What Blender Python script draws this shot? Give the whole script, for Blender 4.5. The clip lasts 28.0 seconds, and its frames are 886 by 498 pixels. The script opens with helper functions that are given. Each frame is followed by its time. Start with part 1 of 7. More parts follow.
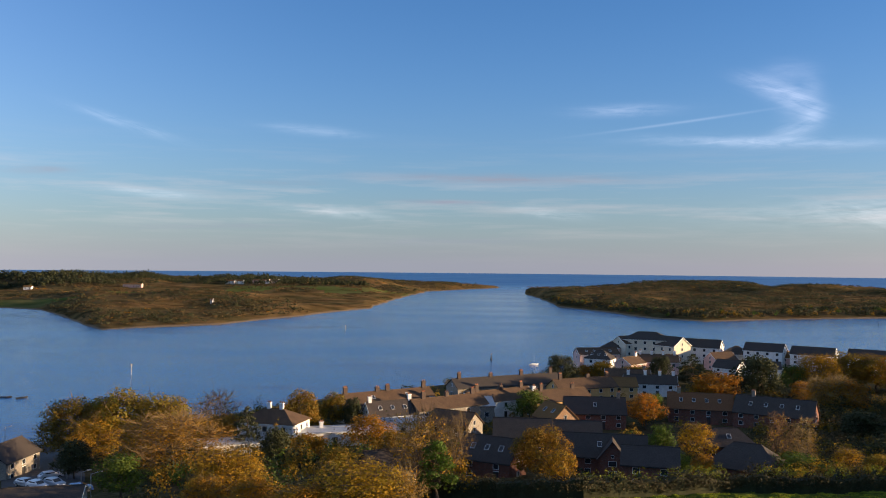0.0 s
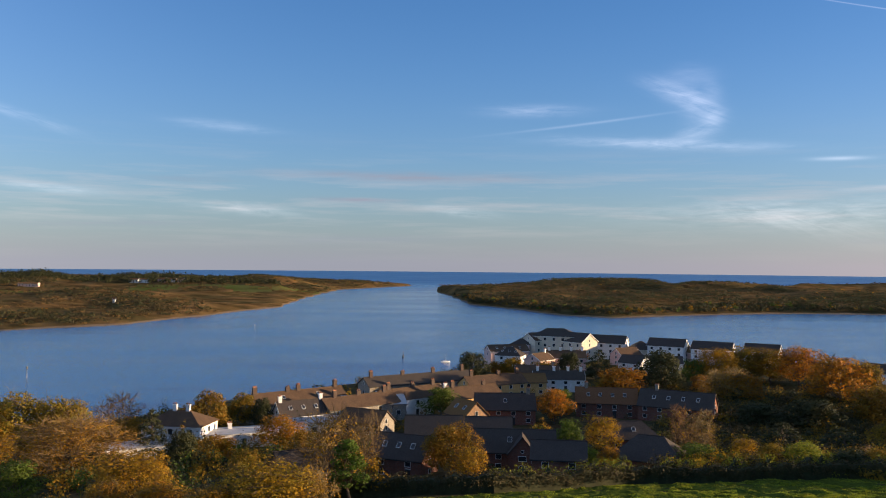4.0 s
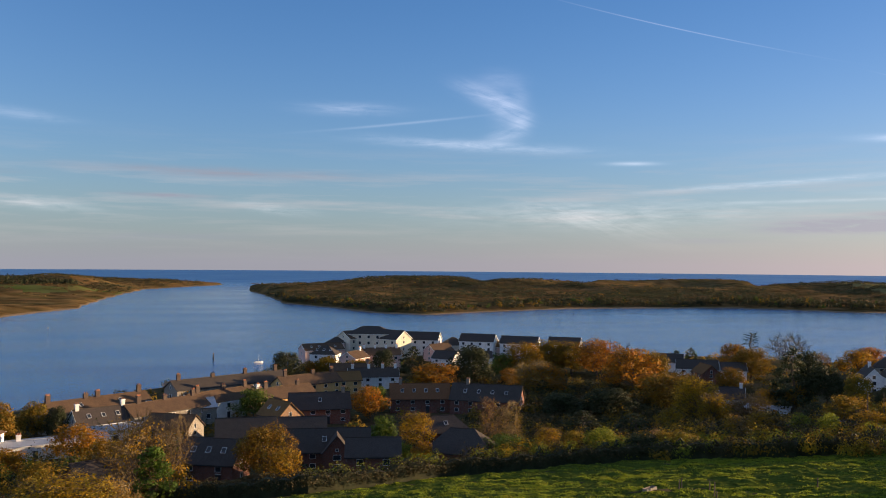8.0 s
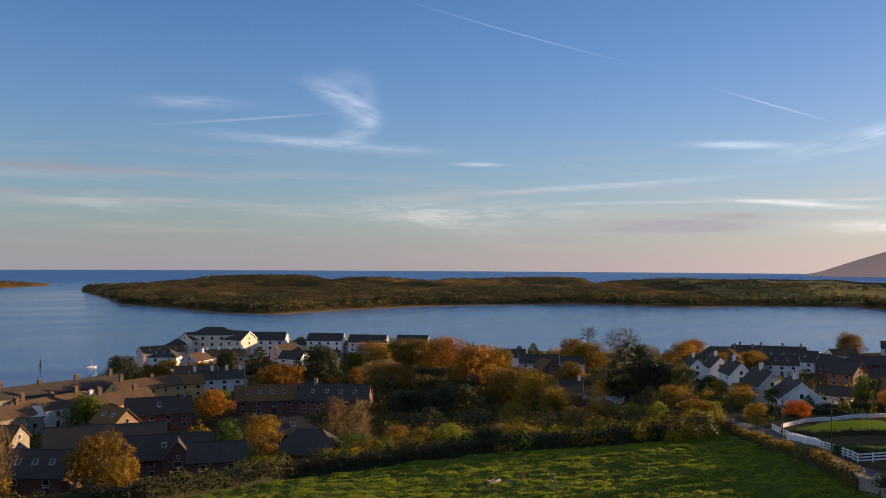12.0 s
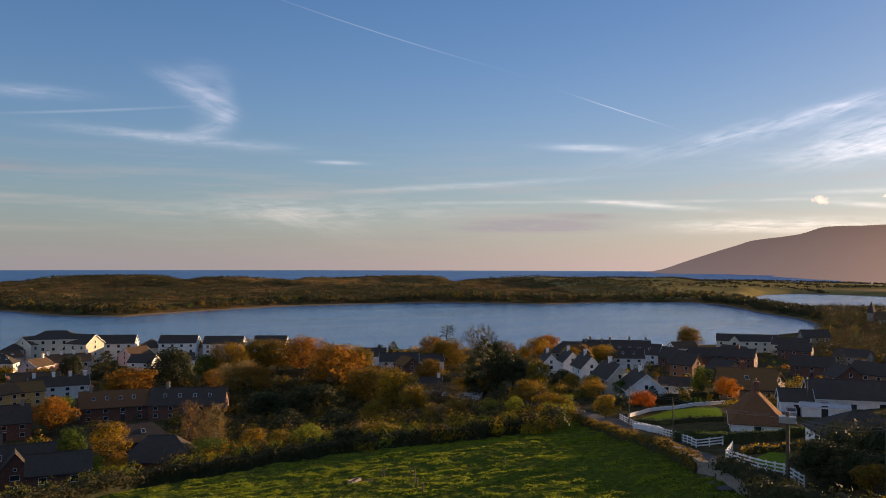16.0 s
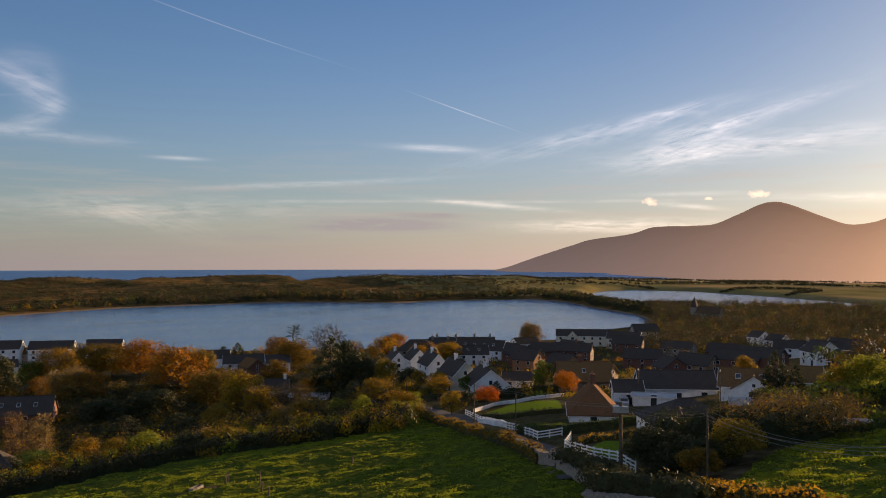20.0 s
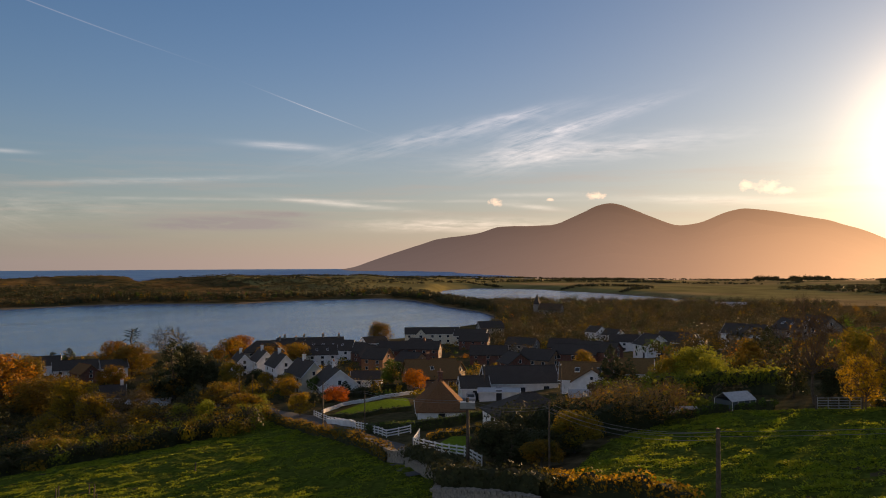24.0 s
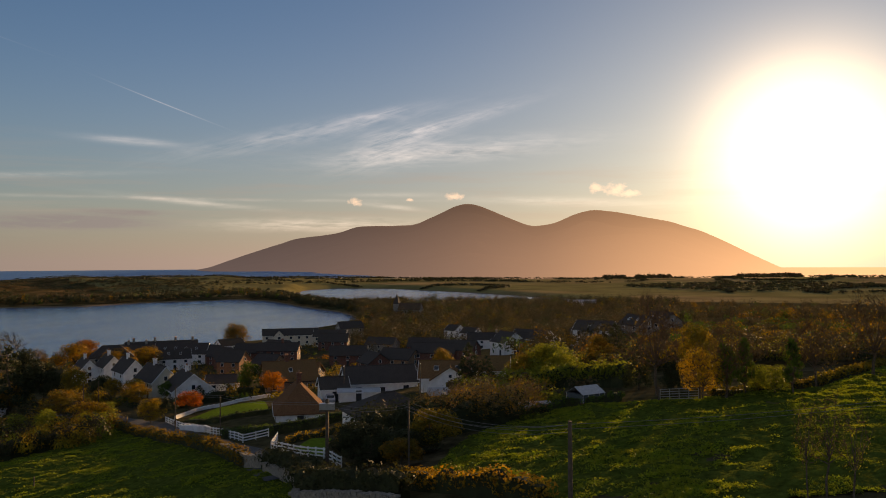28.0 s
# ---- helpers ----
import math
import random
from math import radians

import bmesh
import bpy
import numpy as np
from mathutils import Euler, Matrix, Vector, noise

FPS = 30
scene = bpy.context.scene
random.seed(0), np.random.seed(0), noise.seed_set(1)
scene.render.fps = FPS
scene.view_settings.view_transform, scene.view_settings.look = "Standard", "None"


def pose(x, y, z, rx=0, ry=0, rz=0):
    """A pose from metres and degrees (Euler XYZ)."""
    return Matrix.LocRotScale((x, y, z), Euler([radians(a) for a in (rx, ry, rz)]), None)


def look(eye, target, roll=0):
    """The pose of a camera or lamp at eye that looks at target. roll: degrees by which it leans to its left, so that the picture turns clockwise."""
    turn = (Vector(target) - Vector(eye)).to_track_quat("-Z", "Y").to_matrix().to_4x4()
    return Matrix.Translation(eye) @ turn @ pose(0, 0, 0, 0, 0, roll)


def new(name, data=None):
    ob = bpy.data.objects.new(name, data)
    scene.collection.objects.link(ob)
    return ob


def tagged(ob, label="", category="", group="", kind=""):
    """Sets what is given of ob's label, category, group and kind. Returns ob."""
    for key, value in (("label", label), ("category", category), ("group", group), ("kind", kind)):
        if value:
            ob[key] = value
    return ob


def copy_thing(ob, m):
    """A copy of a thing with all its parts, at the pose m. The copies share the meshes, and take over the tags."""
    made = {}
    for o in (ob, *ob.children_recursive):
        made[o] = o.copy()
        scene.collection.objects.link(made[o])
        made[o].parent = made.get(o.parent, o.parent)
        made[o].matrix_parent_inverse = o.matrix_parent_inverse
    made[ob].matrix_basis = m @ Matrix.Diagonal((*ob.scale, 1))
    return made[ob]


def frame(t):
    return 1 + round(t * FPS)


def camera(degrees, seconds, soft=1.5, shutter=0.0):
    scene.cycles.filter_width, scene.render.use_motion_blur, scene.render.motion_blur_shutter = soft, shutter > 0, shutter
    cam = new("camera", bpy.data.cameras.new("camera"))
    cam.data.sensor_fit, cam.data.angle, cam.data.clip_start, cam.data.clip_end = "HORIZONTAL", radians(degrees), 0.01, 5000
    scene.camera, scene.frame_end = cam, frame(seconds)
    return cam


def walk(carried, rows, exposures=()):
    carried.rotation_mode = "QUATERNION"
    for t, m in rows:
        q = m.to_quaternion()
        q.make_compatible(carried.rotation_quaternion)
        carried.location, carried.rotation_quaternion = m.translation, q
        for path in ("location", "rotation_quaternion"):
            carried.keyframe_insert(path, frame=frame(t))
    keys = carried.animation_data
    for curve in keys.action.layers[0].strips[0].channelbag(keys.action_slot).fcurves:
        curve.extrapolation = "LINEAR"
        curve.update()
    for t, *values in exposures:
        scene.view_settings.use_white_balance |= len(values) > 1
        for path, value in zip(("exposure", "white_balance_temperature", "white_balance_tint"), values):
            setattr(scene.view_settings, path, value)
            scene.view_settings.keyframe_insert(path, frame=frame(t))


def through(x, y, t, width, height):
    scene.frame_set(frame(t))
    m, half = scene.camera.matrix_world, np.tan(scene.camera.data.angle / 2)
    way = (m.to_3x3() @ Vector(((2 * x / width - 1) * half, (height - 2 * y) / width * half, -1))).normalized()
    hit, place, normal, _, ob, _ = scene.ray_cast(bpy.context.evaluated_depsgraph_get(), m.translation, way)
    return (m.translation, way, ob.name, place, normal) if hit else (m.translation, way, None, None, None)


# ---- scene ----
cam = camera(55.57, 28.0, soft=1.0)
EYE = 46.0  # the drone's height above the water
# one hovering drone, turning to its right: seconds, yaw, pitch, lean
ROWS = [
    (0.0, 0.00, 1.63, -0.55),
    (0.5, 0.97, 1.62, -0.55),
    (1.0, 1.71, 1.60, -0.55),
    (1.5, 2.25, 1.59, -0.55),
    (2.0, 2.43, 1.58, -0.55),
    (2.5, 2.98, 1.58, -0.55),
    (3.0, 3.90, 1.57, -0.55),
    (3.5, 4.80, 1.56, -0.54),
    (5.5, 10.66, 1.54, -0.51),
    (6.0, 12.18, 1.54, -0.50),
    (6.5, 13.70, 1.54, -0.49),
    (7.0, 15.19, 1.53, -0.48),
    (7.5, 16.83, 1.53, -0.47),
    (8.0, 18.53, 1.53, -0.45),
    (8.5, 20.20, 1.53, -0.44),
    (9.0, 21.85, 1.52, -0.43),
    (9.5, 23.52, 1.52, -0.41),
    (10.0, 24.44, 1.52, -0.39),
    (10.5, 25.09, 1.51, -0.38),
    (11.0, 26.47, 1.51, -0.36),
    (11.5, 27.73, 1.51, -0.34),
    (13.5, 32.08, 1.49, -0.27),
    (14.0, 33.32, 1.49, -0.25),
    (14.5, 34.63, 1.48, -0.23),
    (15.0, 35.90, 1.48, -0.20),
    (15.5, 37.12, 1.47, -0.18),
    (16.0, 38.33, 1.46, -0.16),
    (16.5, 39.53, 1.46, -0.14),
    (17.0, 40.77, 1.45, -0.12),
    (17.5, 42.15, 1.44, -0.10),
    (18.0, 43.60, 1.44, -0.08),
    (18.5, 44.93, 1.43, -0.05),
    (19.0, 46.16, 1.42, -0.03),
    (19.5, 47.40, 1.41, -0.01),
    (20.0, 48.68, 1.40, 0.01),
    (20.5, 50.04, 1.39, 0.03),
    (21.0, 51.45, 1.38, 0.06),
    (21.5, 52.71, 1.37, 0.08),
    (23.5, 57.60, 1.34, 0.16),
    (24.0, 58.94, 1.33, 0.18),
    (24.5, 60.13, 1.32, 0.20),
    (25.0, 61.30, 1.31, 0.22),
    (25.5, 62.38, 1.31, 0.24),
    (26.0, 63.27, 1.30, 0.26),
    (26.5, 64.51, 1.29, 0.27),
    (27.0, 65.88, 1.29, 0.29),
    (27.5, 67.20, 1.28, 0.31),
    (28.0, 68.47, 1.28, 0.32),
]
EXPOSURE = [(0.0, 1.14, 6200, 10), (6.0, 1.12, 6350, 11), (11.0, 1.02, 6700, 13), (15.0, 0.92, 7150, 15), (20.0, 0.80, 7800, 15), (24.0, 0.58, 8250, 15), (28.0, 0.34, 8700, 14)]
walk(cam, [(t, pose(0, 0, EYE, 90 + pitch - 0.53, lean, -yaw)) for t, yaw, pitch, lean in ROWS], EXPOSURE)


# ---- sky and sun: a low evening sun beyond the hill's shoulder, to the right of the mountains ----
SUN_AZ, SUN_EL = 92.0, 6.4
SUN_WAY = Vector((math.sin(radians(SUN_AZ)) * math.cos(radians(SUN_EL)), math.cos(radians(SUN_AZ)) * math.cos(radians(SUN_EL)), math.sin(radians(SUN_EL))))
world = bpy.data.worlds.new("evening_sky")
scene.world = world
world.use_nodes = True
wn, wl = world.node_tree.nodes, world.node_tree.links


def wmath(op, a, b=None, c=None):
    n = wn.new("ShaderNodeMath")
    n.operation = op
    for k, v in enumerate((a, b, c)):
        if v is None:
            continue
        if isinstance(v, (int, float)):
            n.inputs[k].default_value = v
        else:
            wl.new(v, n.inputs[k])
    return n.outputs[0]


wn.clear()
w_out, w_bg = wn.new("ShaderNodeOutputWorld"), wn.new("ShaderNodeBackground")
wl.new(w_bg.outputs[0], w_out.inputs[0])
sky = wn.new("ShaderNodeTexSky")
sky.sky_type, sky.sun_disc = "NISHITA", False
sky.sun_elevation, sky.sun_rotation = radians(SUN_EL), radians(SUN_AZ)
sky.altitude, sky.air_density, sky.dust_density, sky.ozone_density = 40, 1.0, 0.25, 2.0
coord = wn.new("ShaderNodeTexCoord")
sep = wn.new("ShaderNodeSeparateXYZ")
wl.new(coord.outputs["Generated"], sep.inputs[0])
flat = wmath("SQRT", wmath("ADD", wmath("MULTIPLY", sep.outputs[0], sep.outputs[0]), wmath("MULTIPLY", sep.outputs[1], sep.outputs[1])))
AZ = wmath("DEGREES", wmath("ARCTAN2", sep.outputs[0], sep.outputs[1]))
EL = wmath("DEGREES", wmath("ARCTAN2", sep.outputs[2], flat))


def wnoise(scale_az, scale_el, detail, seed, distortion=0.0):
    """Cloud fibre: noise over bearing and elevation, stretched."""
    join = wn.new("ShaderNodeCombineXYZ")
    wl.new(wmath("MULTIPLY", AZ, scale_az), join.inputs[0])
    wl.new(wmath("MULTIPLY", EL, scale_el), join.inputs[1])
    join.inputs[2].default_value = seed
    n = wn.new("ShaderNodeTexNoise")
    n.inputs["Scale"].default_value, n.inputs["Detail"].default_value, n.inputs["Roughness"].default_value = 1.0, detail, 0.62
    n.inputs["Distortion"].default_value = distortion
    wl.new(join.outputs[0], n.inputs["Vector"])
    return n.outputs[0]


FIBRE = wnoise(0.33, 1.5, 6, 3.0, 0.6)


def leaned(lean, along_scale, across_scale, seed):
    """Fine fibres that run along streaks of that lean."""
    c, s = math.cos(radians(lean)), math.sin(radians(lean))
    join = wn.new("ShaderNodeCombineXYZ")
    wl.new(wmath("MULTIPLY", wmath("ADD", wmath("MULTIPLY", AZ, c), wmath("MULTIPLY", EL, s)), along_scale), join.inputs[0])
    wl.new(wmath("MULTIPLY", wmath("SUBTRACT", wmath("MULTIPLY", EL, c), wmath("MULTIPLY", AZ, s)), across_scale), join.inputs[1])
    join.inputs[2].default_value = seed
    n = wn.new("ShaderNodeTexNoise")
    n.inputs["Scale"].default_value, n.inputs["Detail"].default_value, n.inputs["Roughness"].default_value = 1.0, 5, 0.6
    n.inputs["Distortion"].default_value = 0.5
    wl.new(join.outputs[0], n.inputs["Vector"])
    return n.outputs[0]


# fibres by the lean of the streaks that they tear
FINE = {lean: leaned(lean, 0.42, 3.2, 31.0 + lean) for lean in (-20, 0, 16)}
WARP = wnoise(0.16, 0.5, 3, 9.0)


def stroke(az, el, half_length, half_width, lean, weight, fibre=1.0, bend=1.0):
    """One streak of cirrus: a soft ellipse at that bearing and elevation, leaning up to its right, torn by the fibre."""
    c, s = math.cos(radians(lean)), math.sin(radians(lean))
    u = wmath("SUBTRACT", AZ, az)
    v = wmath("ADD", wmath("SUBTRACT", EL, el), wmath("MULTIPLY", wmath("SUBTRACT", WARP, 0.5), bend * 2))
    p = wmath("DIVIDE", wmath("ADD", wmath("MULTIPLY", u, c), wmath("MULTIPLY", v, s)), half_length)
    q = wmath("DIVIDE", wmath("SUBTRACT", wmath("MULTIPLY", v, c), wmath("MULTIPLY", u, s)), half_width)
    r = wmath("ADD", wmath("MULTIPLY", p, p), wmath("MULTIPLY", q, q))
    g = wmath("EXPONENT", wmath("MULTIPLY", r, -1.0))
    fine = FINE[min(FINE, key=lambda k: abs(k - (lean if abs(lean) < 90 else 0)))]
    tear = wmath("MULTIPLY_ADD", wmath("SUBTRACT", wmath("ADD", wmath("MULTIPLY", FIBRE, 0.45), wmath("MULTIPLY", fine, 0.55)), 0.5), 4.6 * fibre, 0.85)
    tear = wmath("MAXIMUM", tear, 0.0)
    return wmath("MULTIPLY", wmath("MULTIPLY", g, tear), weight)


SKY_STRENGTH, SUN_POWER, GLOW_CORE, GLOW_WIDE, GLOW_FAR = 0.067, 5.0, 1.8, 0.44, 0.50
SKY_TINT, CLOUD_LIT, CLOUD_DUSK, VEIL, VEIL_WARM = (0.68, 1.14, 1.78), (0.36, 0.315, 0.31), (0.145, 0.158, 0.195), (0.150, 0.156, 0.190), (0.46, 0.36, 0.365)
# streaks of cirrus and contrails: bearing, elevation, half length, half width, lean, weight, tear, bend
BRIGHT = [
    (20.51, 11.70, 1.39, 0.50, -18.7, 0.28, 0.8, 0.0),
    (22.05, 11.04, 1.56, 0.65, -19.8, 0.36, 0.8, 0.0),
    (23.31, 10.29, 1.06, 0.58, -29.8, 0.34, 0.8, 0.0),
    (23.70, 9.54, 0.70, 0.65, -48.8, 0.38, 0.8, 0.0),
    (22.74, 8.66, 1.11, 0.50, 14.0, 0.40, 0.8, 0.0),
    (22.33, 12.34, 1.39, 0.58, -3.4, 0.22, 0.6, 0.0),
    (23.69, 11.41, 0.70, 0.50, -48.5, 0.20, 0.5, 0.0),
    (22.35, 10.39, 1.15, 0.77, -65.9, 0.22, 0.4, 0.0),
    (20.41, 8.01, 5.99, 0.31, -3.1, 0.50, 1.1, 0.0),
    (11.98, 10.34, 2.89, 0.35, 0.1, 0.35, 1.0, 0.0),
    (15.64, 9.44, 4.63, 0.08, 6.1, 0.35, 0.3, 0.0),
    (-20.81, 8.79, 2.81, 0.27, -15.2, 0.35, 1.0, 0.0),
    (-8.82, 8.92, 2.87, 0.31, -3.5, 0.30, 1.0, 0.0),
    (-19.13, 4.48, 2.69, 0.27, -3.4, 0.45, 1.0, 0.0),
    (-7.24, 3.53, 3.19, 0.35, -4.5, 0.40, 1.2, 0.0),
    (7.09, 3.58, 2.14, 0.31, -6.0, 0.40, 1.2, 0.0),
    (31.22, 6.72, 1.47, 0.12, 179.0, 0.60, 0.3, 0.0),
    (28.92, 3.39, 9.68, 0.77, 0.3, 0.22, 1.5, 0.0),
    (28.56, 3.00, 4.56, 0.77, -11.5, 0.16, 1.5, 0.0),
    (39.15, 5.24, 5.75, 0.15, 3.0, 0.18, 1.0, 0.0),
    (39.88, 4.07, 5.16, 0.10, 0.5, 0.14, 0.5, 0.0),
    (33.70, 15.35, 5.90, 0.035, -15.5, 0.40, 0.2, 0.0),
    (50.12, 10.12, 2.68, 0.035, -19.7, 0.55, 0.2, 0.0),
    (48.16, 7.68, 2.51, 0.21, -2.9, 0.70, 0.6, 0.0),
    (59.20, 8.50, 7.67, 0.58, 11.1, 0.32, 1.3, 0.0),
    (64.77, 7.27, 3.15, 0.87, 13.5, 0.45, 1.3, 0.0),
    (65.62, 8.54, 2.42, 0.42, 9.3, 0.45, 1.2, 0.0),
    (63.57, 9.70, 2.42, 0.27, 12.7, 0.35, 1.0, 0.0),
    (40.24, 5.22, 7.05, 0.17, 3.2, 0.20, 1.0, 0.0),
    (54.59, 4.07, 11.19, 0.10, -0.2, 0.20, 1.2, 0.0),
    (52.11, 3.84, 4.30, 0.17, -5.2, 0.50, 1.0, 0.0),
    (60.67, 2.45, 6.32, 0.42, -0.1, 0.35, 1.4, 0.0),
    (68.43, 7.31, 7.99, 0.67, 4.2, 0.40, 1.4, 0.0),
    (68.97, 9.20, 4.57, 0.42, 16.0, 0.35, 1.3, 0.0),
    (60.02, 2.34, 5.82, 0.31, -0.2, 0.40, 1.2, 0.0),
    (65.00, 3.64, 1.85, 0.15, -6.2, 0.50, 0.8, 0.0),
    (77.26, 3.85, 5.25, 0.27, -2.3, 0.50, 0.8, 0.0),
    (64.89, 4.44, 2.76, 0.15, -0.0, 0.30, 0.8, 0.0),
]
DUSKY = [
    (4.27, 5.87, 8.49, 0.31, -0.5, 0.75, 0.7, 0.0),
    (-25.52, 5.64, 1.89, 0.23, 3.3, 0.50, 0.6, 0.0),
    (0.20, 4.29, 2.77, 0.15, -0.7, 0.75, 0.6, 0.0),
    (-11.18, 5.37, 3.26, 0.19, 0.6, 0.30, 0.8, 0.0),
    (-15.84, 2.41, 5.81, 0.19, 1.8, 0.30, 1.0, 0.0),
    (44.99, 2.58, 4.74, 0.42, -1.0, 1.0, 1.0, 0.0),
    (47.87, 3.16, 2.73, 0.19, -1.9, 0.70, 0.8, 0.0),
    (35.65, 1.61, 3.36, 0.19, -1.0, 0.30, 1.0, 0.0),
    (43.0, 2.30, 3.4, 0.22, 0.6, 0.8, 1.0, 0.0),
    (-0.16, 1.60, 6.73, 0.27, 1.2, 0.25, 1.0, 0.0),
]
bright = None
for row in BRIGHT:
    one = stroke(*row)
    bright = one if bright is None else wmath("ADD", bright, one)
dusk = None
for row in DUSKY:
    one = stroke(*row)
    dusk = one if dusk is None else wmath("ADD", dusk, one)
# the glow of the sun's own air
dot = wn.new("ShaderNodeVectorMath")
dot.operation = "DOT_PRODUCT"
norm = wn.new("ShaderNodeVectorMath")
norm.operation = "NORMALIZE"
wl.new(coord.outputs["Generated"], norm.inputs[0])
wl.new(norm.outputs[0], dot.inputs[0])
dot.inputs[1].default_value = SUN_WAY
apart = wmath("DEGREES", wmath("ARCCOSINE", wmath("MINIMUM", dot.outputs["Value"], 0.999999)))
glow = wmath("ADD", wmath("MULTIPLY", wmath("EXPONENT", wmath("MULTIPLY", wmath("POWER", wmath("DIVIDE", apart, 4.7), 2.0), -1.0)), GLOW_CORE), wmath("MULTIPLY", wmath("EXPONENT", wmath("DIVIDE", apart, -8.0)), GLOW_WIDE))


def wmix(kind, fac, a, b):
    n = wn.new("ShaderNodeMix")
    n.data_type, n.blend_type, n.clamp_factor = "RGBA", kind, True
    for k, v in ((0, fac), (6, a), (7, b)):
        if isinstance(v, (int, float)):
            n.inputs[k].default_value = v
        elif isinstance(v, tuple):
            n.inputs[k].default_value = (*v, 1)
        else:
            wl.new(v, n.inputs[k])
    return n.outputs[2]


def wscale(colour, amount):
    n = wn.new("ShaderNodeVectorMath")
    n.operation = "SCALE"
    if isinstance(colour, tuple):
        n.inputs[0].default_value = colour
    else:
        wl.new(colour, n.inputs[0])
    if isinstance(amount, (int, float)):
        n.inputs["Scale"].default_value = amount
    else:
        wl.new(amount, n.inputs["Scale"])
    return n.outputs[0]


tint = wn.new("ShaderNodeVectorMath")
tint.operation = "MULTIPLY"
wl.new(sky.outputs[0], tint.inputs[0])
tint.inputs[1].default_value = SKY_TINT
veil = wmath("MULTIPLY", wmath("EXPONENT", wmath("DIVIDE", wmath("MAXIMUM", EL, 0.0), -5.2)), 0.9)
near_sun = wmath("EXPONENT", wmath("MULTIPLY", wmath("POWER", wmath("DIVIDE", apart, 60.0), 2.0), -1.0))
base = wmix("MULTIPLY", near_sun, wscale(tint.outputs[0], SKY_STRENGTH), (0.74, 0.97, 1.06))
close_by = wmath("EXPONENT", wmath("MULTIPLY", wmath("POWER", wmath("DIVIDE", apart, 44.0), 2.0), -1.0))
base = wmix("MIX", veil, base, wmix("MIX", close_by, VEIL, VEIL_WARM))
# thin streaky veils low over the sea
haze = wmath("MULTIPLY", wmath("MAXIMUM", wmath("SUBTRACT", wnoise(0.085, 1.15, 6, 21.0, 0.15), 0.48), 0.0), 2.6)
band = wmath("EXPONENT", wmath("MULTIPLY", wmath("POWER", wmath("DIVIDE", wmath("SUBTRACT", EL, 4.2), 2.6), 2.0), -1.0))
base = wmix("MIX", wmath("MULTIPLY", wmath("MULTIPLY", haze, band), 0.5), base, CLOUD_LIT)
base = wscale(base, wmath("MULTIPLY_ADD", near_sun, -0.44, 1.0))
# an unseen pale sheet, added overhead as fill for the shaded ground, thickening with height
sheet = wmath("MINIMUM", wmath("MULTIPLY", wmath("MAXIMUM", wmath("SUBTRACT", EL, 21.0), 0.0), 0.011), 0.33)
base = wmix("MIX", wmath("MULTIPLY", sheet, wmath("MULTIPLY_ADD", wnoise(0.03, 0.05, 5, 44.0, 0.8), 0.9, 0.55)), base, (0.215, 0.235, 0.265))
base = wmix("ADD", 1.0, base, wscale(CLOUD_LIT, wmath("MULTIPLY", wmath("MINIMUM", bright, 1.1), wmath("MULTIPLY_ADD", near_sun, 0.5, 0.42))))
base = wmix("MIX", wmath("MINIMUM", dusk, 0.8), base, CLOUD_DUSK)
# unseen warm glow added opposite the sun to brighten the shaded sides
antisun_fill = wmath("EXPONENT", wmath("MULTIPLY", wmath("POWER", wmath("DIVIDE", wmath("SUBTRACT", 180.0, apart), 42.0), 2.0), -1.0))
antisun_fill = wmath("MULTIPLY", antisun_fill, wmath("EXPONENT", wmath("DIVIDE", wmath("MAXIMUM", EL, 0.0), -24.0)))
base = wmix("ADD", 1.0, base, wscale((0.40, 0.30, 0.24), antisun_fill))
# small heaped clouds over the mountain tops: bearing, elevation, half width, half height
puffs, CURL = None, wnoise(1.9, 2.6, 5, 71.0, 0.3)
for az, el, half_w, half_h in ((62.55, 3.95, 0.5, 0.30), (69.25, 4.30, 0.75, 0.30), (78.8, 4.75, 0.55, 0.40), (80.1, 4.65, 0.85, 0.50), (66.2, 4.1, 0.25, 0.12), (81.0, 4.35, 0.8, 0.28)):
    p, q = wmath("DIVIDE", wmath("SUBTRACT", AZ, az), half_w), wmath("DIVIDE", wmath("SUBTRACT", EL, el), half_h)
    r = wmath("SQRT", wmath("ADD", wmath("MULTIPLY", p, p), wmath("MULTIPLY", q, q)))
    one = wmath("MULTIPLY", wmath("ADD", wmath("SUBTRACT", 1.0, r), wmath("MULTIPLY", wmath("SUBTRACT", CURL, 0.5), 2.4)), 1.2)
    one = wmath("MINIMUM", wmath("MAXIMUM", one, 0.0), 1.0)
    puffs = one if puffs is None else wmath("MAXIMUM", puffs, one)
base = wmix("MIX", wmath("MULTIPLY", puffs, 0.8), base, (0.72, 0.57, 0.48))
base = wmix("ADD", 1.0, base, wscale((1.0, 0.76, 0.52), glow))
warm = wmath("MULTIPLY", wmath("EXPONENT", wmath("DIVIDE", apart, -26.0)), wmath("MULTIPLY", wmath("EXPONENT", wmath("DIVIDE", wmath("MAXIMUM", EL, 0.0), -9.0)), GLOW_FAR))
base = wmix("ADD", 1.0, base, wscale((1.0, 0.68, 0.55), warm))
wl.new(base, w_bg.inputs[0])
w_bg.inputs[1].default_value = 1.0

sun = new("sun", bpy.data.lights.new("sun", "SUN"))
sun.data.energy, sun.data.angle, sun.data.color = SUN_POWER, radians(0.6), (1.0, 0.69, 0.39)
sun.matrix_world = look(SUN_WAY * 300, (0, 0, 0))


# ---- the lie of the land: heights in polar form round the drone, bearing in degrees to the right of +y ----
def bearing(x, y):
    return np.degrees(np.arctan2(x, y))


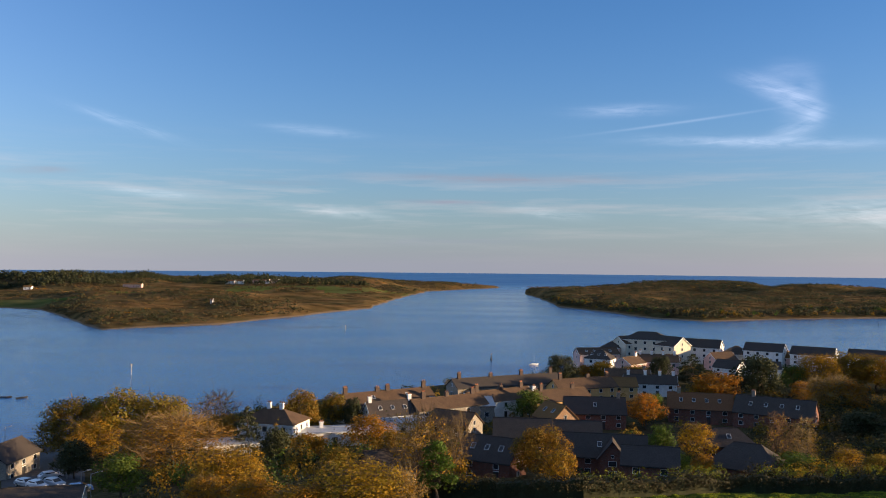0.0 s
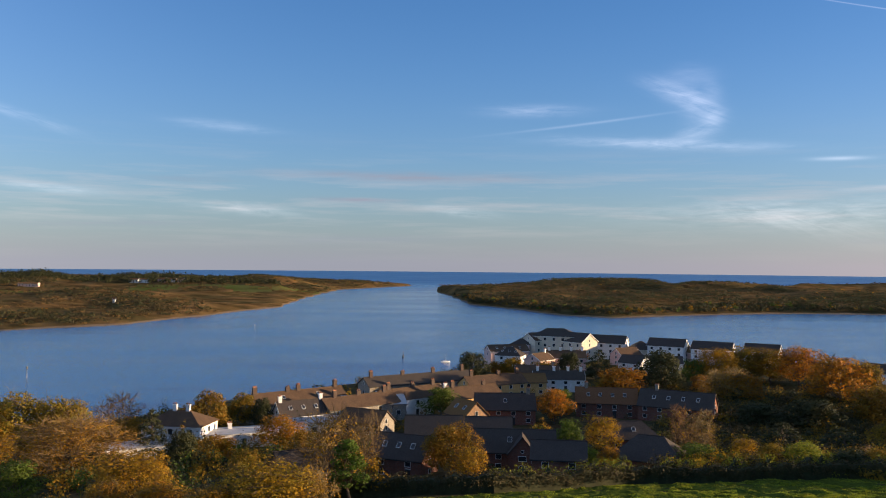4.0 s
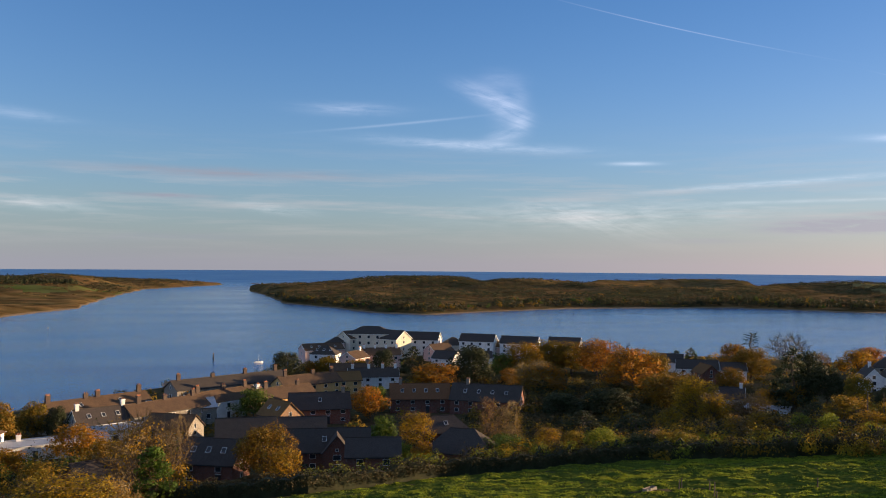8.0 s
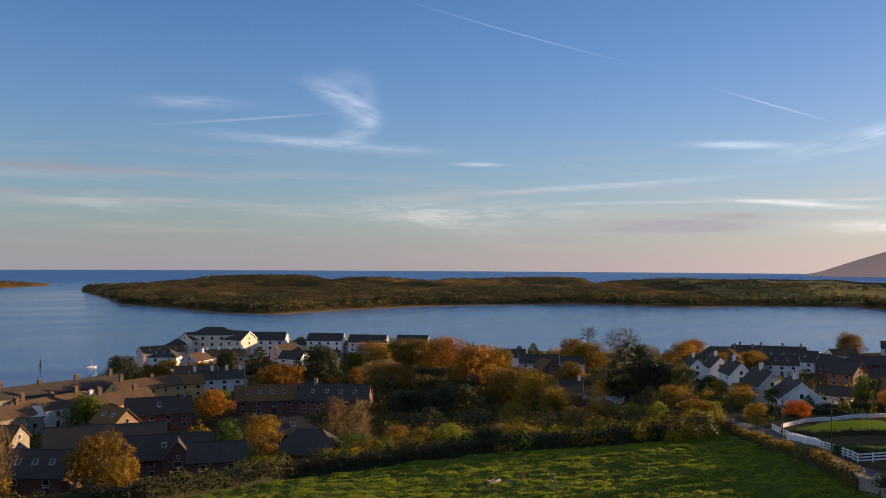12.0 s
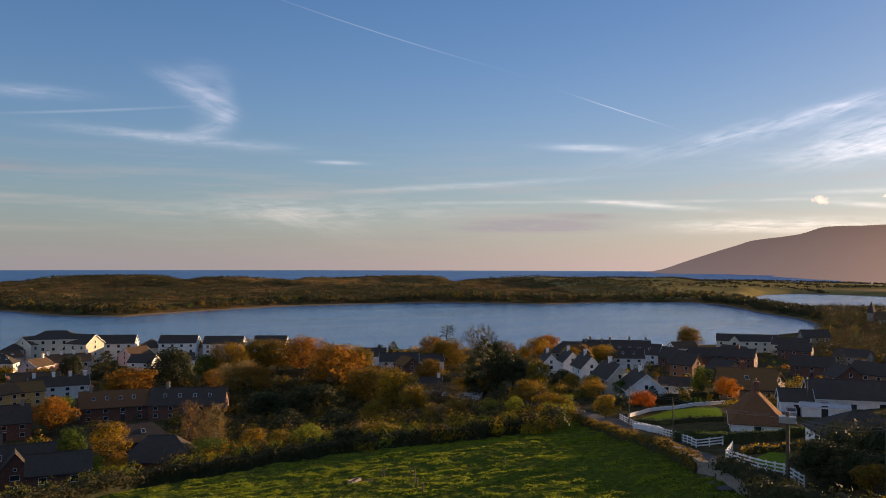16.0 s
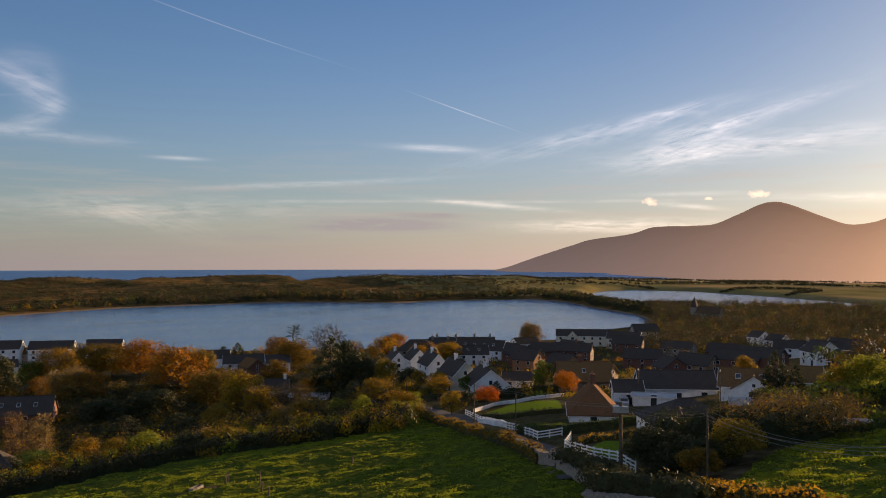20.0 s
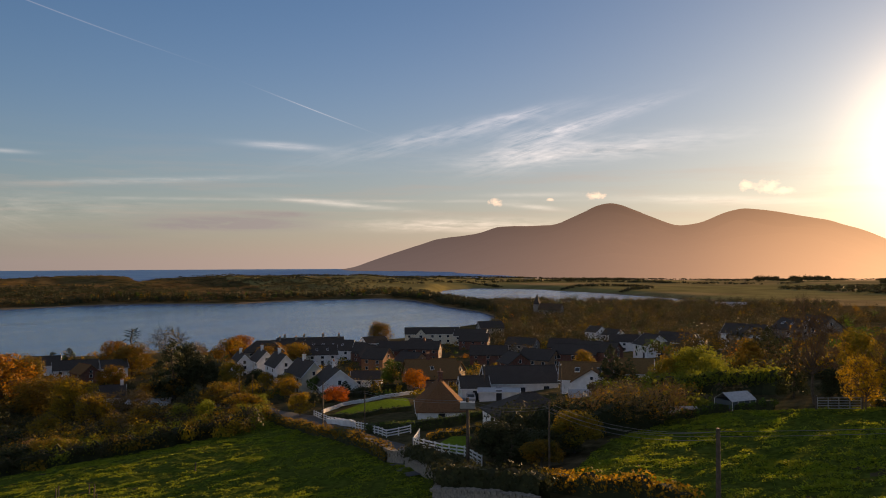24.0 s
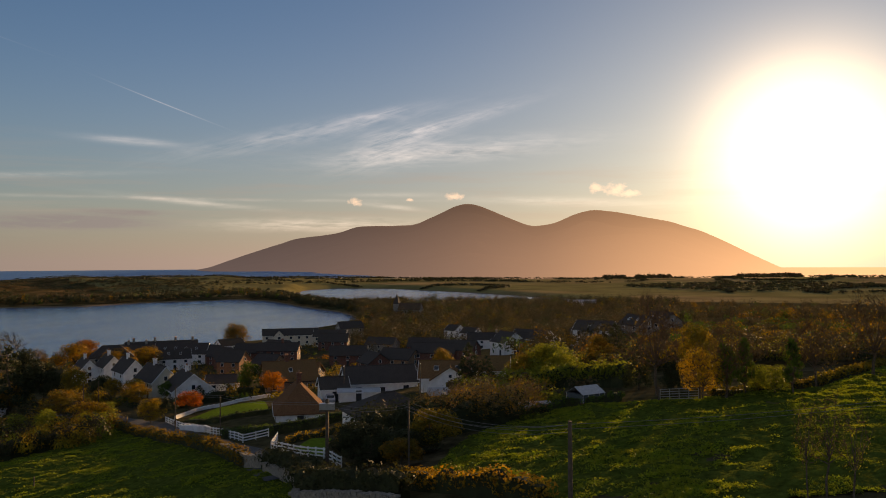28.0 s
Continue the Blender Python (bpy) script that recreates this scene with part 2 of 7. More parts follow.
def at(az, d):
    """x, y of a place by its bearing and distance."""
    return d * math.sin(radians(az)), d * math.cos(radians(az))


NEAR_AZ = [-180, -90, -60, -40, -27, -13, -5, 2.5, 8.6, 12, 20, 30, 43, 47, 51.8, 57.6, 59.9, 62.2, 62.9, 63.6, 180]
NEAR_D = [150, 150, 175, 205, 232, 269, 300, 333, 369, 435, 440, 442, 446, 452, 470, 510, 580, 618, 665, 720, 720]
FAR_AZ = [-60, -40, -28, -25.5, -22.8, -22, -15, -10, -5, -3, -1, 3.5, 3.8, 5.5, 5.8, 8, 14.2, 17.5, 22, 28, 37.6, 45.4, 50.4, 54.7, 56.9, 59.1, 61.4, 62.7, 62.9, 63.6, 180]
FAR_D = [900, 1000, 940, 880, 640, 617, 653, 737, 877, 1150, 1460, 1720, 6000, 6000, 1340, 950, 774, 750, 810, 890, 970, 945, 1003, 1030, 973, 835, 755, 677, 665, 640, 640]
# the inner bay behind the causeway
INNER_AZ = [-180, 57.4, 58.2, 59.9, 62.2, 63.7, 66.8, 69.1, 71.4, 75.2, 78.8, 79.6, 180]
INNER_D = [1200, 1200, 1071, 945, 875, 880, 905, 943, 957, 940, 880, 960, 960]
BEYOND_AZ = [-180, 57.4, 58.2, 59.1, 61.4, 65.2, 67.5, 71, 75.2, 78.8, 79.6, 180]
BEYOND_D = [1100, 1100, 1160, 1306, 1394, 1344, 1259, 1145, 1010, 950, 880, 880]
SEA_AZ = [-60, -28, -5, 3.5, 3.8, 5.5, 5.8, 30, 45, 55, 60, 63]
SEA_D = [2400, 2400, 2300, 1900, 350, 350, 1700, 2000, 2050, 2150, 2300, 6000]

# how high the dunes and far fields stand against the sea: bearing and elevation of their tops
TOPS_AZ = [-60, -27.8, -25.9, -23, -19.7, -17, -13.7, -8.5, -6.7, -3.2, 0.6, 2.9, 6.8, 9.5, 12, 13.1, 15.7, 18.7, 20.2, 21.3, 22.5, 24.8, 27.1, 28.2, 29, 31, 33.2, 34.7, 37.7, 38.4, 39.1, 40.2, 42.3, 44.7, 45.9, 47.6, 49.5, 51.8, 53.6, 55.1, 57.8, 59.7, 63.2, 67.5, 73, 77, 79, 87.6, 94, 180]
TOPS_EL = [-0.8, -0.82, -0.88, -0.76, -0.71, -0.8, -0.82, -0.94, -0.77, -1.05, -1.16, -1.26, -1.41, -1.34, -1.15, -0.93, -0.88, -0.83, -0.94, -1.2, -1.01, -0.95, -1.02, -1.16, -0.93, -0.95, -0.86, -0.82, -0.8, -0.95, -1.24, -1.02, -0.92, -0.85, -0.97, -1.0, -0.92, -0.95, -0.9, -1.08, -1.07, -1.05, -1.12, -1.21, -1.23, -1.27, -1.25, -1.18, -1.09, -1.0]


def lattice(ix, iy):
    h = np.sin(ix * 127.1 + iy * 311.7) * 43758.5453
    return h - np.floor(h)


def wave(x, y, size):
    """Smooth noise from -1 to 1 of that size in metres."""
    x, y = np.asarray(x, float) / size, np.asarray(y, float) / size
    ix, iy = np.floor(x), np.floor(y)
    fx, fy = x - ix, y - iy
    fx, fy = fx * fx * (3 - 2 * fx), fy * fy * (3 - 2 * fy)
    low = lattice(ix, iy) * (1 - fx) + lattice(ix + 1, iy) * fx
    top = lattice(ix, iy + 1) * (1 - fx) + lattice(ix + 1, iy + 1) * fx
    return 2 * (low * (1 - fy) + top * fy) - 1


def softly(a, b, k):
    """The smaller of two heights, with the bend rounded over k metres."""
    h = np.clip(0.5 + 0.5 * (b - a) / k, 0, 1)
    return b * (1 - h) + a * h - k * h * (1 - h)


def height(x, y):
    x, y = np.asarray(x, float), np.asarray(y, float)
    az, d = bearing(x, y), np.hypot(x, y)
    near, far, sea = np.interp(az, NEAR_AZ, NEAR_D), np.interp(az, FAR_AZ, FAR_D), np.interp(az, SEA_AZ, SEA_D)
    near, far = near + 3 * wave(x, y, 23.0), far + np.where(az < 55, 7, 2) * wave(x, y, 61.0)
    # the hill with the two fields and the village below it
    slope = 32.2 + 0.010 * x - 0.1635 * y
    slope = slope - np.interp(az, [30, 55, 59, 63, 110], [0, 0.0, 0.02, 0.035, 0.055]) * np.clip(d - 112, 0, None)
    slope = slope + np.interp(az, [38, 46, 50, 54], [0, 0.07, 0.03, 0]) * np.clip(d - 150, 0, 200)
    hill = softly(slope, 33.0 - 0.05 * (d - 110), 4.0)
    hill = -softly(-hill, np.full_like(d, -3.0), 3.0) + 0.25 * wave(x, y, 17.0) + 0.12 * wave(x, y, 5.0)
    plain = 7 + 2.0 * wave(x, y, 160.0) + 0 * d
    hill = np.where(d > 420, hill + (np.minimum(hill, plain) - hill) * np.clip((d - 420) / 300, 0, 1), hill)
    # the dunes and fields across the water
    back = np.clip((d - far) / 500, 0, 1)
    dunes = 3 + 12 * back + (4.5 * wave(x, y, 130.0) + 3.4 * wave(x, y, 57.0) + 1.2 * wave(x, y, 19.0)) * (0.35 + back)
    dunes = dunes + 6.5 * np.clip(wave(x + 300, y, 83.0), -0.3, 1) * np.clip((back - 0.55) / 0.3, 0, 1)
    inland = np.clip((az - 52) / 10, 0, 1)
    farm = 4 + 0.0035 * np.clip(d - 1000, 0, 2200) + 2.5 * wave(x, y, 400.0) * np.clip((d - 1100) / 700, 0, 1)
    farm = farm + 9 * np.clip((az - 80) / 10, 0, 1) * np.clip((d - 1100) / 700, 0, 1)
    over = dunes * (1 - inland) + farm * inland
    # the last rise of the dunes, and the fall of the ground behind it
    tops = EYE + d * np.tan(np.radians(np.interp(az, TOPS_AZ, TOPS_EL) - 0.07))
    rise = np.clip(1 - np.abs(d - 0.82 * sea) / 260, 0, 1) * np.clip((60 - az) / 6, 0, 1)
    over = np.minimum(over + 14 * rise * rise * (3 - 2 * rise), tops)
    z = np.where(d < 0.5 * (near + far), hill, over)
    fade = np.clip((d - 520) / 420, 0, 1)
    z = np.where(az > 62.9, hill * (1 - fade) + over * fade, z)
    # beaches: the land dips under the water at every shore
    inner, beyond = np.interp(az, INNER_AZ, INNER_D), np.interp(az, BEYOND_AZ, BEYOND_D)
    bay, pool = np.maximum(near - d, d - far), np.maximum(inner - d, d - beyond)
    into = np.minimum(np.minimum(bay, pool), np.maximum(sea - d, -30))
    into = np.where(d < 0.9 * near, np.minimum(near - d, 500), into)
    into = np.where((az > 63.6) & (d < 800), 900, into)
    z = np.where(into > 0, softly(z, 0.2 + 0.09 * into, 1.2), np.maximum(0.09 * into, -2.0))
    return np.where((az > 62) & (d > 1450), over, z)


def ground_z(x, y):
    return float(height(np.array([x]), np.array([y]))[0])


# ---- materials ----
def material(name, colour, rough=0.8, metal=0.0, vary=0.25, grain=3.0, bump=0.2, bump_scale=8.0, hue=0.0, island=0.0, alpha_colour=None, stain=0.6, coat=0.0, relief=0.05, shine=0.3):
    """A surface with wear at two scales; colour drifts towards alpha_colour in patches of about 1/stain metres; hue: shift from object to object."""
    m = bpy.data.materials.new(name)
    m.use_nodes = True
    nt = m.node_tree
    b = nt.nodes["Principled BSDF"]
    b.inputs["Roughness"].default_value, b.inputs["Metallic"].default_value = rough, metal
    b.inputs["Coat Weight"].default_value = coat
    b.inputs["Specular IOR Level"].default_value = shine
    geo = nt.nodes.new("ShaderNodeNewGeometry")

    def tex(scale, detail):
        n = nt.nodes.new("ShaderNodeTexNoise")
        n.inputs["Scale"].default_value, n.inputs["Detail"].default_value = scale, detail
        nt.links.new(geo.outputs["Position"], n.inputs["Vector"])
        return n.outputs[0]

    def mix(kind, fac, one, two):
        n = nt.nodes.new("ShaderNodeMix")
        n.data_type, n.blend_type = "RGBA", kind
        for k, v in ((0, fac), (6, one), (7, two)):
            if isinstance(v, float):
                n.inputs[k].default_value = v
            elif isinstance(v, tuple):
                n.inputs[k].default_value = (*v, 1)
            else:
                nt.links.new(v, n.inputs[k])
        return n.outputs[2]

    def ramp(v, lo, hi):
        n = nt.nodes.new("ShaderNodeMapRange")
        n.inputs[1].default_value, n.inputs[2].default_value, n.inputs[3].default_value, n.inputs[4].default_value = 0.3, 0.7, lo, hi
        nt.links.new(v, n.inputs[0])
        return n.outputs[0]

    out = colour
    if alpha_colour:
        out = mix("MIX", ramp(tex(stain, 4), 0.0, 1.0), colour, alpha_colour)
    shade = ramp(tex(grain, 5), 1 - vary, 1 + vary)
    n = nt.nodes.new("ShaderNodeHueSaturation")
    if isinstance(out, tuple):
        n.inputs["Color"].default_value = (*out, 1)
    else:
        nt.links.new(out, n.inputs["Color"])
    nt.links.new(shade, n.inputs["Value"])
    if hue or island:
        info = nt.nodes.new("ShaderNodeObjectInfo")
        add = nt.nodes.new("ShaderNodeMath")
        add.operation = "MULTIPLY_ADD"
        nt.links.new(info.outputs["Random"], add.inputs[0])
        add.inputs[1].default_value, add.inputs[2].default_value = hue, 0.5 - hue / 2
        nt.links.new(add.outputs[0], n.inputs["Hue"])
        if island:
            more = nt.nodes.new("ShaderNodeMath")
            more.operation = "MULTIPLY_ADD"
            nt.links.new(geo.outputs["Random Per Island"], more.inputs[0])
            more.inputs[1].default_value, more.inputs[2].default_value = island, 1 - island / 2
            prod = nt.nodes.new("ShaderNodeMath")
            prod.operation = "MULTIPLY"
            nt.links.new(shade, prod.inputs[0])
            nt.links.new(more.outputs[0], prod.inputs[1])
            nt.links.new(prod.outputs[0], n.inputs["Value"])
    nt.links.new(n.outputs[0], b.inputs["Base Color"])
    if bump:
        bn = nt.nodes.new("ShaderNodeBump")
        bn.inputs["Strength"].default_value, bn.inputs["Distance"].default_value = bump, relief
        nt.links.new(tex(bump_scale, 4), bn.inputs["Height"])
        nt.links.new(bn.outputs[0], b.inputs["Normal"])
    return m


def leafy(name, colour, second, through=0.35, island=0.32, hue=0.025):
    """Leaves: two tints mixed from leaf to leaf and tree to tree, letting some light through."""
    m = material(name, colour, rough=0.7, vary=0.2, grain=1.2, bump=0.0, hue=hue, island=island, alpha_colour=second, stain=0.55)
    nt = m.node_tree
    b, out = nt.nodes["Principled BSDF"], nt.nodes["Material Output"]
    b.inputs["Specular IOR Level"].default_value = 0.15
    tr, mx = nt.nodes.new("ShaderNodeBsdfTranslucent"), nt.nodes.new("ShaderNodeMixShader")
    nt.links.new(b.inputs["Base Color"].links[0].from_socket, tr.inputs[0])
    mx.inputs[0].default_value = through
    nt.links.new(b.outputs[0], mx.inputs[1])
    nt.links.new(tr.outputs[0], mx.inputs[2])
    nt.links.new(mx.outputs[0], out.inputs[0])
    return m


M = {}
M["bark"] = material("bark", (0.10, 0.075, 0.05), vary=0.35, grain=6, bump=0.5)
M["twig"] = material("twig", (0.13, 0.08, 0.032), vary=0.3, grain=2, hue=0.03, bump=0)
M["pale_twig"] = material("pale_twig", (0.21, 0.135, 0.05), vary=0.3, grain=2, hue=0.03, bump=0)
M["orange"] = leafy("orange_leaves", (0.45, 0.175, 0.012), (0.24, 0.15, 0.02), through=0.42)
M["gold"] = leafy("gold_leaves", (0.46, 0.235, 0.016), (0.22, 0.17, 0.02), through=0.45)
M["red"] = leafy("red_leaves", (0.50, 0.12, 0.010), (0.42, 0.15, 0.012))
M["olive"] = leafy("olive_leaves", (0.31, 0.17, 0.014), (0.11, 0.11, 0.018))
M["green"] = leafy("green_leaves", (0.10, 0.15, 0.018), (0.06, 0.09, 0.016))
M["lime"] = leafy("yellow_green_leaves", (0.24, 0.24, 0.025), (0.14, 0.17, 0.02), through=0.5)
M["dark"] = leafy("evergreen_leaves", (0.042, 0.052, 0.022), (0.055, 0.056, 0.022), through=0.25)
M["heath"] = leafy("heath_leaves", (0.18, 0.10, 0.035), (0.10, 0.07, 0.024), through=0.2, island=0.2)
M["bronze"] = leafy("bronze_leaves", (0.125, 0.086, 0.036), (0.082, 0.066, 0.027), through=0.2, island=0.12)
M["gorse"] = leafy("dune_gorse", (0.085, 0.066, 0.026), (0.055, 0.05, 0.02), through=0.15, island=0.18)
M["white"] = material("white_render", (0.82, 0.81, 0.79), vary=0.08, grain=1.5, bump=0.15, bump_scale=30, alpha_colour=(0.72, 0.71, 0.68), stain=0.8)
M["cream"] = material("cream_render", (0.66, 0.60, 0.47), vary=0.08, grain=1.5, bump=0.15, bump_scale=30, alpha_colour=(0.58, 0.53, 0.42), stain=0.8)
M["pink"] = material("pink_render", (0.62, 0.42, 0.36), vary=0.08, grain=1.5, bump=0.15, bump_scale=30)
M["ochre"] = material("ochre_render", (0.55, 0.34, 0.13), vary=0.1, grain=1.5, bump=0.15, bump_scale=30)
M["stone"] = material("grey_stone", (0.26, 0.225, 0.18), vary=0.35, grain=5, bump=0.6, bump_scale=5, alpha_colour=(0.22, 0.20, 0.17), stain=1.2)
M["slate"] = material("slate", (0.062, 0.052, 0.045), rough=0.8, shine=0.12, vary=0.22, grain=5, bump=0.35, bump_scale=9, alpha_colour=(0.072, 0.060, 0.052), stain=0.7, hue=0.02)
M["brown_tile"] = material("brown_roof_tiles", (0.19, 0.10, 0.048), rough=0.9, vary=0.25, grain=5, bump=0.4, bump_scale=8, alpha_colour=(0.17, 0.095, 0.045), stain=0.6, hue=0.03, shine=0.02)
M["old_roof"] = material("weathered_roof_slates", (0.085, 0.056, 0.038), rough=0.8, vary=0.25, grain=4, bump=0.4, bump_scale=7, alpha_colour=(0.12, 0.078, 0.048), stain=0.5, shine=0.1)
M["pale_roof"] = material("pale_sheet_roof", (0.42, 0.44, 0.46), rough=0.5, vary=0.1, grain=2, bump=0.1, alpha_colour=(0.34, 0.35, 0.36), stain=0.4)
M["sooty"] = material("sooty_brick", (0.075, 0.05, 0.038), vary=0.3, grain=4, bump=0.4)
M["trim"] = material("white_paint", (0.78, 0.78, 0.76), rough=0.5, vary=0.06, grain=3, bump=0.0)
M["dark_trim"] = material("dark_paint", (0.03, 0.03, 0.032), rough=0.5, vary=0.2, bump=0.0)
M["pot"] = material("terracotta", (0.34, 0.15, 0.08), vary=0.2, bump=0.0)
M["glass"] = material("window_glass", (0.03, 0.035, 0.04), rough=0.08, vary=0.1, bump=0.0, shine=0.6)
M["asphalt"] = material("asphalt", (0.06, 0.06, 0.062), rough=0.85, vary=0.2, grain=0.8, bump=0.3, bump_scale=20, alpha_colour=(0.08, 0.075, 0.07), stain=0.3)
M["wood"] = material("weathered_wood", (0.10, 0.073, 0.05), vary=0.3, grain=4, bump=0.3)
M["metal"] = material("grey_metal", (0.35, 0.36, 0.37), rough=0.4, metal=0.8, vary=0.1, bump=0.0)
M["wire"] = material("power_wire", (0.16, 0.15, 0.14), rough=0.5, vary=0.1, bump=0.0)
M["concrete"] = material("concrete", (0.36, 0.35, 0.33), vary=0.18, grain=2, bump=0.3)


def brickwork(name, one, two):
    m = material(name, one, vary=0.2, grain=2, bump=0.0)
    nt = m.node_tree
    geo = nt.nodes.new("ShaderNodeNewGeometry")
    # courses run with the height on any wall: x + y along the wall, z up
    s, c, v = nt.nodes.new("ShaderNodeSeparateXYZ"), nt.nodes.new("ShaderNodeCombineXYZ"), nt.nodes.new("ShaderNodeMath")
    nt.links.new(geo.outputs["Position"], s.inputs[0])
    nt.links.new(s.outputs[0], v.inputs[0])
    nt.links.new(s.outputs[1], v.inputs[1])
    nt.links.new(v.outputs[0], c.inputs[0])
    nt.links.new(s.outputs[2], c.inputs[1])
    k = nt.nodes.new("ShaderNodeTexBrick")
    nt.links.new(c.outputs[0], k.inputs["Vector"])
    k.inputs["Color1"].default_value, k.inputs["Color2"].default_value, k.inputs["Mortar"].default_value = (*one, 1), (*two, 1), (0.17, 0.14, 0.12, 1)
    k.inputs["Scale"].default_value, k.inputs["Brick Width"].default_value, k.inputs["Row Height"].default_value, k.inputs["Mortar Size"].default_value = 1.0, 0.225, 0.075, 0.006
    h = [n for n in nt.nodes if n.type == "HUE_SAT"][0]
    nt.links.new(k.outputs[0], h.inputs["Color"])
    return m


M["brick"] = brickwork("red_brick", (0.19, 0.068, 0.038), (0.13, 0.05, 0.034))
M["orange_brick"] = brickwork("orange_brick", (0.40, 0.16, 0.06), (0.33, 0.13, 0.05))
M["buff_brick"] = brickwork("buff_brick", (0.34, 0.20, 0.10), (0.27, 0.16, 0.09))

# grass of the fields: green with straw-coloured and dark tufts
M["grass"] = material("pasture_grass", (0.068, 0.094, 0.014), rough=0.9, vary=0.4, grain=1.6, bump=1.0, bump_scale=2.6, alpha_colour=(0.09, 0.108, 0.02), stain=0.12, relief=0.35, shine=0.0)
M["blade"] = leafy("grass_blades", (0.19, 0.27, 0.018), (0.25, 0.27, 0.022), through=0.42)
M["lawn"] = material("mown_lawn", (0.12, 0.18, 0.022), rough=0.9, vary=0.25, grain=2, bump=0.5, bump_scale=6, shine=0.0)
M["scrub"] = material("garden_ground", (0.060, 0.058, 0.026), rough=0.95, vary=0.4, grain=0.7, bump=0.8, bump_scale=1.5, alpha_colour=(0.095, 0.075, 0.042), stain=0.08, relief=0.3, shine=0.0)
M["sand"] = material("beach_sand", (0.34, 0.27, 0.18), rough=0.95, vary=0.2, grain=0.15, bump=0.3, alpha_colour=(0.24, 0.20, 0.14), stain=0.03, shine=0.0)
M["dune"] = material("dune_heath", (0.19, 0.112, 0.045), rough=0.95, vary=0.5, grain=0.05, bump=0.9, bump_scale=0.35, alpha_colour=(0.062, 0.058, 0.024), stain=0.017, relief=1.5, shine=0.0)
M["meadow"] = material("dune_meadow", (0.10, 0.13, 0.03), rough=0.95, vary=0.25, grain=0.04, bump=0.5, bump_scale=0.4, alpha_colour=(0.12, 0.11, 0.04), stain=0.02, relief=0.6, shine=0.0)


def farmland():
    """Far fields parted by hedges: cells of green and stubble."""
    m = material("far_fields", (0.09, 0.11, 0.03), rough=0.95, vary=0.25, grain=0.02, bump=0.4, bump_scale=0.1, relief=1.0, shine=0.0)
    nt = m.node_tree
    geo = nt.nodes.new("ShaderNodeNewGeometry")
    cell = nt.nodes.new("ShaderNodeTexVoronoi")
    cell.inputs["Scale"].default_value = 0.0065
    nt.links.new(geo.outputs["Position"], cell.inputs["Vector"])
    ramp = nt.nodes.new("ShaderNodeValToRGB")
    ramp.color_ramp.elements[0].color, ramp.color_ramp.elements[1].color = (0.17, 0.145, 0.06, 1), (0.36, 0.24, 0.12, 1)
    e = ramp.color_ramp.elements.new(0.5)
    e.color = (0.25, 0.205, 0.08, 1)
    nt.links.new(cell.outputs["Color"], ramp.inputs[0])
    h = [n for n in nt.nodes if n.type == "HUE_SAT"][0]
    nt.links.new(ramp.outputs[0], h.inputs["Color"])
    return m


M["farm"] = farmland()


def beach(m):
    """Sand where the land runs out into the water."""
    nt = m.node_tree
    b = nt.nodes["Principled BSDF"]
    geo, sp, edge, mx = nt.nodes.new("ShaderNodeNewGeometry"), nt.nodes.new("ShaderNodeSeparateXYZ"), nt.nodes.new("ShaderNodeMapRange"), nt.nodes.new("ShaderNodeMix")
    wob, plus = nt.nodes.new("ShaderNodeTexNoise"), nt.nodes.new("ShaderNodeMath")
    wob.inputs["Scale"].default_value = 0.03
    nt.links.new(geo.outputs["Position"], wob.inputs["Vector"])
    nt.links.new(geo.outputs["Position"], sp.inputs[0])
    plus.operation = "MULTIPLY_ADD"
    nt.links.new(wob.outputs[0], plus.inputs[0])
    plus.inputs[1].default_value = 1.6
    nt.links.new(sp.outputs[2], plus.inputs[2])
    edge.inputs[1].default_value, edge.inputs[2].default_value, edge.inputs[3].default_value, edge.inputs[4].default_value = 1.35, 1.75, 1.0, 0.0
    nt.links.new(plus.outputs[0], edge.inputs[0])
    mx.data_type = "RGBA"
    nt.links.new(edge.outputs[0], mx.inputs[0])
    nt.links.new(b.inputs["Base Color"].links[0].from_socket, mx.inputs[6])
    mx.inputs[7].default_value = (0.23, 0.17, 0.11, 1)
    nt.links.new(mx.outputs[2], b.inputs["Base Color"])


for key in ("scrub", "dune", "meadow", "farm"):
    beach(M[key])


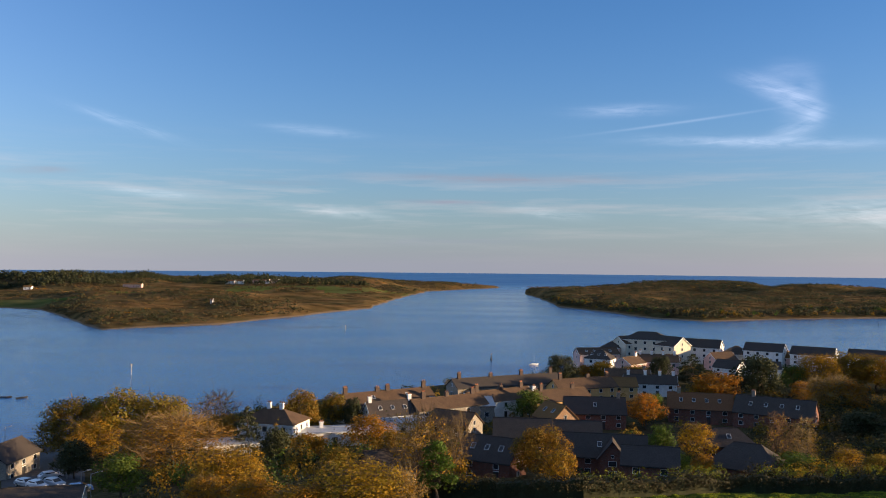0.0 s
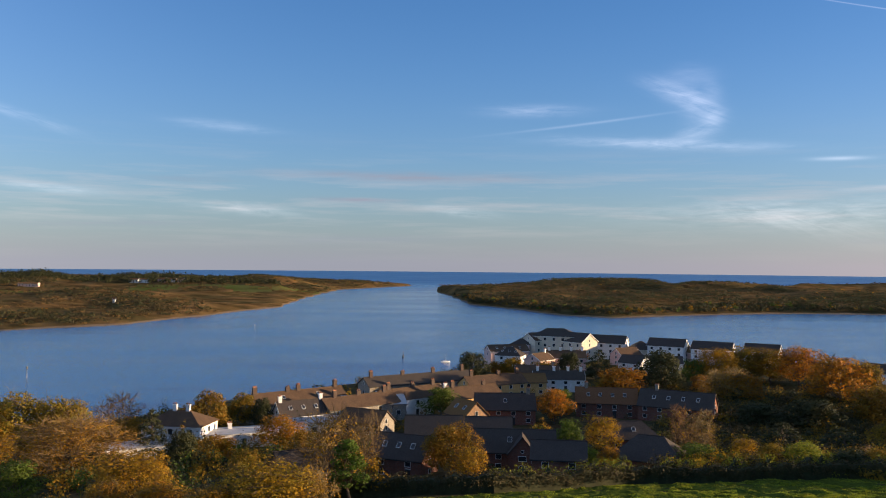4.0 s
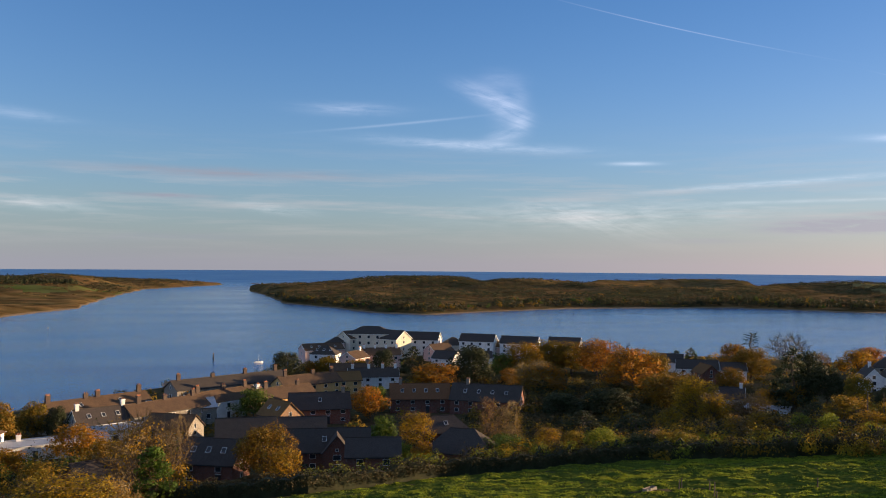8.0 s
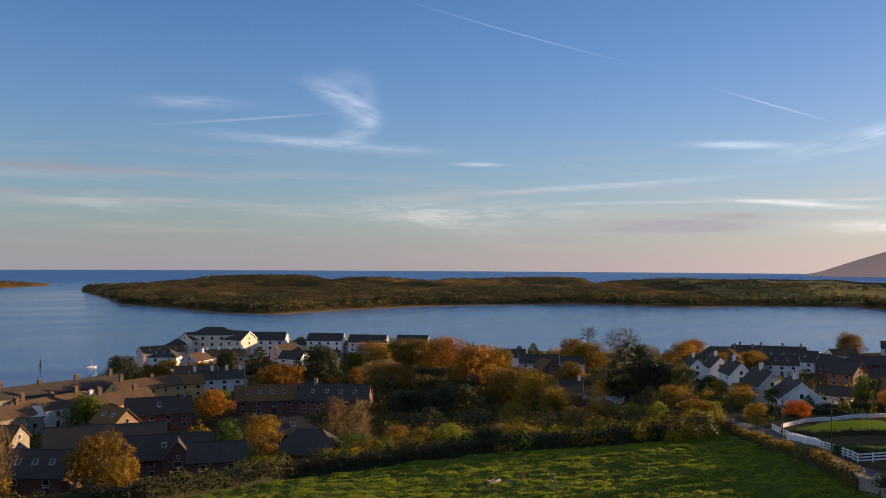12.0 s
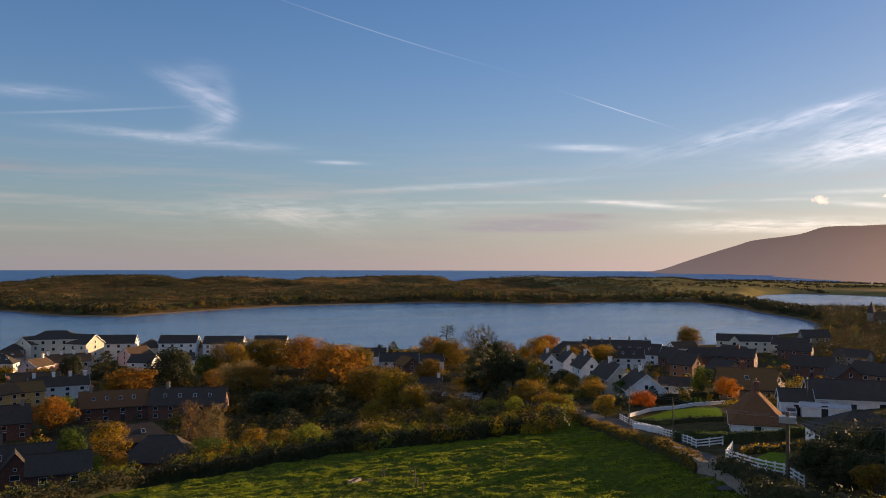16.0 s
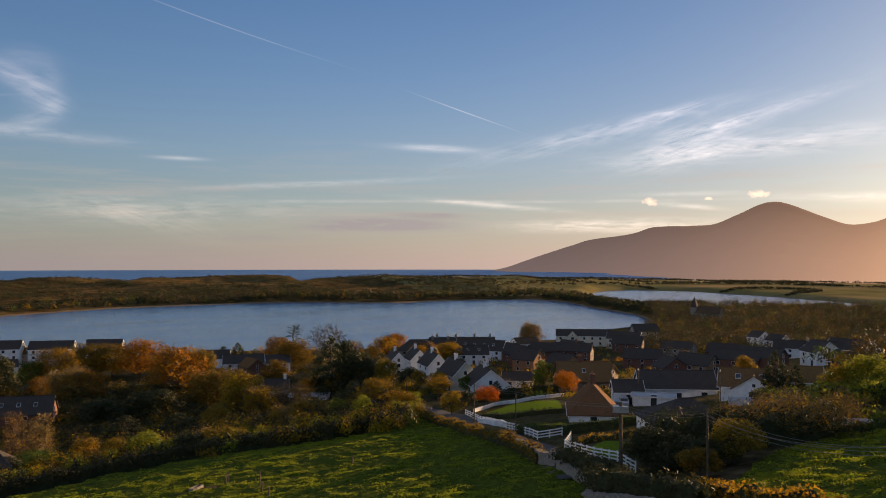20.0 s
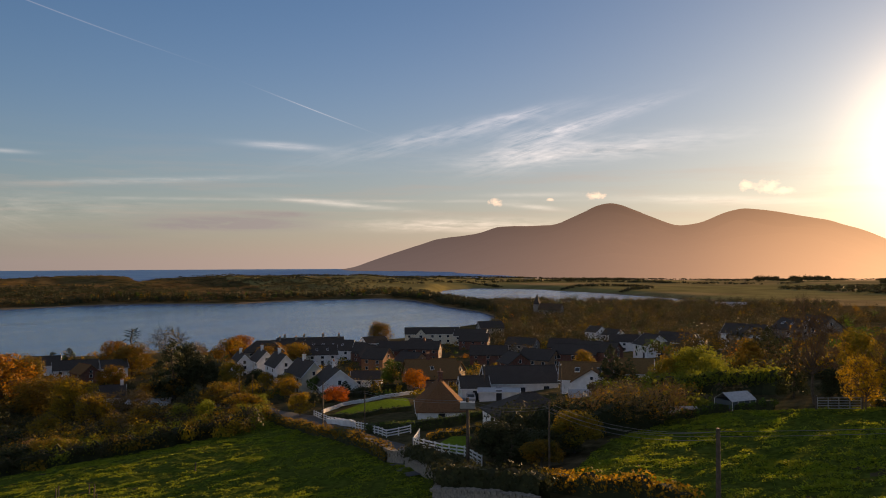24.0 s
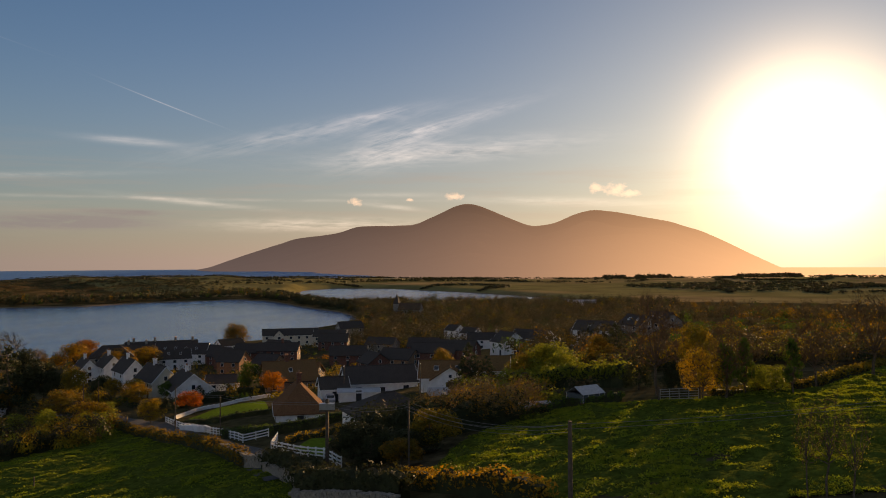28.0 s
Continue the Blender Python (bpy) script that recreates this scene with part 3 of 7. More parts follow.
def water():
    m = bpy.data.materials.new("bay_water")
    m.use_nodes = True
    nt = m.node_tree
    b = nt.nodes["Principled BSDF"]
    b.inputs["Base Color"].default_value = (0.022, 0.125, 0.32, 1)
    b.inputs["IOR"].default_value = 1.33
    geo = nt.nodes.new("ShaderNodeNewGeometry")

    def tex(scale, stretch, detail):
        mp = nt.nodes.new("ShaderNodeMapping")
        mp.inputs["Rotation"].default_value = (0, 0, radians(25))
        mp.inputs["Scale"].default_value = (scale, scale * stretch, scale)
        nt.links.new(geo.outputs["Position"], mp.inputs[0])
        n = nt.nodes.new("ShaderNodeTexNoise")
        n.inputs["Scale"].default_value, n.inputs["Detail"].default_value = 1.0, detail
        nt.links.new(mp.outputs[0], n.inputs["Vector"])
        return n.outputs[0]

    lanes = tex(0.006, 3.5, 5)
    reach = nt.nodes.new("ShaderNodeVectorMath")
    reach.operation = "LENGTH"
    nt.links.new(geo.outputs["Position"], reach.inputs[0])
    open_sea = nt.nodes.new("ShaderNodeMapRange")
    open_sea.inputs[1].default_value, open_sea.inputs[2].default_value, open_sea.inputs[3].default_value, open_sea.inputs[4].default_value = 1300, 2200, 0.0, 0.25
    nt.links.new(reach.outputs["Value"], open_sea.inputs[0])
    rr = nt.nodes.new("ShaderNodeMapRange")
    rr.inputs[1].default_value, rr.inputs[2].default_value, rr.inputs[3].default_value, rr.inputs[4].default_value = 0.35, 0.65, 0.09, 0.19
    nt.links.new(lanes, rr.inputs[0])
    plus = nt.nodes.new("ShaderNodeMath")
    nt.links.new(rr.outputs[0], plus.inputs[0])
    nt.links.new(open_sea.outputs[0], plus.inputs[1])
    nt.links.new(plus.outputs[0], b.inputs["Roughness"])
    bn = nt.nodes.new("ShaderNodeBump")
    bn.inputs["Strength"].default_value, bn.inputs["Distance"].default_value = 0.5, 0.4
    nt.links.new(tex(0.45, 2.2, 5), bn.inputs["Height"])
    nt.links.new(bn.outputs[0], b.inputs["Normal"])
    return m


M["water"] = water()


def hazed_mountain():
    """Heather slopes ten kilometres off, with sunlit haze put in as emission."""
    m = material("hazed_heather", (0.12, 0.085, 0.06), rough=1.0, vary=0.3, grain=0.004, bump=0.3, bump_scale=0.01, relief=8.0, shine=0.0)
    nt = m.node_tree
    b, out = nt.nodes["Principled BSDF"], nt.nodes["Material Output"]
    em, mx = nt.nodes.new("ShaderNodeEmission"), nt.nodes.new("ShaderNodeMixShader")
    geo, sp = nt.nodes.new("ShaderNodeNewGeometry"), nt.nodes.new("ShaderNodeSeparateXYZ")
    nt.links.new(geo.outputs["Position"], sp.inputs[0])

    def calc(op, p, q=None):
        n = nt.nodes.new("ShaderNodeMath")
        n.operation, n.use_clamp = op, op == "MULTIPLY_ADD"
        for k, v in enumerate((p, q) if not isinstance(q, tuple) else (p, *q)):
            if v is None:
                continue
            if isinstance(v, float):
                n.inputs[k].default_value = v
            else:
                nt.links.new(v, n.inputs[k])
        return n.outputs[0]

    # the painted haze glows brighter towards the sun and at the foot of the slopes
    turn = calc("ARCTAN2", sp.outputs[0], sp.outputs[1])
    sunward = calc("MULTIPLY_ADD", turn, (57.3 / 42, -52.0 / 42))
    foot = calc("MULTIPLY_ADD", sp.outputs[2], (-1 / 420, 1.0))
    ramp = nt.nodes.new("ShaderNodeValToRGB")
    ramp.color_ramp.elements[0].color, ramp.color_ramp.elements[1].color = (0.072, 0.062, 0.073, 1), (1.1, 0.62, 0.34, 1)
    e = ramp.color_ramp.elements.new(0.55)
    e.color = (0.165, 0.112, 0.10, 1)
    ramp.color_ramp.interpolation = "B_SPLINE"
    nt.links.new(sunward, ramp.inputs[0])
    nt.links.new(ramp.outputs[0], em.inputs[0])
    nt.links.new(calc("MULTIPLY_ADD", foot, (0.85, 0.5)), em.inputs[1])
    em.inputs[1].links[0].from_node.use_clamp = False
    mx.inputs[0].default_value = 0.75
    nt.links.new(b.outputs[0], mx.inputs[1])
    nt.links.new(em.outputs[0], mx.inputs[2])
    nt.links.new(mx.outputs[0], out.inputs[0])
    return m


M["mountain"] = hazed_mountain()


# ---- helpers for meshes ----
def mesh(name, verts, faces, mat, parent=None, label="", smooth=False, slots=None):
    me = bpy.data.meshes.new(name)
    me.from_pydata([tuple(v) for v in verts], [], [tuple(f) for f in faces])
    for one in mat if isinstance(mat, (list, tuple)) else [mat]:
        me.materials.append(one)
    if slots is not None:
        me.polygons.foreach_set("material_index", slots)
    if smooth:
        me.polygons.foreach_set("use_smooth", [True] * len(me.polygons))
    me.update()
    ob = new(name, me)
    ob.parent = parent
    if label:
        ob["label"] = label
    return ob


def share(name, me, parent, m):
    """Another object on a mesh that stands already."""
    ob = new(name, me)
    ob.parent = parent
    ob.matrix_basis = m
    return ob


class Shape:
    """Vertices and faces, gathered box by box."""

    def __init__(self):
        self.v, self.f = [], []

    def add(self, verts, faces):
        n = len(self.v)
        self.v += [tuple(p) for p in verts]
        self.f += [tuple(i + n for i in f) for f in faces]
        return self

    def box(self, x0, y0, z0, x1, y1, z1, m=None):
        p = [(x0, y0, z0), (x1, y0, z0), (x1, y1, z0), (x0, y1, z0), (x0, y0, z1), (x1, y0, z1), (x1, y1, z1), (x0, y1, z1)]
        if m is not None:
            p = [m @ Vector(q) for q in p]
        return self.add(p, [(0, 3, 2, 1), (4, 5, 6, 7), (0, 1, 5, 4), (1, 2, 6, 5), (2, 3, 7, 6), (3, 0, 4, 7)])

    def tube(self, a, b, ra, rb, n=6):
        a, b = Vector(a), Vector(b)
        way = (b - a).normalized()
        side = way.cross(Vector((0.3, 0.9, 0.2))).normalized()
        up = way.cross(side)
        p = []
        for c, r in ((a, ra), (b, rb)):
            p += [c + (side * math.cos(2 * math.pi * k / n) + up * math.sin(2 * math.pi * k / n)) * r for k in range(n)]
        f = [(k, (k + 1) % n, n + (k + 1) % n, n + k) for k in range(n)]
        if n > 3:
            f += [tuple(range(n - 1, -1, -1)), tuple(range(n, 2 * n))]
        return self.add(p, f)

    def done(self, name, mat, parent=None, label="", smooth=False):
        return mesh(name, self.v, self.f, mat, parent, label, smooth)


def thing(name, x, y, z, turn, label, category, group=""):
    e = new(name)
    e.empty_display_size = 0.2
    e.matrix_basis = pose(x, y, z, 0, 0, turn)
    return tagged(e, label, category, group)


# ---- ground, water, mountains ----
def build_ground():
    az = np.concatenate([np.arange(-180, -36, 6.0), np.arange(-36, 104, 0.5), np.arange(104, 180.1, 6.0)])
    d = np.concatenate([np.arange(0, 60, 6.0), np.arange(60, 300, 3.0), np.arange(300, 700, 6.0), np.geomspace(700, 4950, 150)])
    A, D = np.meshgrid(np.radians(az), d, indexing="ij")
    X, Y = D * np.sin(A), D * np.cos(A)
    Z = height(X.ravel(), Y.ravel()).reshape(X.shape)
    n, k = X.shape
    verts = np.stack([X, Y, Z], -1).reshape(-1, 3)
    i, j = np.meshgrid(np.arange(n - 1), np.arange(k - 1), indexing="ij")
    q = np.stack([i * k + j, (i + 1) * k + j, (i + 1) * k + j + 1, i * k + j + 1], -1).reshape(-1, 4)[:, ::-1]
    c = verts[q].mean(1)
    ca, cd = bearing(c[:, 0], c[:, 1]), np.hypot(c[:, 0], c[:, 1])
    far = np.interp(ca, FAR_AZ, FAR_D)
    over = cd > np.minimum(far, 700) * 0.97
    slot = np.where(over, 1, 0)
    slot = np.where(over & (ca < 3) & (wave(c[:, 0], c[:, 1], 210.0) + 0.5 * wave(c[:, 0], c[:, 1], 70.0) > 0.55) & (c[:, 2] < 14), 2, slot)
    slot = np.where(over & (ca > 46 + 6 * wave(c[:, 0], c[:, 1], 300.0)) & (cd > 1060), 3, slot)
    slot = np.where((ca > 63), np.where(cd > 850, 3, 0), slot)
    ob = mesh("ground", verts, q, [M["scrub"], M["dune"], M["meadow"], M["farm"]], None, "", True, slot.astype(int))
    tagged(ob, "dark garden soil, sandy shores, brown dunes and far fields", "ground", "", "structure")


build_ground()
# open sea to one side, land to the other
disc = [(0, 0, 0)] + [(r * math.sin(radians(a)), r * math.cos(radians(a)), 0) for a in range(0, 360, 2) for r in [1450 if 64 < a < 200 else 4950]]
tagged(mesh("water", disc, [(0, 1 + (k + 1) % 180, 1 + k) for k in range(180)], M["water"]), "calm blue tidal bay with faint ripples reaching the sea horizon", "water", "", "structure")

RIDGE_AZ = [40, 48, 50.45, 51.85, 52.92, 55.45, 58.41, 61.42, 62.57, 66.59, 68.33, 69.3, 70.18, 71.0, 72.18, 74.47, 75.8, 77.5, 78.81, 80.48, 83.39, 85.52, 87.26, 88.96, 91.6, 96, 115]
RIDGE_EL = [-0.75, -0.75, -0.69, -0.59, -0.42, 0.47, 1.44, 1.85, 2.31, 2.38, 3.18, 3.65, 3.86, 3.66, 3.15, 2.24, 2.35, 3.09, 3.33, 3.08, 2.5, 1.84, 1.01, 0.09, -1.2, -1.4, -1.4]


def build_mountains():
    az = np.arange(46, 114, 0.2)
    rise = np.interp(az, RIDGE_AZ, RIDGE_EL)
    rise = np.convolve(np.pad(rise, 2, "edge"), np.ones(5) / 5, "valid") + 0.02 * wave(az, az * 0, 0.9)
    top = 46 + 4700 * np.tan(np.radians(rise))
    rows = []
    for k, s in enumerate(np.linspace(0, 1, 28)):
        foot = np.interp(az, [57, 62, 66, 70], [3700, 2600, 1950, 1820])
        d = foot + (4700 - foot) * s
        share_of = s ** 1.5
        x, y = d * np.sin(np.radians(az)), d * np.cos(np.radians(az))
        spur = 40 * wave(x, y, 420.0) + 22 * wave(x, y, 160.0) + 9 * wave(x, y, 60.0)
        z = -3 + (top + 3) * share_of + spur * math.sin(math.pi * s) * np.clip(top / 300, 0, 1)
        rows.append(np.stack([x, y, np.maximum(np.minimum(z, EYE + d * (top - EYE) / 4700 - 1), -4)], -1) if s < 1 else np.stack([x, y, top], -1))
    rows.append(np.stack([4900 * np.sin(np.radians(az)), 4900 * np.cos(np.radians(az)), 0 * az - 4], -1))
    n, k = len(rows), len(az)
    verts = np.stack(rows).reshape(-1, 3)
    faces = [(i * k + j, i * k + j + 1, (i + 1) * k + j + 1, (i + 1) * k + j) for i in range(n - 1) for j in range(k - 1)]
    tagged(mesh("backdrop", verts, faces, M["mountain"], None, "", True), "purple-brown mountain ridge with painted haze beyond the bay", "mountain", "", "structure")


build_mountains()


# ---- kinds of things: trees ----
rng = random.Random(7)


def limb(shape, a, b, ra, rb, n=5, bends=3, wild=0.06):
    """A bent, tapered branch."""
    a, b = Vector(a), Vector(b)
    size, last = (b - a).length, a
    for k in range(1, bends + 1):
        s = k / bends
        q = a.lerp(b, s) + Vector((rng.uniform(-1, 1), rng.uniform(-1, 1), rng.uniform(-0.4, 0.4))) * size * wild * (1 if k < bends else 0)
        shape.tube(last, q, ra + (rb - ra) * (s - 1 / bends), ra + (rb - ra) * s, n)
        last = q


def leaves(centres, radii, count, size, squash=0.8, shell=0.55):
    """Small leaf-clump faces on the skins of uneven balls. Returns verts and faces."""
    count, size = int(count * 1.2), size * 0.94
    r = np.random.RandomState(rng.randrange(10 ** 6))
    weight = np.array(radii) ** 2
    pick = r.choice(len(centres), count, p=weight / weight.sum())
    way = r.normal(size=(count, 3))
    way /= np.linalg.norm(way, axis=1)[:, None]
    rad = np.array(radii)[pick] * (shell + (1.08 - shell) * r.rand(count) ** 0.6)
    p = np.array(centres)[pick] + way * rad[:, None] * np.array([1, 1, squash])
    nrm = way + r.normal(scale=0.32, size=(count, 3))
    nrm /= np.linalg.norm(nrm, axis=1)[:, None]
    t = np.cross(nrm, r.normal(size=(count, 3)))
    t /= np.linalg.norm(t, axis=1)[:, None] + 1e-9
    u = np.cross(nrm, t)
    s = size * (0.55 + 0.9 * r.rand(count))[:, None]
    v = np.stack([p - t * s * 0.55 - u * s * 0.2, p + u * s * 0.55 - nrm * s * 0.1, p + t * s * 0.6 - u * s * 0.25], 1).reshape(-1, 3)
    f = np.arange(count * 3).reshape(-1, 3)
    return v, f


def tree_model(kind, leaf, tall=10.0, wide=4.0, clumps=16, count=1500, size=0.42, bare=0, trunk=0.22, low=0.28, twig="twig", crown_label=""):
    """A tree ten metres high, rooted at its origin: trunk with limbs, twigs, and a crown of many small clumps."""
    root = thing(kind, 0, 0, -500, 0, "x", "tree")
    wood = Shape()
    lean = Vector((rng.uniform(-0.3, 0.3), rng.uniform(-0.3, 0.3), 0))
    fork = Vector((0, 0, tall * (low + 0.08))) + lean
    limb(wood, (0, 0, -0.6), fork, trunk, trunk * 0.7, 7)
    centres, radii = [], []
    for k in range(clumps):
        h = low + (1 - low) * (0.18 + 0.72 * ((k + 0.5) / clumps))
        spread = wide * 0.5 * math.sin(math.pi * min(max((h - low) / (1 - low), 0.12), 1) ** 0.75) ** 0.6
        a = k * 2.4 + rng.uniform(-0.5, 0.5)
        c = Vector((math.cos(a) * spread * rng.uniform(0.35, 0.95), math.sin(a) * spread * rng.uniform(0.35, 0.95), tall * h * rng.uniform(0.94, 1.0))) + lean
        centres.append(c)
        radii.append(wide * rng.uniform(0.15, 0.25))
        limb(wood, fork + Vector((0, 0, tall * 0.1 * (k / clumps))), c, trunk * 0.38, trunk * 0.06, 4)
    wood.done("trunk", M["bark"], root)
    if bare:
        thin = Shape()
        for c, r in zip(centres, radii):
            for k in range(bare):
                w = Vector((rng.gauss(0, 1), rng.gauss(0, 1), rng.gauss(0.55, 0.6))).normalized()
                mid = c + w * r * 0.75
                thin.tube(c - w * r * 0.3, mid, 0.035, 0.022, 3)
                for q in range(3):
                    thin.tube(mid, mid + (w + Vector((rng.gauss(0, 0.5), rng.gauss(0, 0.5), rng.gauss(0.2, 0.4)))).normalized() * r * rng.uniform(0.5, 1.0), 0.022, 0.008, 3)
        thin.done("branchwork", M[twig], root)
    if count:
        v, f = leaves([tuple(c) for c in centres], radii, count, size)
        mesh("crown", v, f, M[leaf], root, crown_label)
    return root


def conifer_model(tall=10.0, wide=5.0, count=2800):
    """A dark evergreen: tiers of drooping sprays round one straight trunk."""
    root = thing("evergreen_tree", 0, 0, -500, 0, "x", "tree")
    wood = Shape()
    limb(wood, (0, 0, -0.6), (0, 0, tall * 0.96), 0.26, 0.03, 7)
    centres, radii = [], []
    for k in range(34):
        s = k / 33
        r = wide * 0.5 * (1 - s) ** 0.6 * rng.uniform(0.6, 1.0)
        a = k * 2.4
        c = Vector((math.cos(a) * r, math.sin(a) * r, tall * (0.12 + 0.86 * s)))
        limb(wood, (0, 0, c.z), c, 0.06, 0.015, 4)
        centres.append(tuple(c * 0.97))
        radii.append(wide * (0.19 - 0.11 * s))
    wood.done("trunk", M["bark"], root)
    v, f = leaves(centres, radii, count, 0.32, 0.6, 0.35)
    mesh("crown", v, f, M["dark"], root)
    return root


def araucaria_model():
    """A monkey puzzle: a bare pole with whorls of snaky boughs at the top."""
    root = thing("monkey_puzzle_tree", 0, 0, -500, 0, "x", "tree")
    wood, v0, f0 = Shape(), [], []
    limb(wood, (0, 0, -0.6), (0, 0, 10), 0.3, 0.08, 8)
    wood.done("trunk", M["bark"], root)
    spray = Shape()
    for k in range(30):
        # a flat, ragged crown: long boughs that lift at their tips, a few lower ones drooping
        z, a = 6.2 + 3.7 * (k / 29) ** 0.7, k * 2.4
        r = rng.uniform(2.0, 3.9) * (1 - 0.5 * (k / 29))
        bend = Vector((math.cos(a) * r * 0.6, math.sin(a) * r * 0.6, z + rng.uniform(-0.1, 0.25)))
        tip = Vector((math.cos(a) * r, math.sin(a) * r, z + rng.uniform(0.1, 0.7) - 0.9 * (k < 8)))
        limb(spray, (0, 0, z - 0.3), bend, 0.05, 0.10, 6, 2, 0.05)
        limb(spray, bend, tip, 0.10, 0.04, 6, 2, 0.08)
    spray.done("crown", M["dark"], root)
    return root


TREES = {
    "olive": [tree_model("broadleaf_tree", "olive", wide=8.5, clumps=22, count=3565, low=0.16, size=0.36) for k in range(2)],
    "orange": [tree_model("autumn_tree", "orange", wide=8.0, clumps=20, count=3100, low=0.15, size=0.35, bare=6) for k in range(2)],
    "gold": [tree_model("autumn_tree", "gold", wide=8.0, clumps=20, count=2635, low=0.13, size=0.32, bare=10) for k in range(2)],
    "red": [tree_model("red_autumn_tree", "red", wide=8.5, clumps=18, count=2635, low=0.3, size=0.36, bare=4)],
    "green": [tree_model("broadleaf_tree", "green", wide=7.5, clumps=20, count=3100, low=0.12, size=0.32) for k in range(2)],
    "lime": [tree_model("broadleaf_tree", "lime", wide=7.5, clumps=20, count=2945, low=0.12, size=0.32)],
    "dark": [conifer_model(wide=7.5), tree_model("evergreen_tree", "dark", wide=8, clumps=24, count=4030, low=0.12, size=0.36)],
    "ivy": [tree_model("ivy_clad_tree", "green", wide=4.0, clumps=20, count=2635, low=0.06, size=0.29, bare=8)],
    "bare": [tree_model("bare_tree", "gold", wide=8.5, clumps=22, count=240, low=0.2, size=0.2, bare=11) for k in range(2)],
    "twiggy": [tree_model("bare_tree", "gold", wide=8.5, clumps=24, count=800, low=0.12, size=0.26, bare=16, twig="pale_twig") for k in range(2)],
    "pale": [tree_model("poplar_sapling", "gold", wide=4.2, clumps=20, count=130, low=0.1, size=0.25, bare=15, twig="pale_twig", trunk=0.14)],
    "thin": [tree_model("sapling", "lime", wide=5.0, clumps=13, count=420, low=0.3, size=0.13, bare=4, trunk=0.16)],
    "puzzle": [araucaria_model()],
    # broad trees close by, with finer leaves for their size
    "big_olive": [tree_model("broadleaf_tree", "olive", wide=8.5, clumps=34, count=9500, low=0.10, size=0.25, bare=3) for k in range(2)],
    "big_gold": [tree_model("autumn_tree", "gold", wide=8.5, clumps=34, count=7500, low=0.10, size=0.22, bare=6) for k in range(2)],
    "big_twiggy": [tree_model("bare_tree", "gold", wide=8.5, clumps=36, count=5000, low=0.12, size=0.17, bare=14, twig="pale_twig")],
}
TREE_WIDTH = {"thin": 5.0, "olive": 8.5, "orange": 8, "gold": 8, "red": 8.5, "green": 7.5, "lime": 7.5, "dark": 7.5, "ivy": 4.6, "bare": 8.5, "twiggy": 8.5, "pale": 4.2, "puzzle": 6.5}
TREE_WORDS = {
    "thin": "thin-leaved young tree with a slender trunk",
    "olive": "tree with dull olive and brown autumn leaves", "orange": "autumn tree with glowing orange leaves", "gold": "thinning autumn tree with golden brown leaves",
    "red": "small tree with bright red-orange autumn leaves", "green": "leafy green tree among the houses", "lime": "tree with yellow-green leaves lit from behind",
    "dark": "dense dark evergreen tree", "ivy": "slender tree clad in green ivy", "bare": "bare broad tree with fine dark twigs",
    "twiggy": "nearly bare tree with pale brown twigs", "pale": "slender bare saplings with pale twigs", "puzzle": "dark monkey puzzle tree with whorled boughs",
}
used_trees = {}


def tree(kind, x, y, tall, wide):
    """Plants a tree of that kind, height and width on the ground."""
    if wide > 9.5 and "big_" + kind in TREES:
        pick = TREES["big_" + kind][rng.randrange(len(TREES["big_" + kind]))]
    else:
        pick = TREES[kind][rng.randrange(len(TREES[kind]))]
    s, t = wide / TREE_WIDTH[kind], tall / 10.0
    m = pose(x, y, ground_z(x, y), 0, 0, rng.uniform(0, 360)) @ Matrix.Diagonal((s, s, t, 1))
    ob = copy_thing(pick, m)
    return tagged(ob, TREE_WORDS[kind], "tree", kind + " trees")


# ---- houses ----
def slab(shape, a, b, c, d, thick):
    """A roof plane a b c d, seen from above in turning order, with its thickness below."""
    p = [Vector(q) for q in (a, b, c, d)]
    n = (p[1] - p[0]).cross(p[2] - p[0]).normalized() * thick
    shape.add(p + [q - n for q in p], [(0, 1, 2, 3), (7, 6, 5, 4), (0, 4, 5, 1), (1, 5, 6, 2), (2, 6, 7, 3), (3, 7, 4, 0)])


WINDOW_MESHES = {}


def window(parent, m, w, h, frame_mat="trim", name="window"):
    """A window: a frame with a bar and sill, and its pane behind."""
    key = (w, h, frame_mat)
    if key not in WINDOW_MESHES:
        s, t = Shape(), 0.045
        # a ring of four members, the lowest deepened to a sill
        inn, out = [(-w / 2, 0), (w / 2, 0), (w / 2, h), (-w / 2, h)], [(-w / 2 - t, -t), (w / 2 + t, -t), (w / 2 + t, h + t), (-w / 2 - t, h + t)]
        depth = [-0.13, -0.13, -0.06, -0.06]
        s.v = [(p[0], q, p[1]) for p, q in zip(out, depth)] + [(p[0], q, p[1]) for p, q in zip(inn, depth)] + [(p[0], 0.02, p[1]) for p in out] + [(p[0], 0.02, p[1]) for p in inn]
        for i in range(4):
            j = (i + 1) % 4
            s.f += [(i, j, 4 + j, 4 + i), (8 + j, 8 + i, 12 + i, 12 + j), (j, i, 8 + i, 8 + j), (4 + i, 4 + j, 12 + j, 12 + i)]
        f = s.done("frame", M[frame_mat])
        g = Shape().box(-w / 2, -0.02, 0, w / 2, 0.015, h).done("pane", M["glass"])
        WINDOW_MESHES[key] = (f.data, g.data)
        bpy.data.objects.remove(f)
        bpy.data.objects.remove(g)
    f, g = WINDOW_MESHES[key]
    ob = share(name, f, parent, m)
    share("pane", g, ob, Matrix.Identity(4))
    return ob


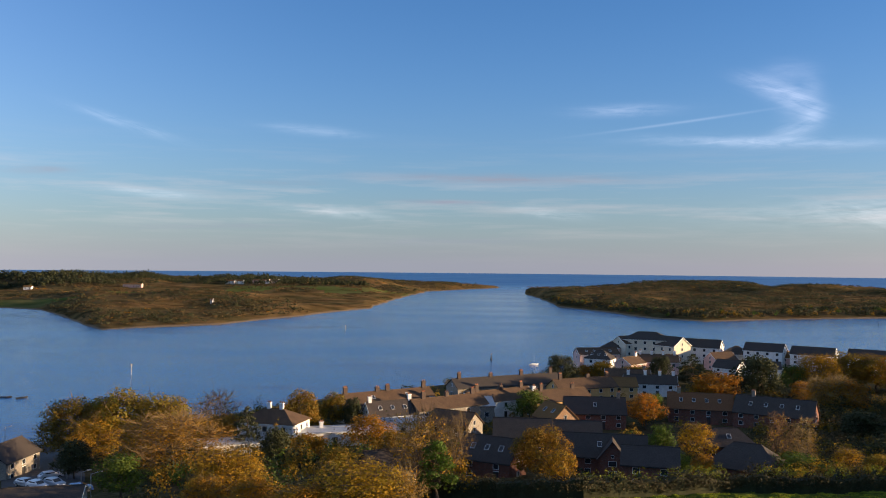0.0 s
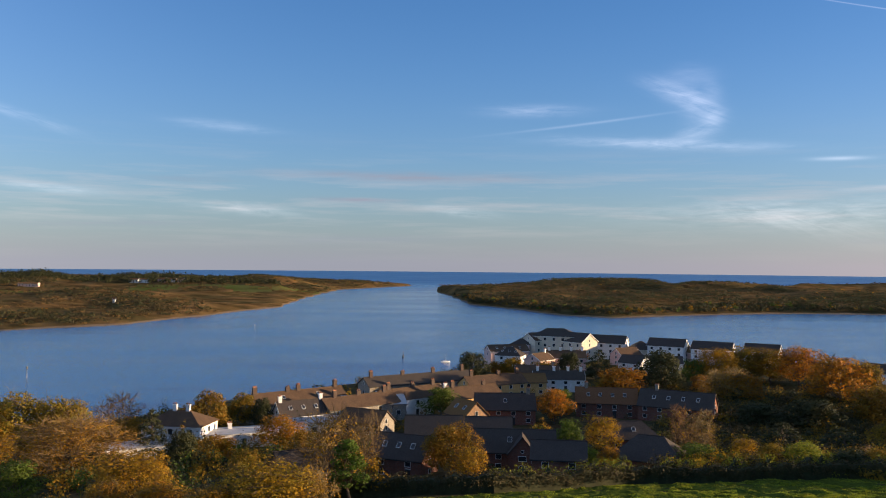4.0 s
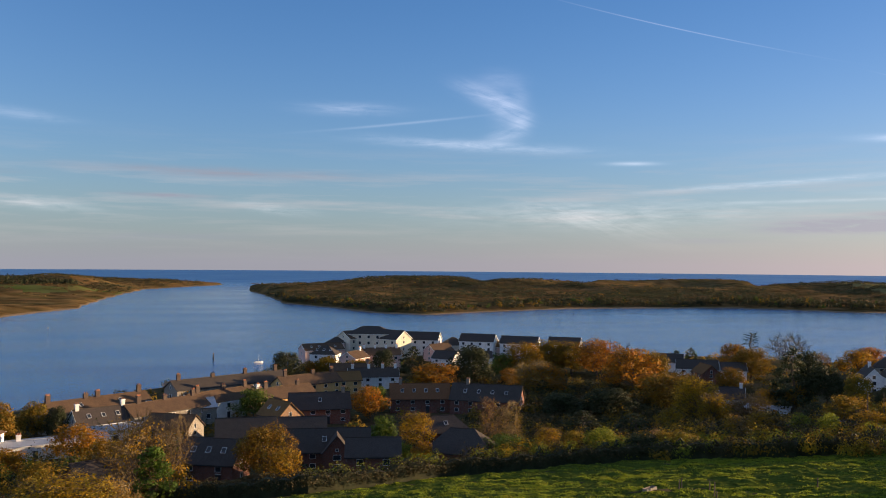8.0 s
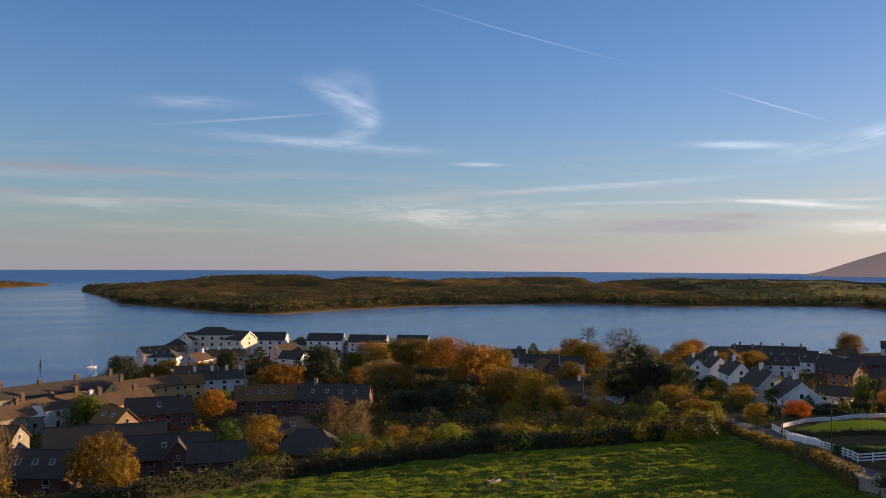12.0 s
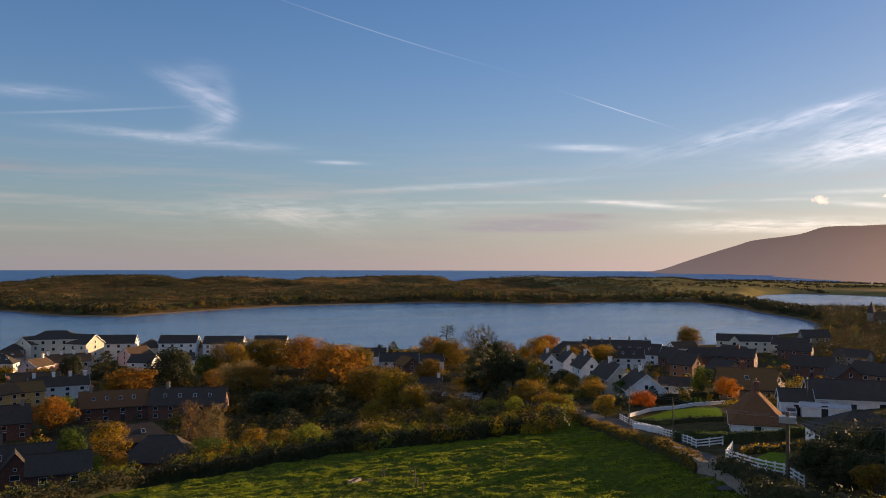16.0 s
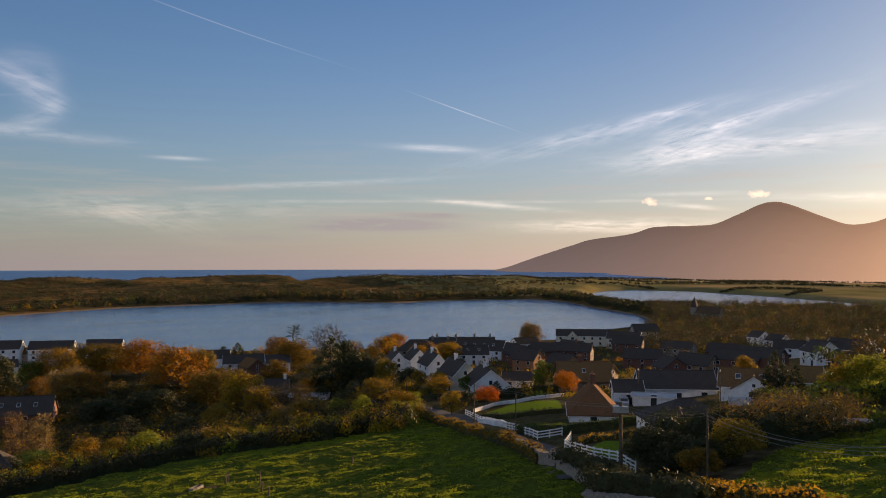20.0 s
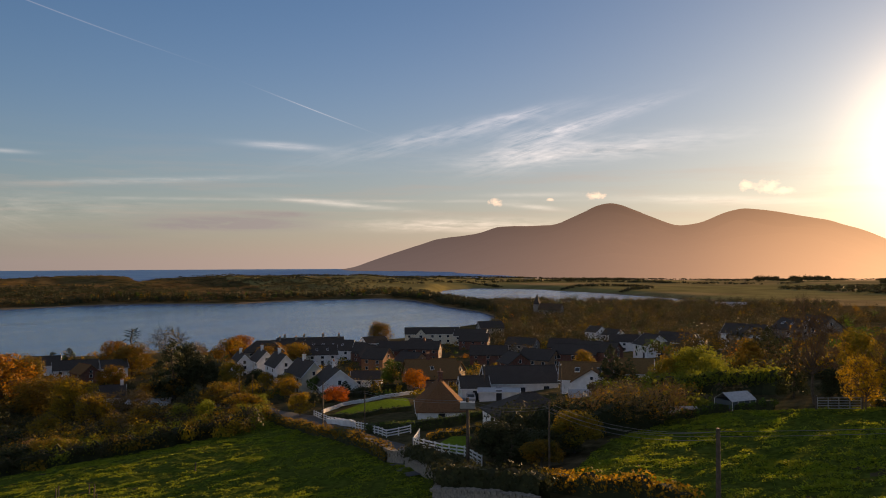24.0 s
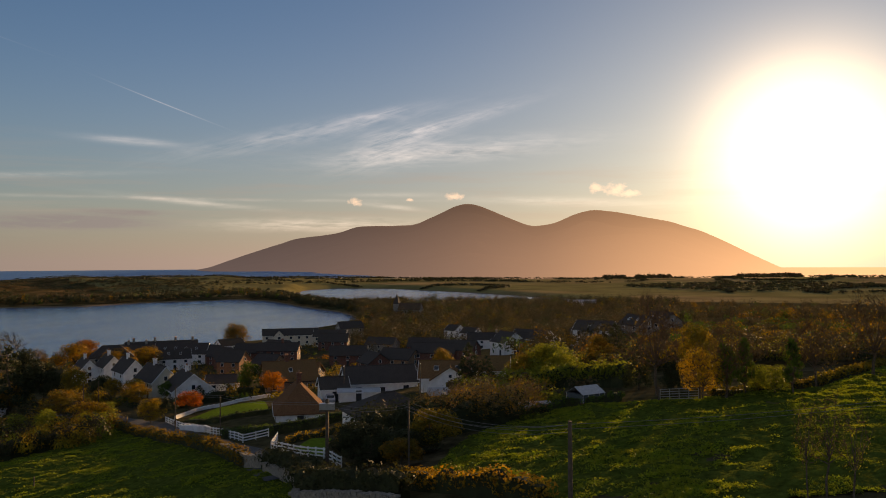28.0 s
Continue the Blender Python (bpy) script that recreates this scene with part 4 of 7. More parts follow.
def chimney(parent, x, y, z0, z1, wall, pots=3, wide=0.9):
    s = Shape().box(x - wide / 2, y - 0.35, z0, x + wide / 2, y + 0.35, z1).box(x - wide / 2 - 0.1, y - 0.45, z1, x + wide / 2 + 0.1, y + 0.45, z1 + 0.16)
    ob = s.done("chimney", M[wall], parent)
    for k in range(pots):
        px = x + (k - (pots - 1) / 2) * wide / max(pots, 1)
        Shape().tube((px, y, z1 + 0.16), (px, y, z1 + 0.6), 0.13, 0.10, 7).done("chimney_pot", M["pot"], ob)


def house(x, y, turn, l, w, eave, ridge, wall="white", roof="slate", storeys=1, chim=(), sky=0, hip=False, wing=None, stack="stone", words="", group="village houses", gable_win=True, name="house"):
    """A house with its ridge along its own x axis and its front towards -y. wing: (offset, width, reach, ridge) of a gabled bay in front."""
    z = min(ground_z(x, y), *[ground_z(x + a, y + b) + 0.3 for a, b in ((w / 3, w / 3), (-w / 3, w / 3), (w / 3, -w / 3), (-w / 3, -w / 3))])
    tint = {"white": "white-rendered", "cream": "cream-rendered", "pink": "pale pink rendered", "ochre": "ochre-rendered", "stone": "grey stone", "brick": "red brick", "buff_brick": "buff brick", "orange_brick": "orange brick"}[wall]
    cover = {"slate": "dark slate", "brown_tile": "brown tiled", "old_roof": "weathered slate", "pale_roof": "pale sheet"}[roof]
    root = thing(name, x, y, z, turn, words or f"{tint} house with a {'hipped ' if hip else ''}{cover} roof", "house", group)
    a, b, o, g = l / 2, w / 2, 0.35, 0.14
    body = Shape()
    if hip:
        body.box(-a, -b, -1.5, a, b, eave)
    else:
        v = [(-a, -b, -1.5), (a, -b, -1.5), (a, b, -1.5), (-a, b, -1.5), (-a, -b, eave), (a, -b, eave), (a, b, eave), (-a, b, eave), (-a, 0, ridge - 0.1), (a, 0, ridge - 0.1)]
        body.add(v, [(0, 3, 2, 1), (0, 1, 5, 4), (2, 3, 7, 6), (1, 2, 6, 9, 5), (3, 0, 4, 8, 7), (4, 5, 9, 8), (6, 7, 8, 9)])
    body.done("wall", M[wall], root)
    top, k = Shape(), (ridge - eave) / b
    lo = eave - o * k + g
    if hip:
        r = max(a - b * 0.9, 0.4)
        R0, R1 = (-r, 0, ridge + g), (r, 0, ridge + g)
        c = [(-a - o, -b - o, lo), (a + o, -b - o, lo), (a + o, b + o, lo), (-a - o, b + o, lo)]
        top.add(c + [R0, R1] + [(p[0], p[1], p[2] - g) for p in c], [(0, 1, 5, 4), (1, 2, 5), (2, 3, 4, 5), (3, 0, 4), (0, 6, 7, 1), (1, 7, 8, 2), (2, 8, 9, 3), (3, 9, 6, 0), (9, 8, 7, 6)])
    else:
        slab(top, (-a - o, -b - o, lo), (a + o, -b - o, lo), (a + o, 0, ridge + g), (-a - o, 0, ridge + g), g)
        slab(top, (a + o, b + o, lo), (-a - o, b + o, lo), (-a - o, 0, ridge + g), (a + o, 0, ridge + g), g)
    top.done("roof", M[roof], root)
    r = max(a - b * 0.9, 0.4) if hip else a + o
    Shape().tube((-r, 0, ridge + g), (r, 0, ridge + g), 0.12, 0.12, 6).done("ridge_cap", M[roof], root)
    gutter_mat = M["trim"] if wall in ("white", "cream", "pink") else M["dark_trim"]
    for side in (-1, 1):
        Shape().box(-a - o, side * (b + o) - 0.06, lo - 0.2, a + o, side * (b + o) + 0.06, lo - 0.06).done("gutter", gutter_mat, root)
    if not hip and wall in ("white", "cream", "pink"):
        for e in (-1, 1):
            # two boards that meet under the ridge
            x0, x1 = e * (a + o + 0.02), e * (a + o + 0.07)
            ring = [(-b - o, lo), (0, ridge + g), (b + o, lo), (b + o, lo - 0.26), (0, ridge + g - 0.28), (-b - o, lo - 0.26)]
            v = [(x0, *p) for p in ring] + [(x1, *p) for p in ring]
            f = [(0, 1, 4, 5), (1, 2, 3, 4), (11, 10, 7, 6), (10, 9, 8, 7)] + [(i, (i + 1) % 6, 6 + (i + 1) % 6, 6 + i) for i in range(6)]
            mesh("bargeboard", v, f, M["trim"], root)
    for n, f in enumerate(chim):
        if stack == "sooty":
            chimney(root, f * (a - 0.5), 0, ridge - 0.5, ridge + (1.7, 1.1, 1.4)[n % 3], stack, 2 if n % 2 else 4, 1.15)
        else:
            chimney(root, f * (a - 0.5), 0, ridge - 0.5, ridge + 1.3, stack, 2 if n % 2 else 3)
    step = (eave - 0.2) / storeys
    cols = max(int(l / 4.0), 1)
    for s in range(storeys):
        for c in range(cols):
            u = -a + l * (c + 0.5) / cols
            if wing and abs(u - wing[0]) < wing[1] / 2 + 0.5:
                continue
            zz = s * step + step * 0.36
            if s == 0 and c == cols // 2:
                d = Shape().box(u - 0.5, -b - 0.05, 0, u + 0.5, -b + 0.02, 2.05).done("door", M["dark_trim"], root)
                Shape().box(u - 0.6, -b - 0.08, 2.05, u + 0.6, -b + 0.02, 2.15).done("lintel", M["trim"], d)
            else:
                window(root, pose(u, -b, zz), 1.1, min(1.25, step * 0.48))
            if c % 2 == 0:
                window(root, pose(u, b, zz, 0, 0, 180), 1.1, min(1.25, step * 0.48))
        if gable_win:
            for e, ang in ((a, 90), (-a, -90)):
                window(root, pose(e, 0, s * step + step * 0.36, 0, 0, ang), 1.0, min(1.2, step * 0.48))
    if gable_win and not hip and ridge - eave > 2.2:
        for e, ang in ((a, 90), (-a, -90)):
            window(root, pose(e, 0, eave + 0.1, 0, 0, ang), 0.8, 1.0)
    tilt = math.degrees(math.atan2(ridge - eave, b))
    for n in range(sky):
        u = -a * 0.8 + 1.6 * a * (n + 0.5) / sky
        window(root, pose(u, -b * 0.5, eave + (ridge - eave) * 0.5 + g + 0.06, tilt - 90 + 0, 0, 0) @ pose(0, 0, -0.6), 0.8, 1.2, name="skylight")
    if wing:
        off, ww, reach, wr = wing
        s = Shape()
        h = ww / 2
        v = [(off - h, -b - reach, -1.5), (off + h, -b - reach, -1.5), (off + h, -b + 0.5, -1.5), (off - h, -b + 0.5, -1.5), (off - h, -b - reach, eave), (off + h, -b - reach, eave), (off + h, -b + 0.5, eave), (off - h, -b + 0.5, eave), (off, -b - reach, wr - 0.1), (off, 0, wr - 0.1)]
        s.add(v, [(0, 1, 5, 8, 4), (1, 2, 6, 5), (3, 0, 4, 7), (4, 8, 9, 7), (5, 6, 9, 8)])
        bay = s.done("bay_wall", M[wall], root)
        rr = Shape()
        slab(rr, (off, -b - reach - o, wr + g), (off, 0, wr + g), (off - h - o, 0.0, eave - o + g), (off - h - o, -b - reach - o, eave - o + g), g)
        slab(rr, (off, 0, wr + g), (off, -b - reach - o, wr + g), (off + h + o, -b - reach - o, eave - o + g), (off + h + o, 0.0, eave - o + g), g)
        rr.done("bay_roof", M[roof], root)
        for s_ in range(storeys):
            window(bay, pose(off, -b - reach, s_ * step + step * 0.36), 1.5, min(1.3, step * 0.5))
        window(bay, pose(off, -b - reach, eave + 0.25), 0.5, 0.5)
    return root


# ---- boundaries, poles, boats and cars ----
def along(points, step):
    """Places at even steps along a polyline, with the way it runs."""
    out = []
    for (x0, y0), (x1, y1) in zip(points, points[1:]):
        n = max(int(round(math.hypot(x1 - x0, y1 - y0) / step)), 1)
        for k in range(n):
            s = k / n
            out.append((x0 + (x1 - x0) * s, y0 + (y1 - y0) * s, math.atan2(y1 - y0, x1 - x0)))
    x0, y0, x1, y1 = *points[-2], *points[-1]
    out.append((x1, y1, math.atan2(y1 - y0, x1 - x0)))
    return out


def ribbon(points, width, lift, z_of=ground_z):
    """Verts and faces of a strip laid on the ground."""
    v, f = [], []
    row = along(points, 2.0)
    for x, y, a in row:
        nx, ny = -math.sin(a), math.cos(a)
        for k in (-1, -0.34, 0.34, 1):
            px, py = x + nx * width / 2 * k, y + ny * width / 2 * k
            v.append((px, py, z_of(px, py) + lift))
    for i in range(len(row) - 1):
        f += [(4 * i + k, 4 * i + k + 1, 4 * i + k + 5, 4 * i + k + 4) for k in range(3)]
    return v, [tuple(reversed(q)) for q in f]


def hedge(points, tall, wide, leaf, label, density=26, rough=0.3, size=0.32):
    """A hedge: a solid core in the dark leaf colour under a skin of leaves."""
    r = np.random.RandomState(rng.randrange(10 ** 6))
    row = along(points, 1.1)
    x, y, _ = row[0]
    root = thing("hedge", x, y, 0, 0, label, "hedge", "hedges")
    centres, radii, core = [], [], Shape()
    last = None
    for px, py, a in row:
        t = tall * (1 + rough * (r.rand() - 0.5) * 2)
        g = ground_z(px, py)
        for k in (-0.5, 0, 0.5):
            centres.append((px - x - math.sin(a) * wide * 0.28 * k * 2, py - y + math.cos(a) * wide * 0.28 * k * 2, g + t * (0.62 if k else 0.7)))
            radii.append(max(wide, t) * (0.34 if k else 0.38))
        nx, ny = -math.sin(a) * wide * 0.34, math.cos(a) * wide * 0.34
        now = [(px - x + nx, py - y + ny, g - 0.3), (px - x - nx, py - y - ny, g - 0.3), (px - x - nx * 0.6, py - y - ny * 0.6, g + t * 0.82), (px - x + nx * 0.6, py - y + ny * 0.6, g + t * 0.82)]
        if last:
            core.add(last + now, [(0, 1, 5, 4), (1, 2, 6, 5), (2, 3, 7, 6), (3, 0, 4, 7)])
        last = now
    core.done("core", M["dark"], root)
    v, f = leaves(centres, radii, int(len(row) * density * 1.5), size * 0.78, 0.9, 0.75)
    mesh("foliage", v, f, M[leaf], root)
    return root


def stone_wall(points, tall, wide, label, mat="stone"):
    row = along(points, 0.9)
    x, y, _ = row[0]
    root = thing("stone_wall", x, y, 0, 0, label, "wall", "field walls")
    s, cap, last = Shape(), Shape(), None
    for px, py, a in row:
        g, j = ground_z(px, py), rng.uniform(-0.06, 0.06)
        nx, ny = -math.sin(a) * wide / 2, math.cos(a) * wide / 2
        now = [(px - x + nx * 1.15, py - y + ny * 1.15, g - 0.4), (px - x - nx * 1.15, py - y - ny * 1.15, g - 0.4), (px - x - nx, py - y - ny, g + tall + j), (px - x + nx, py - y + ny, g + tall + j)]
        if last:
            s.add(last + now, [(0, 1, 5, 4), (1, 2, 6, 5), (2, 3, 7, 6), (3, 0, 4, 7)])
        last = now
    s.done("wall_body", M[mat], root)
    for px, py, a in along(points, 0.62)[:280]:
        g = ground_z(px, py)
        m = pose(px - x, py - y, g + tall + 0.05, rng.uniform(-5, 5), rng.uniform(-6, 6), math.degrees(a) + rng.uniform(-6, 6))
        Shape().box(-0.27, -wide / 2 - 0.06, -0.1, 0.27, wide / 2 + 0.06, rng.uniform(0.06, 0.2), m).done("coping_stone", M[mat], root)
    return root


def rail_fence(points, tall=1.05, rails=3, gap=2.0, mat="trim", label="white-painted wooden rail fence", group="white fences"):
    row = along(points, gap)
    x, y, _ = row[0]
    root = thing("rail_fence", x, y, 0, 0, label, "fence", group)
    pts = [(px - x, py - y, ground_z(px, py), a) for px, py, a in row]
    for px, py, g, a in pts:
        Shape().box(-0.06, -0.06, -0.4, 0.06, 0.06, tall + 0.08, pose(px, py, g, 0, 0, math.degrees(a))).done("post", M[mat], root)
    for (ax, ay, ag, _), (bx, by, bg, _) in zip(pts, pts[1:]):
        for k in range(rails):
            h = tall * (k + 0.75) / (rails - 0.05)
            p, q = Vector((ax, ay, ag + h)), Vector((bx, by, bg + h))
            n = (q - p).cross(Vector((0, 0, 1))).normalized() * 0.03
            up = Vector((0, 0, 0.075))
            s = Shape().add([p + n - up, q + n - up, q + n + up, p + n + up, p - n - up, q - n - up, q - n + up, p - n + up], [(0, 1, 2, 3), (7, 6, 5, 4), (3, 2, 6, 7), (0, 4, 5, 1), (1, 5, 6, 2), (0, 3, 7, 4)])
            s.done("rail", M[mat], root)
    return root


def render_wall(points, tall, wide, label):
    """A low white garden wall, stepping with the ground."""
    row = along(points, 1.8)
    x, y, _ = row[0]
    root = thing("garden_wall", x, y, 0, 0, label, "wall", "garden walls")
    for (ax, ay, a), (bx, by, _) in zip(row, row[1:]):
        g, low = max(ground_z(ax, ay), ground_z(bx, by)), min(ground_z(ax, ay), ground_z(bx, by))
        l = math.hypot(bx - ax, by - ay)
        a = math.atan2(by - ay, bx - ax)
        m = pose(ax - x, ay - y, 0, 0, 0, math.degrees(a))
        Shape().box(0, -wide / 2, low - 0.3, l, wide / 2, g + tall, m).done("wall_panel", M["white"], root)
        Shape().box(-0.02, -wide / 2 - 0.05, g + tall, l + 0.02, wide / 2 + 0.05, g + tall + 0.08, m).done("coping", M["trim"], root)
    return root


def utility_pole(x, y, tall, arms=1, kit=False, lean=0, label="weathered wooden utility pole", thick=0.14, turn=20):
    root = thing("utility_pole", x, y, ground_z(x, y), turn, label, "utility pole", "utility poles")
    Shape().tube((0, 0, -0.8), (math.sin(radians(lean)) * tall, 0, tall), thick, thick * 0.7, 9).done("pole", M["wood"], root)
    top = math.sin(radians(lean)) * tall
    for k in range(arms):
        arm = Shape().box(top - 0.7, -0.06, tall - 0.35 - 0.6 * k, top + 0.7, 0.06, tall - 0.22 - 0.6 * k).done("crossarm", M["wood"], root)
        for u in (-0.6, -0.2, 0.2, 0.6):
            Shape().tube((top + u, 0, tall - 0.22 - 0.6 * k), (top + u, 0, tall - 0.05 - 0.6 * k), 0.05, 0.035, 6).done("insulator", M["trim"], arm)
    if kit:
        Shape().box(-0.7, -0.4, tall - 0.95, 0.7, 0.4, tall - 0.4).done("transformer_box", M["metal"], root, "grey metal transformer box")
        Shape().box(-0.75, -0.45, tall - 1.1, 0.75, 0.45, tall - 0.95).done("platform", M["wood"], root)
    return root


def wires(a, b, count, sag, spread=0.35, thick=0.014):
    """Wires between two heights, sagging. Each is a part."""
    a, b = Vector(a), Vector(b)
    root = thing("overhead_wire", a.x, a.y, a.z, 0, "thin overhead wires sagging between poles", "wire", "overhead wires")
    side = (b - a).cross(Vector((0, 0, 1))).normalized()
    for n in range(count):
        off = side * spread * (n - (count - 1) / 2) + Vector((0, 0, -0.22 * (n % 3)))
        v = []
        for k in range(13):
            u = k / 12
            p = (b - a) * u + off + Vector((0, 0, -sag * 4 * u * (1 - u)))
            v += [p + side * thick, p + Vector((0, 0, thick)), p - side * thick, p - Vector((0, 0, thick))]
        mesh("wire", v, [(4 * k + i, 4 * k + (i + 1) % 4, 4 * k + 4 + (i + 1) % 4, 4 * k + 4 + i) for k in range(12) for i in range(4)], M["wire"], root)
    return root


def yacht(x, y, turn, mast=9.0):
    root = thing("sailing_yacht", x, y, 0, turn, "white moored sailing yacht with bare mast", "boat", "moored boats")
    root.scale = (0.62, 0.5, 0.5)
    v, f = [], []
    ribs = [(-3.6, 0.9, 0.85), (-2, 1.25, 0.85), (0, 1.4, 0.9), (2, 1.05, 1.0), (3.4, 0.45, 1.15), (4.2, 0.03, 1.25)]
    for px, half, top in ribs:
        v += [(px, -half, top), (px * 0.93, -half * 0.55, -0.3), (px * 0.93, half * 0.55, -0.3), (px, half, top)]
    for i in range(len(ribs) - 1):
        f += [(4 * i + k, 4 * i + 4 + k, 4 * i + 5 + k, 4 * i + 1 + k) for k in range(3)] + [(4 * i + 3, 4 * i + 7, 4 * i + 4, 4 * i)]
    f.append((0, 1, 2, 3))
    mesh("hull", v, f, M["trim"], root)
    Shape().box(-1.8, -0.8, 0.88, 1.4, 0.8, 1.45).done("cabin", M["trim"], root)
    Shape().tube((0.5, 0, 0.9), (0.5, 0, mast), 0.09, 0.05, 7).done("mast", M["metal"], root)
    Shape().tube((0.5, 0, 2.0), (-3.0, 0, 2.1), 0.13, 0.11, 7).done("boom", M["blue_cloth"], root, "blue furled sail on the boom")
    Shape().tube((4.1, 0, 1.3), (0.5, 0, mast - 0.3), 0.02, 0.02, 4).done("forestay", M["wire"], root)
    Shape().tube((-3.5, 0, 1.0), (0.5, 0, mast - 0.1), 0.02, 0.02, 4).done("backstay", M["wire"], root)


def buoy(x, y, tall=2.6, mat="dark_trim", label="dark channel buoy with a topmark"):
    root = thing("buoy", x, y, 0, 0, label, "buoy", "channel buoys")
    Shape().tube((0, 0, -0.4), (0, 0, 0.7), 0.55, 0.5, 12).done("float", M[mat], root)
    Shape().tube((0, 0, 0.7), (0, 0, tall), 0.35, 0.08, 8).done("tower", M[mat], root)
    Shape().tube((0, 0, tall), (0, 0, tall + 0.4), 0.22, 0.22, 8).done("topmark", M["pot"], root)


def beacon(x, y, tall):
    root = thing("channel_post", x, y, 0, 0, "slim pale post standing in the water", "channel marker", "channel markers")
    Shape().tube((0, 0, -2), (0, 0, tall), 0.13, 0.11, 8).done("pole", M["concrete"], root)
    Shape().box(-0.3, -0.05, tall - 0.9, 0.3, 0.05, tall).done("board", M["ochre"], root)


def car(x, y, turn, paint, label):
    root = thing("car", x, y, ground_z(x, y) + 0.05, turn, label, "car", "parked cars")
    prof = [(-2.1, 0.35), (-2.15, 0.75), (-1.9, 0.95), (-1.3, 1.42), (0.35, 1.45), (1.1, 0.98), (2.0, 0.82), (2.12, 0.35)]
    v = [(px, s * (0.85 if pz < 1 else 0.68), pz) for s in (-1, 1) for px, pz in prof]
    n = len(prof)
    f = [tuple(range(n)), tuple(range(2 * n - 1, n - 1, -1))] + [(i, n + i, n + (i + 1) % n, (i + 1) % n) for i in range(n)]
    mesh("body", v, f, M[paint], root)
    for name, a, b in (("windscreen", (0.45, 1.40), (1.08, 1.0)), ("rear_window", (-1.85, 0.99), (-1.35, 1.38))):
        w = [(p[0] + (0.02 if a[0] > 0 else -0.02), s * 0.64, p[1] + 0.02) for p in (a, b) for s in (-1, 1)]
        mesh(name, w + [(q[0] - 0.02, q[1], q[2] - 0.03) for q in w], [(0, 1, 3, 2), (6, 7, 5, 4), (0, 4, 5, 1), (2, 3, 7, 6), (1, 5, 7, 3), (0, 2, 6, 4)], M["glass"], root)
    for s in (-1, 1):
        Shape().box(-1.2, s * 0.76 - 0.03, 1.02, 0.45, s * 0.76 + 0.03, 1.32).done("side_window", M["glass"], root)
        for px in (-1.3, 1.3):
            t = Shape().tube((px, s * 0.72, 0.32), (px, s * 0.9, 0.32), 0.32, 0.32, 14).done("wheel", M["dark_trim"], root)
            Shape().tube((px, s * 0.89, 0.32), (px, s * 0.92, 0.32), 0.19, 0.19, 10).done("rim", M["metal"], t)


def inside(px, py, ring):
    """Which of the places lie inside a ring of corners."""
    px, py = np.asarray(px), np.asarray(py)
    hit = np.zeros(px.shape, bool)
    for (x0, y0), (x1, y1) in zip(ring, ring[1:] + ring[:1]):
        cross = (y0 > py) != (y1 > py)
        hit ^= cross & (px < (x1 - x0) * (py - y0) / (y1 - y0 + 1e-12) + x0)
    return hit


def pasture(ring, label, tufts, seed):
    """A grazed field: an uneven sheet of turf laid over the ground, with tufts of longer grass on it."""
    r = np.random.RandomState(seed)
    x0, x1 = min(p[0] for p in ring), max(p[0] for p in ring)
    y0, y1 = min(p[1] for p in ring), max(p[1] for p in ring)
    gx, gy = np.arange(x0, x1, 0.36), np.arange(y0, y1, 0.36)
    X, Y = np.meshgrid(gx, gy, indexing="ij")
    ok = inside(X, Y, ring) & (np.hypot(X, Y) > 33) & (np.hypot(X, Y) < 185) & (X > -25)
    Z = height(X.ravel(), Y.ravel()).reshape(X.shape) + 0.08 + 0.30 * np.clip(wave(X, Y, 1.15) - 0.12, 0, 1) + 0.16 * np.clip(wave(X, Y, 0.55), 0, 1) + 0.12 * wave(X, Y, 3.7)
    idx = -np.ones(X.shape, int)
    keep = ok.copy()
    keep[1:, :] |= ok[:-1, :]
    keep[:, 1:] |= ok[:, :-1]
    keep[1:, 1:] |= ok[:-1, :-1]
    idx[keep] = np.arange(keep.sum())
    i, j = np.nonzero(ok[:-1, :-1])
    f = np.stack([idx[i, j], idx[i + 1, j], idx[i + 1, j + 1], idx[i, j + 1]], -1)
    ob = mesh("field", np.stack([X[keep], Y[keep], Z[keep]], -1), f, M["grass"], None, "", True)
    tagged(ob, label, "field", "", "structure")
    px, py = r.uniform(x0, x1, tufts * 7), r.uniform(y0, y1, tufts * 7)
    far = np.hypot(px, py)
    ok = inside(px, py, ring) & (far > 36) & (far < 175) & (px > -10) & (wave(px, py, 2.3) + 0.6 * wave(px, py, 7.0) + 0.9 * wave(px, py, 1.15) + r.normal(scale=0.25, size=px.shape) > 0.25)
    px, py = px[ok][:tufts], py[ok][:tufts]
    pz = height(px, py) + 0.10 + 0.30 * np.clip(wave(px, py, 1.15) - 0.12, 0, 1)
    n = len(px)
    v, a0 = np.zeros((n, 9, 3)), r.uniform(0, 6.28, n)
    for k in range(3):
        a = a0 + k * 2.1
        w, h = r.uniform(0.04, 0.12, n), r.uniform(0.05, 0.15, n)
        ox, oy = r.normal(scale=0.16, size=(2, n))
        cx, cy = px + ox, py + oy
        v[:, 3 * k] = np.stack([cx - np.cos(a) * w, cy - np.sin(a) * w, pz], -1)
        v[:, 3 * k + 1] = np.stack([cx + np.cos(a) * w, cy + np.sin(a) * w, pz], -1)
        v[:, 3 * k + 2] = np.stack([cx + r.normal(scale=0.1, size=n), cy + r.normal(scale=0.1, size=n), pz + h], -1)
    g = mesh("grass_tufts", v.reshape(-1, 3), np.arange(n * 9).reshape(-1, 3), M["blade"])
    tagged(g, "short tufts of bright green pasture grass", "grass", "", "stuff")


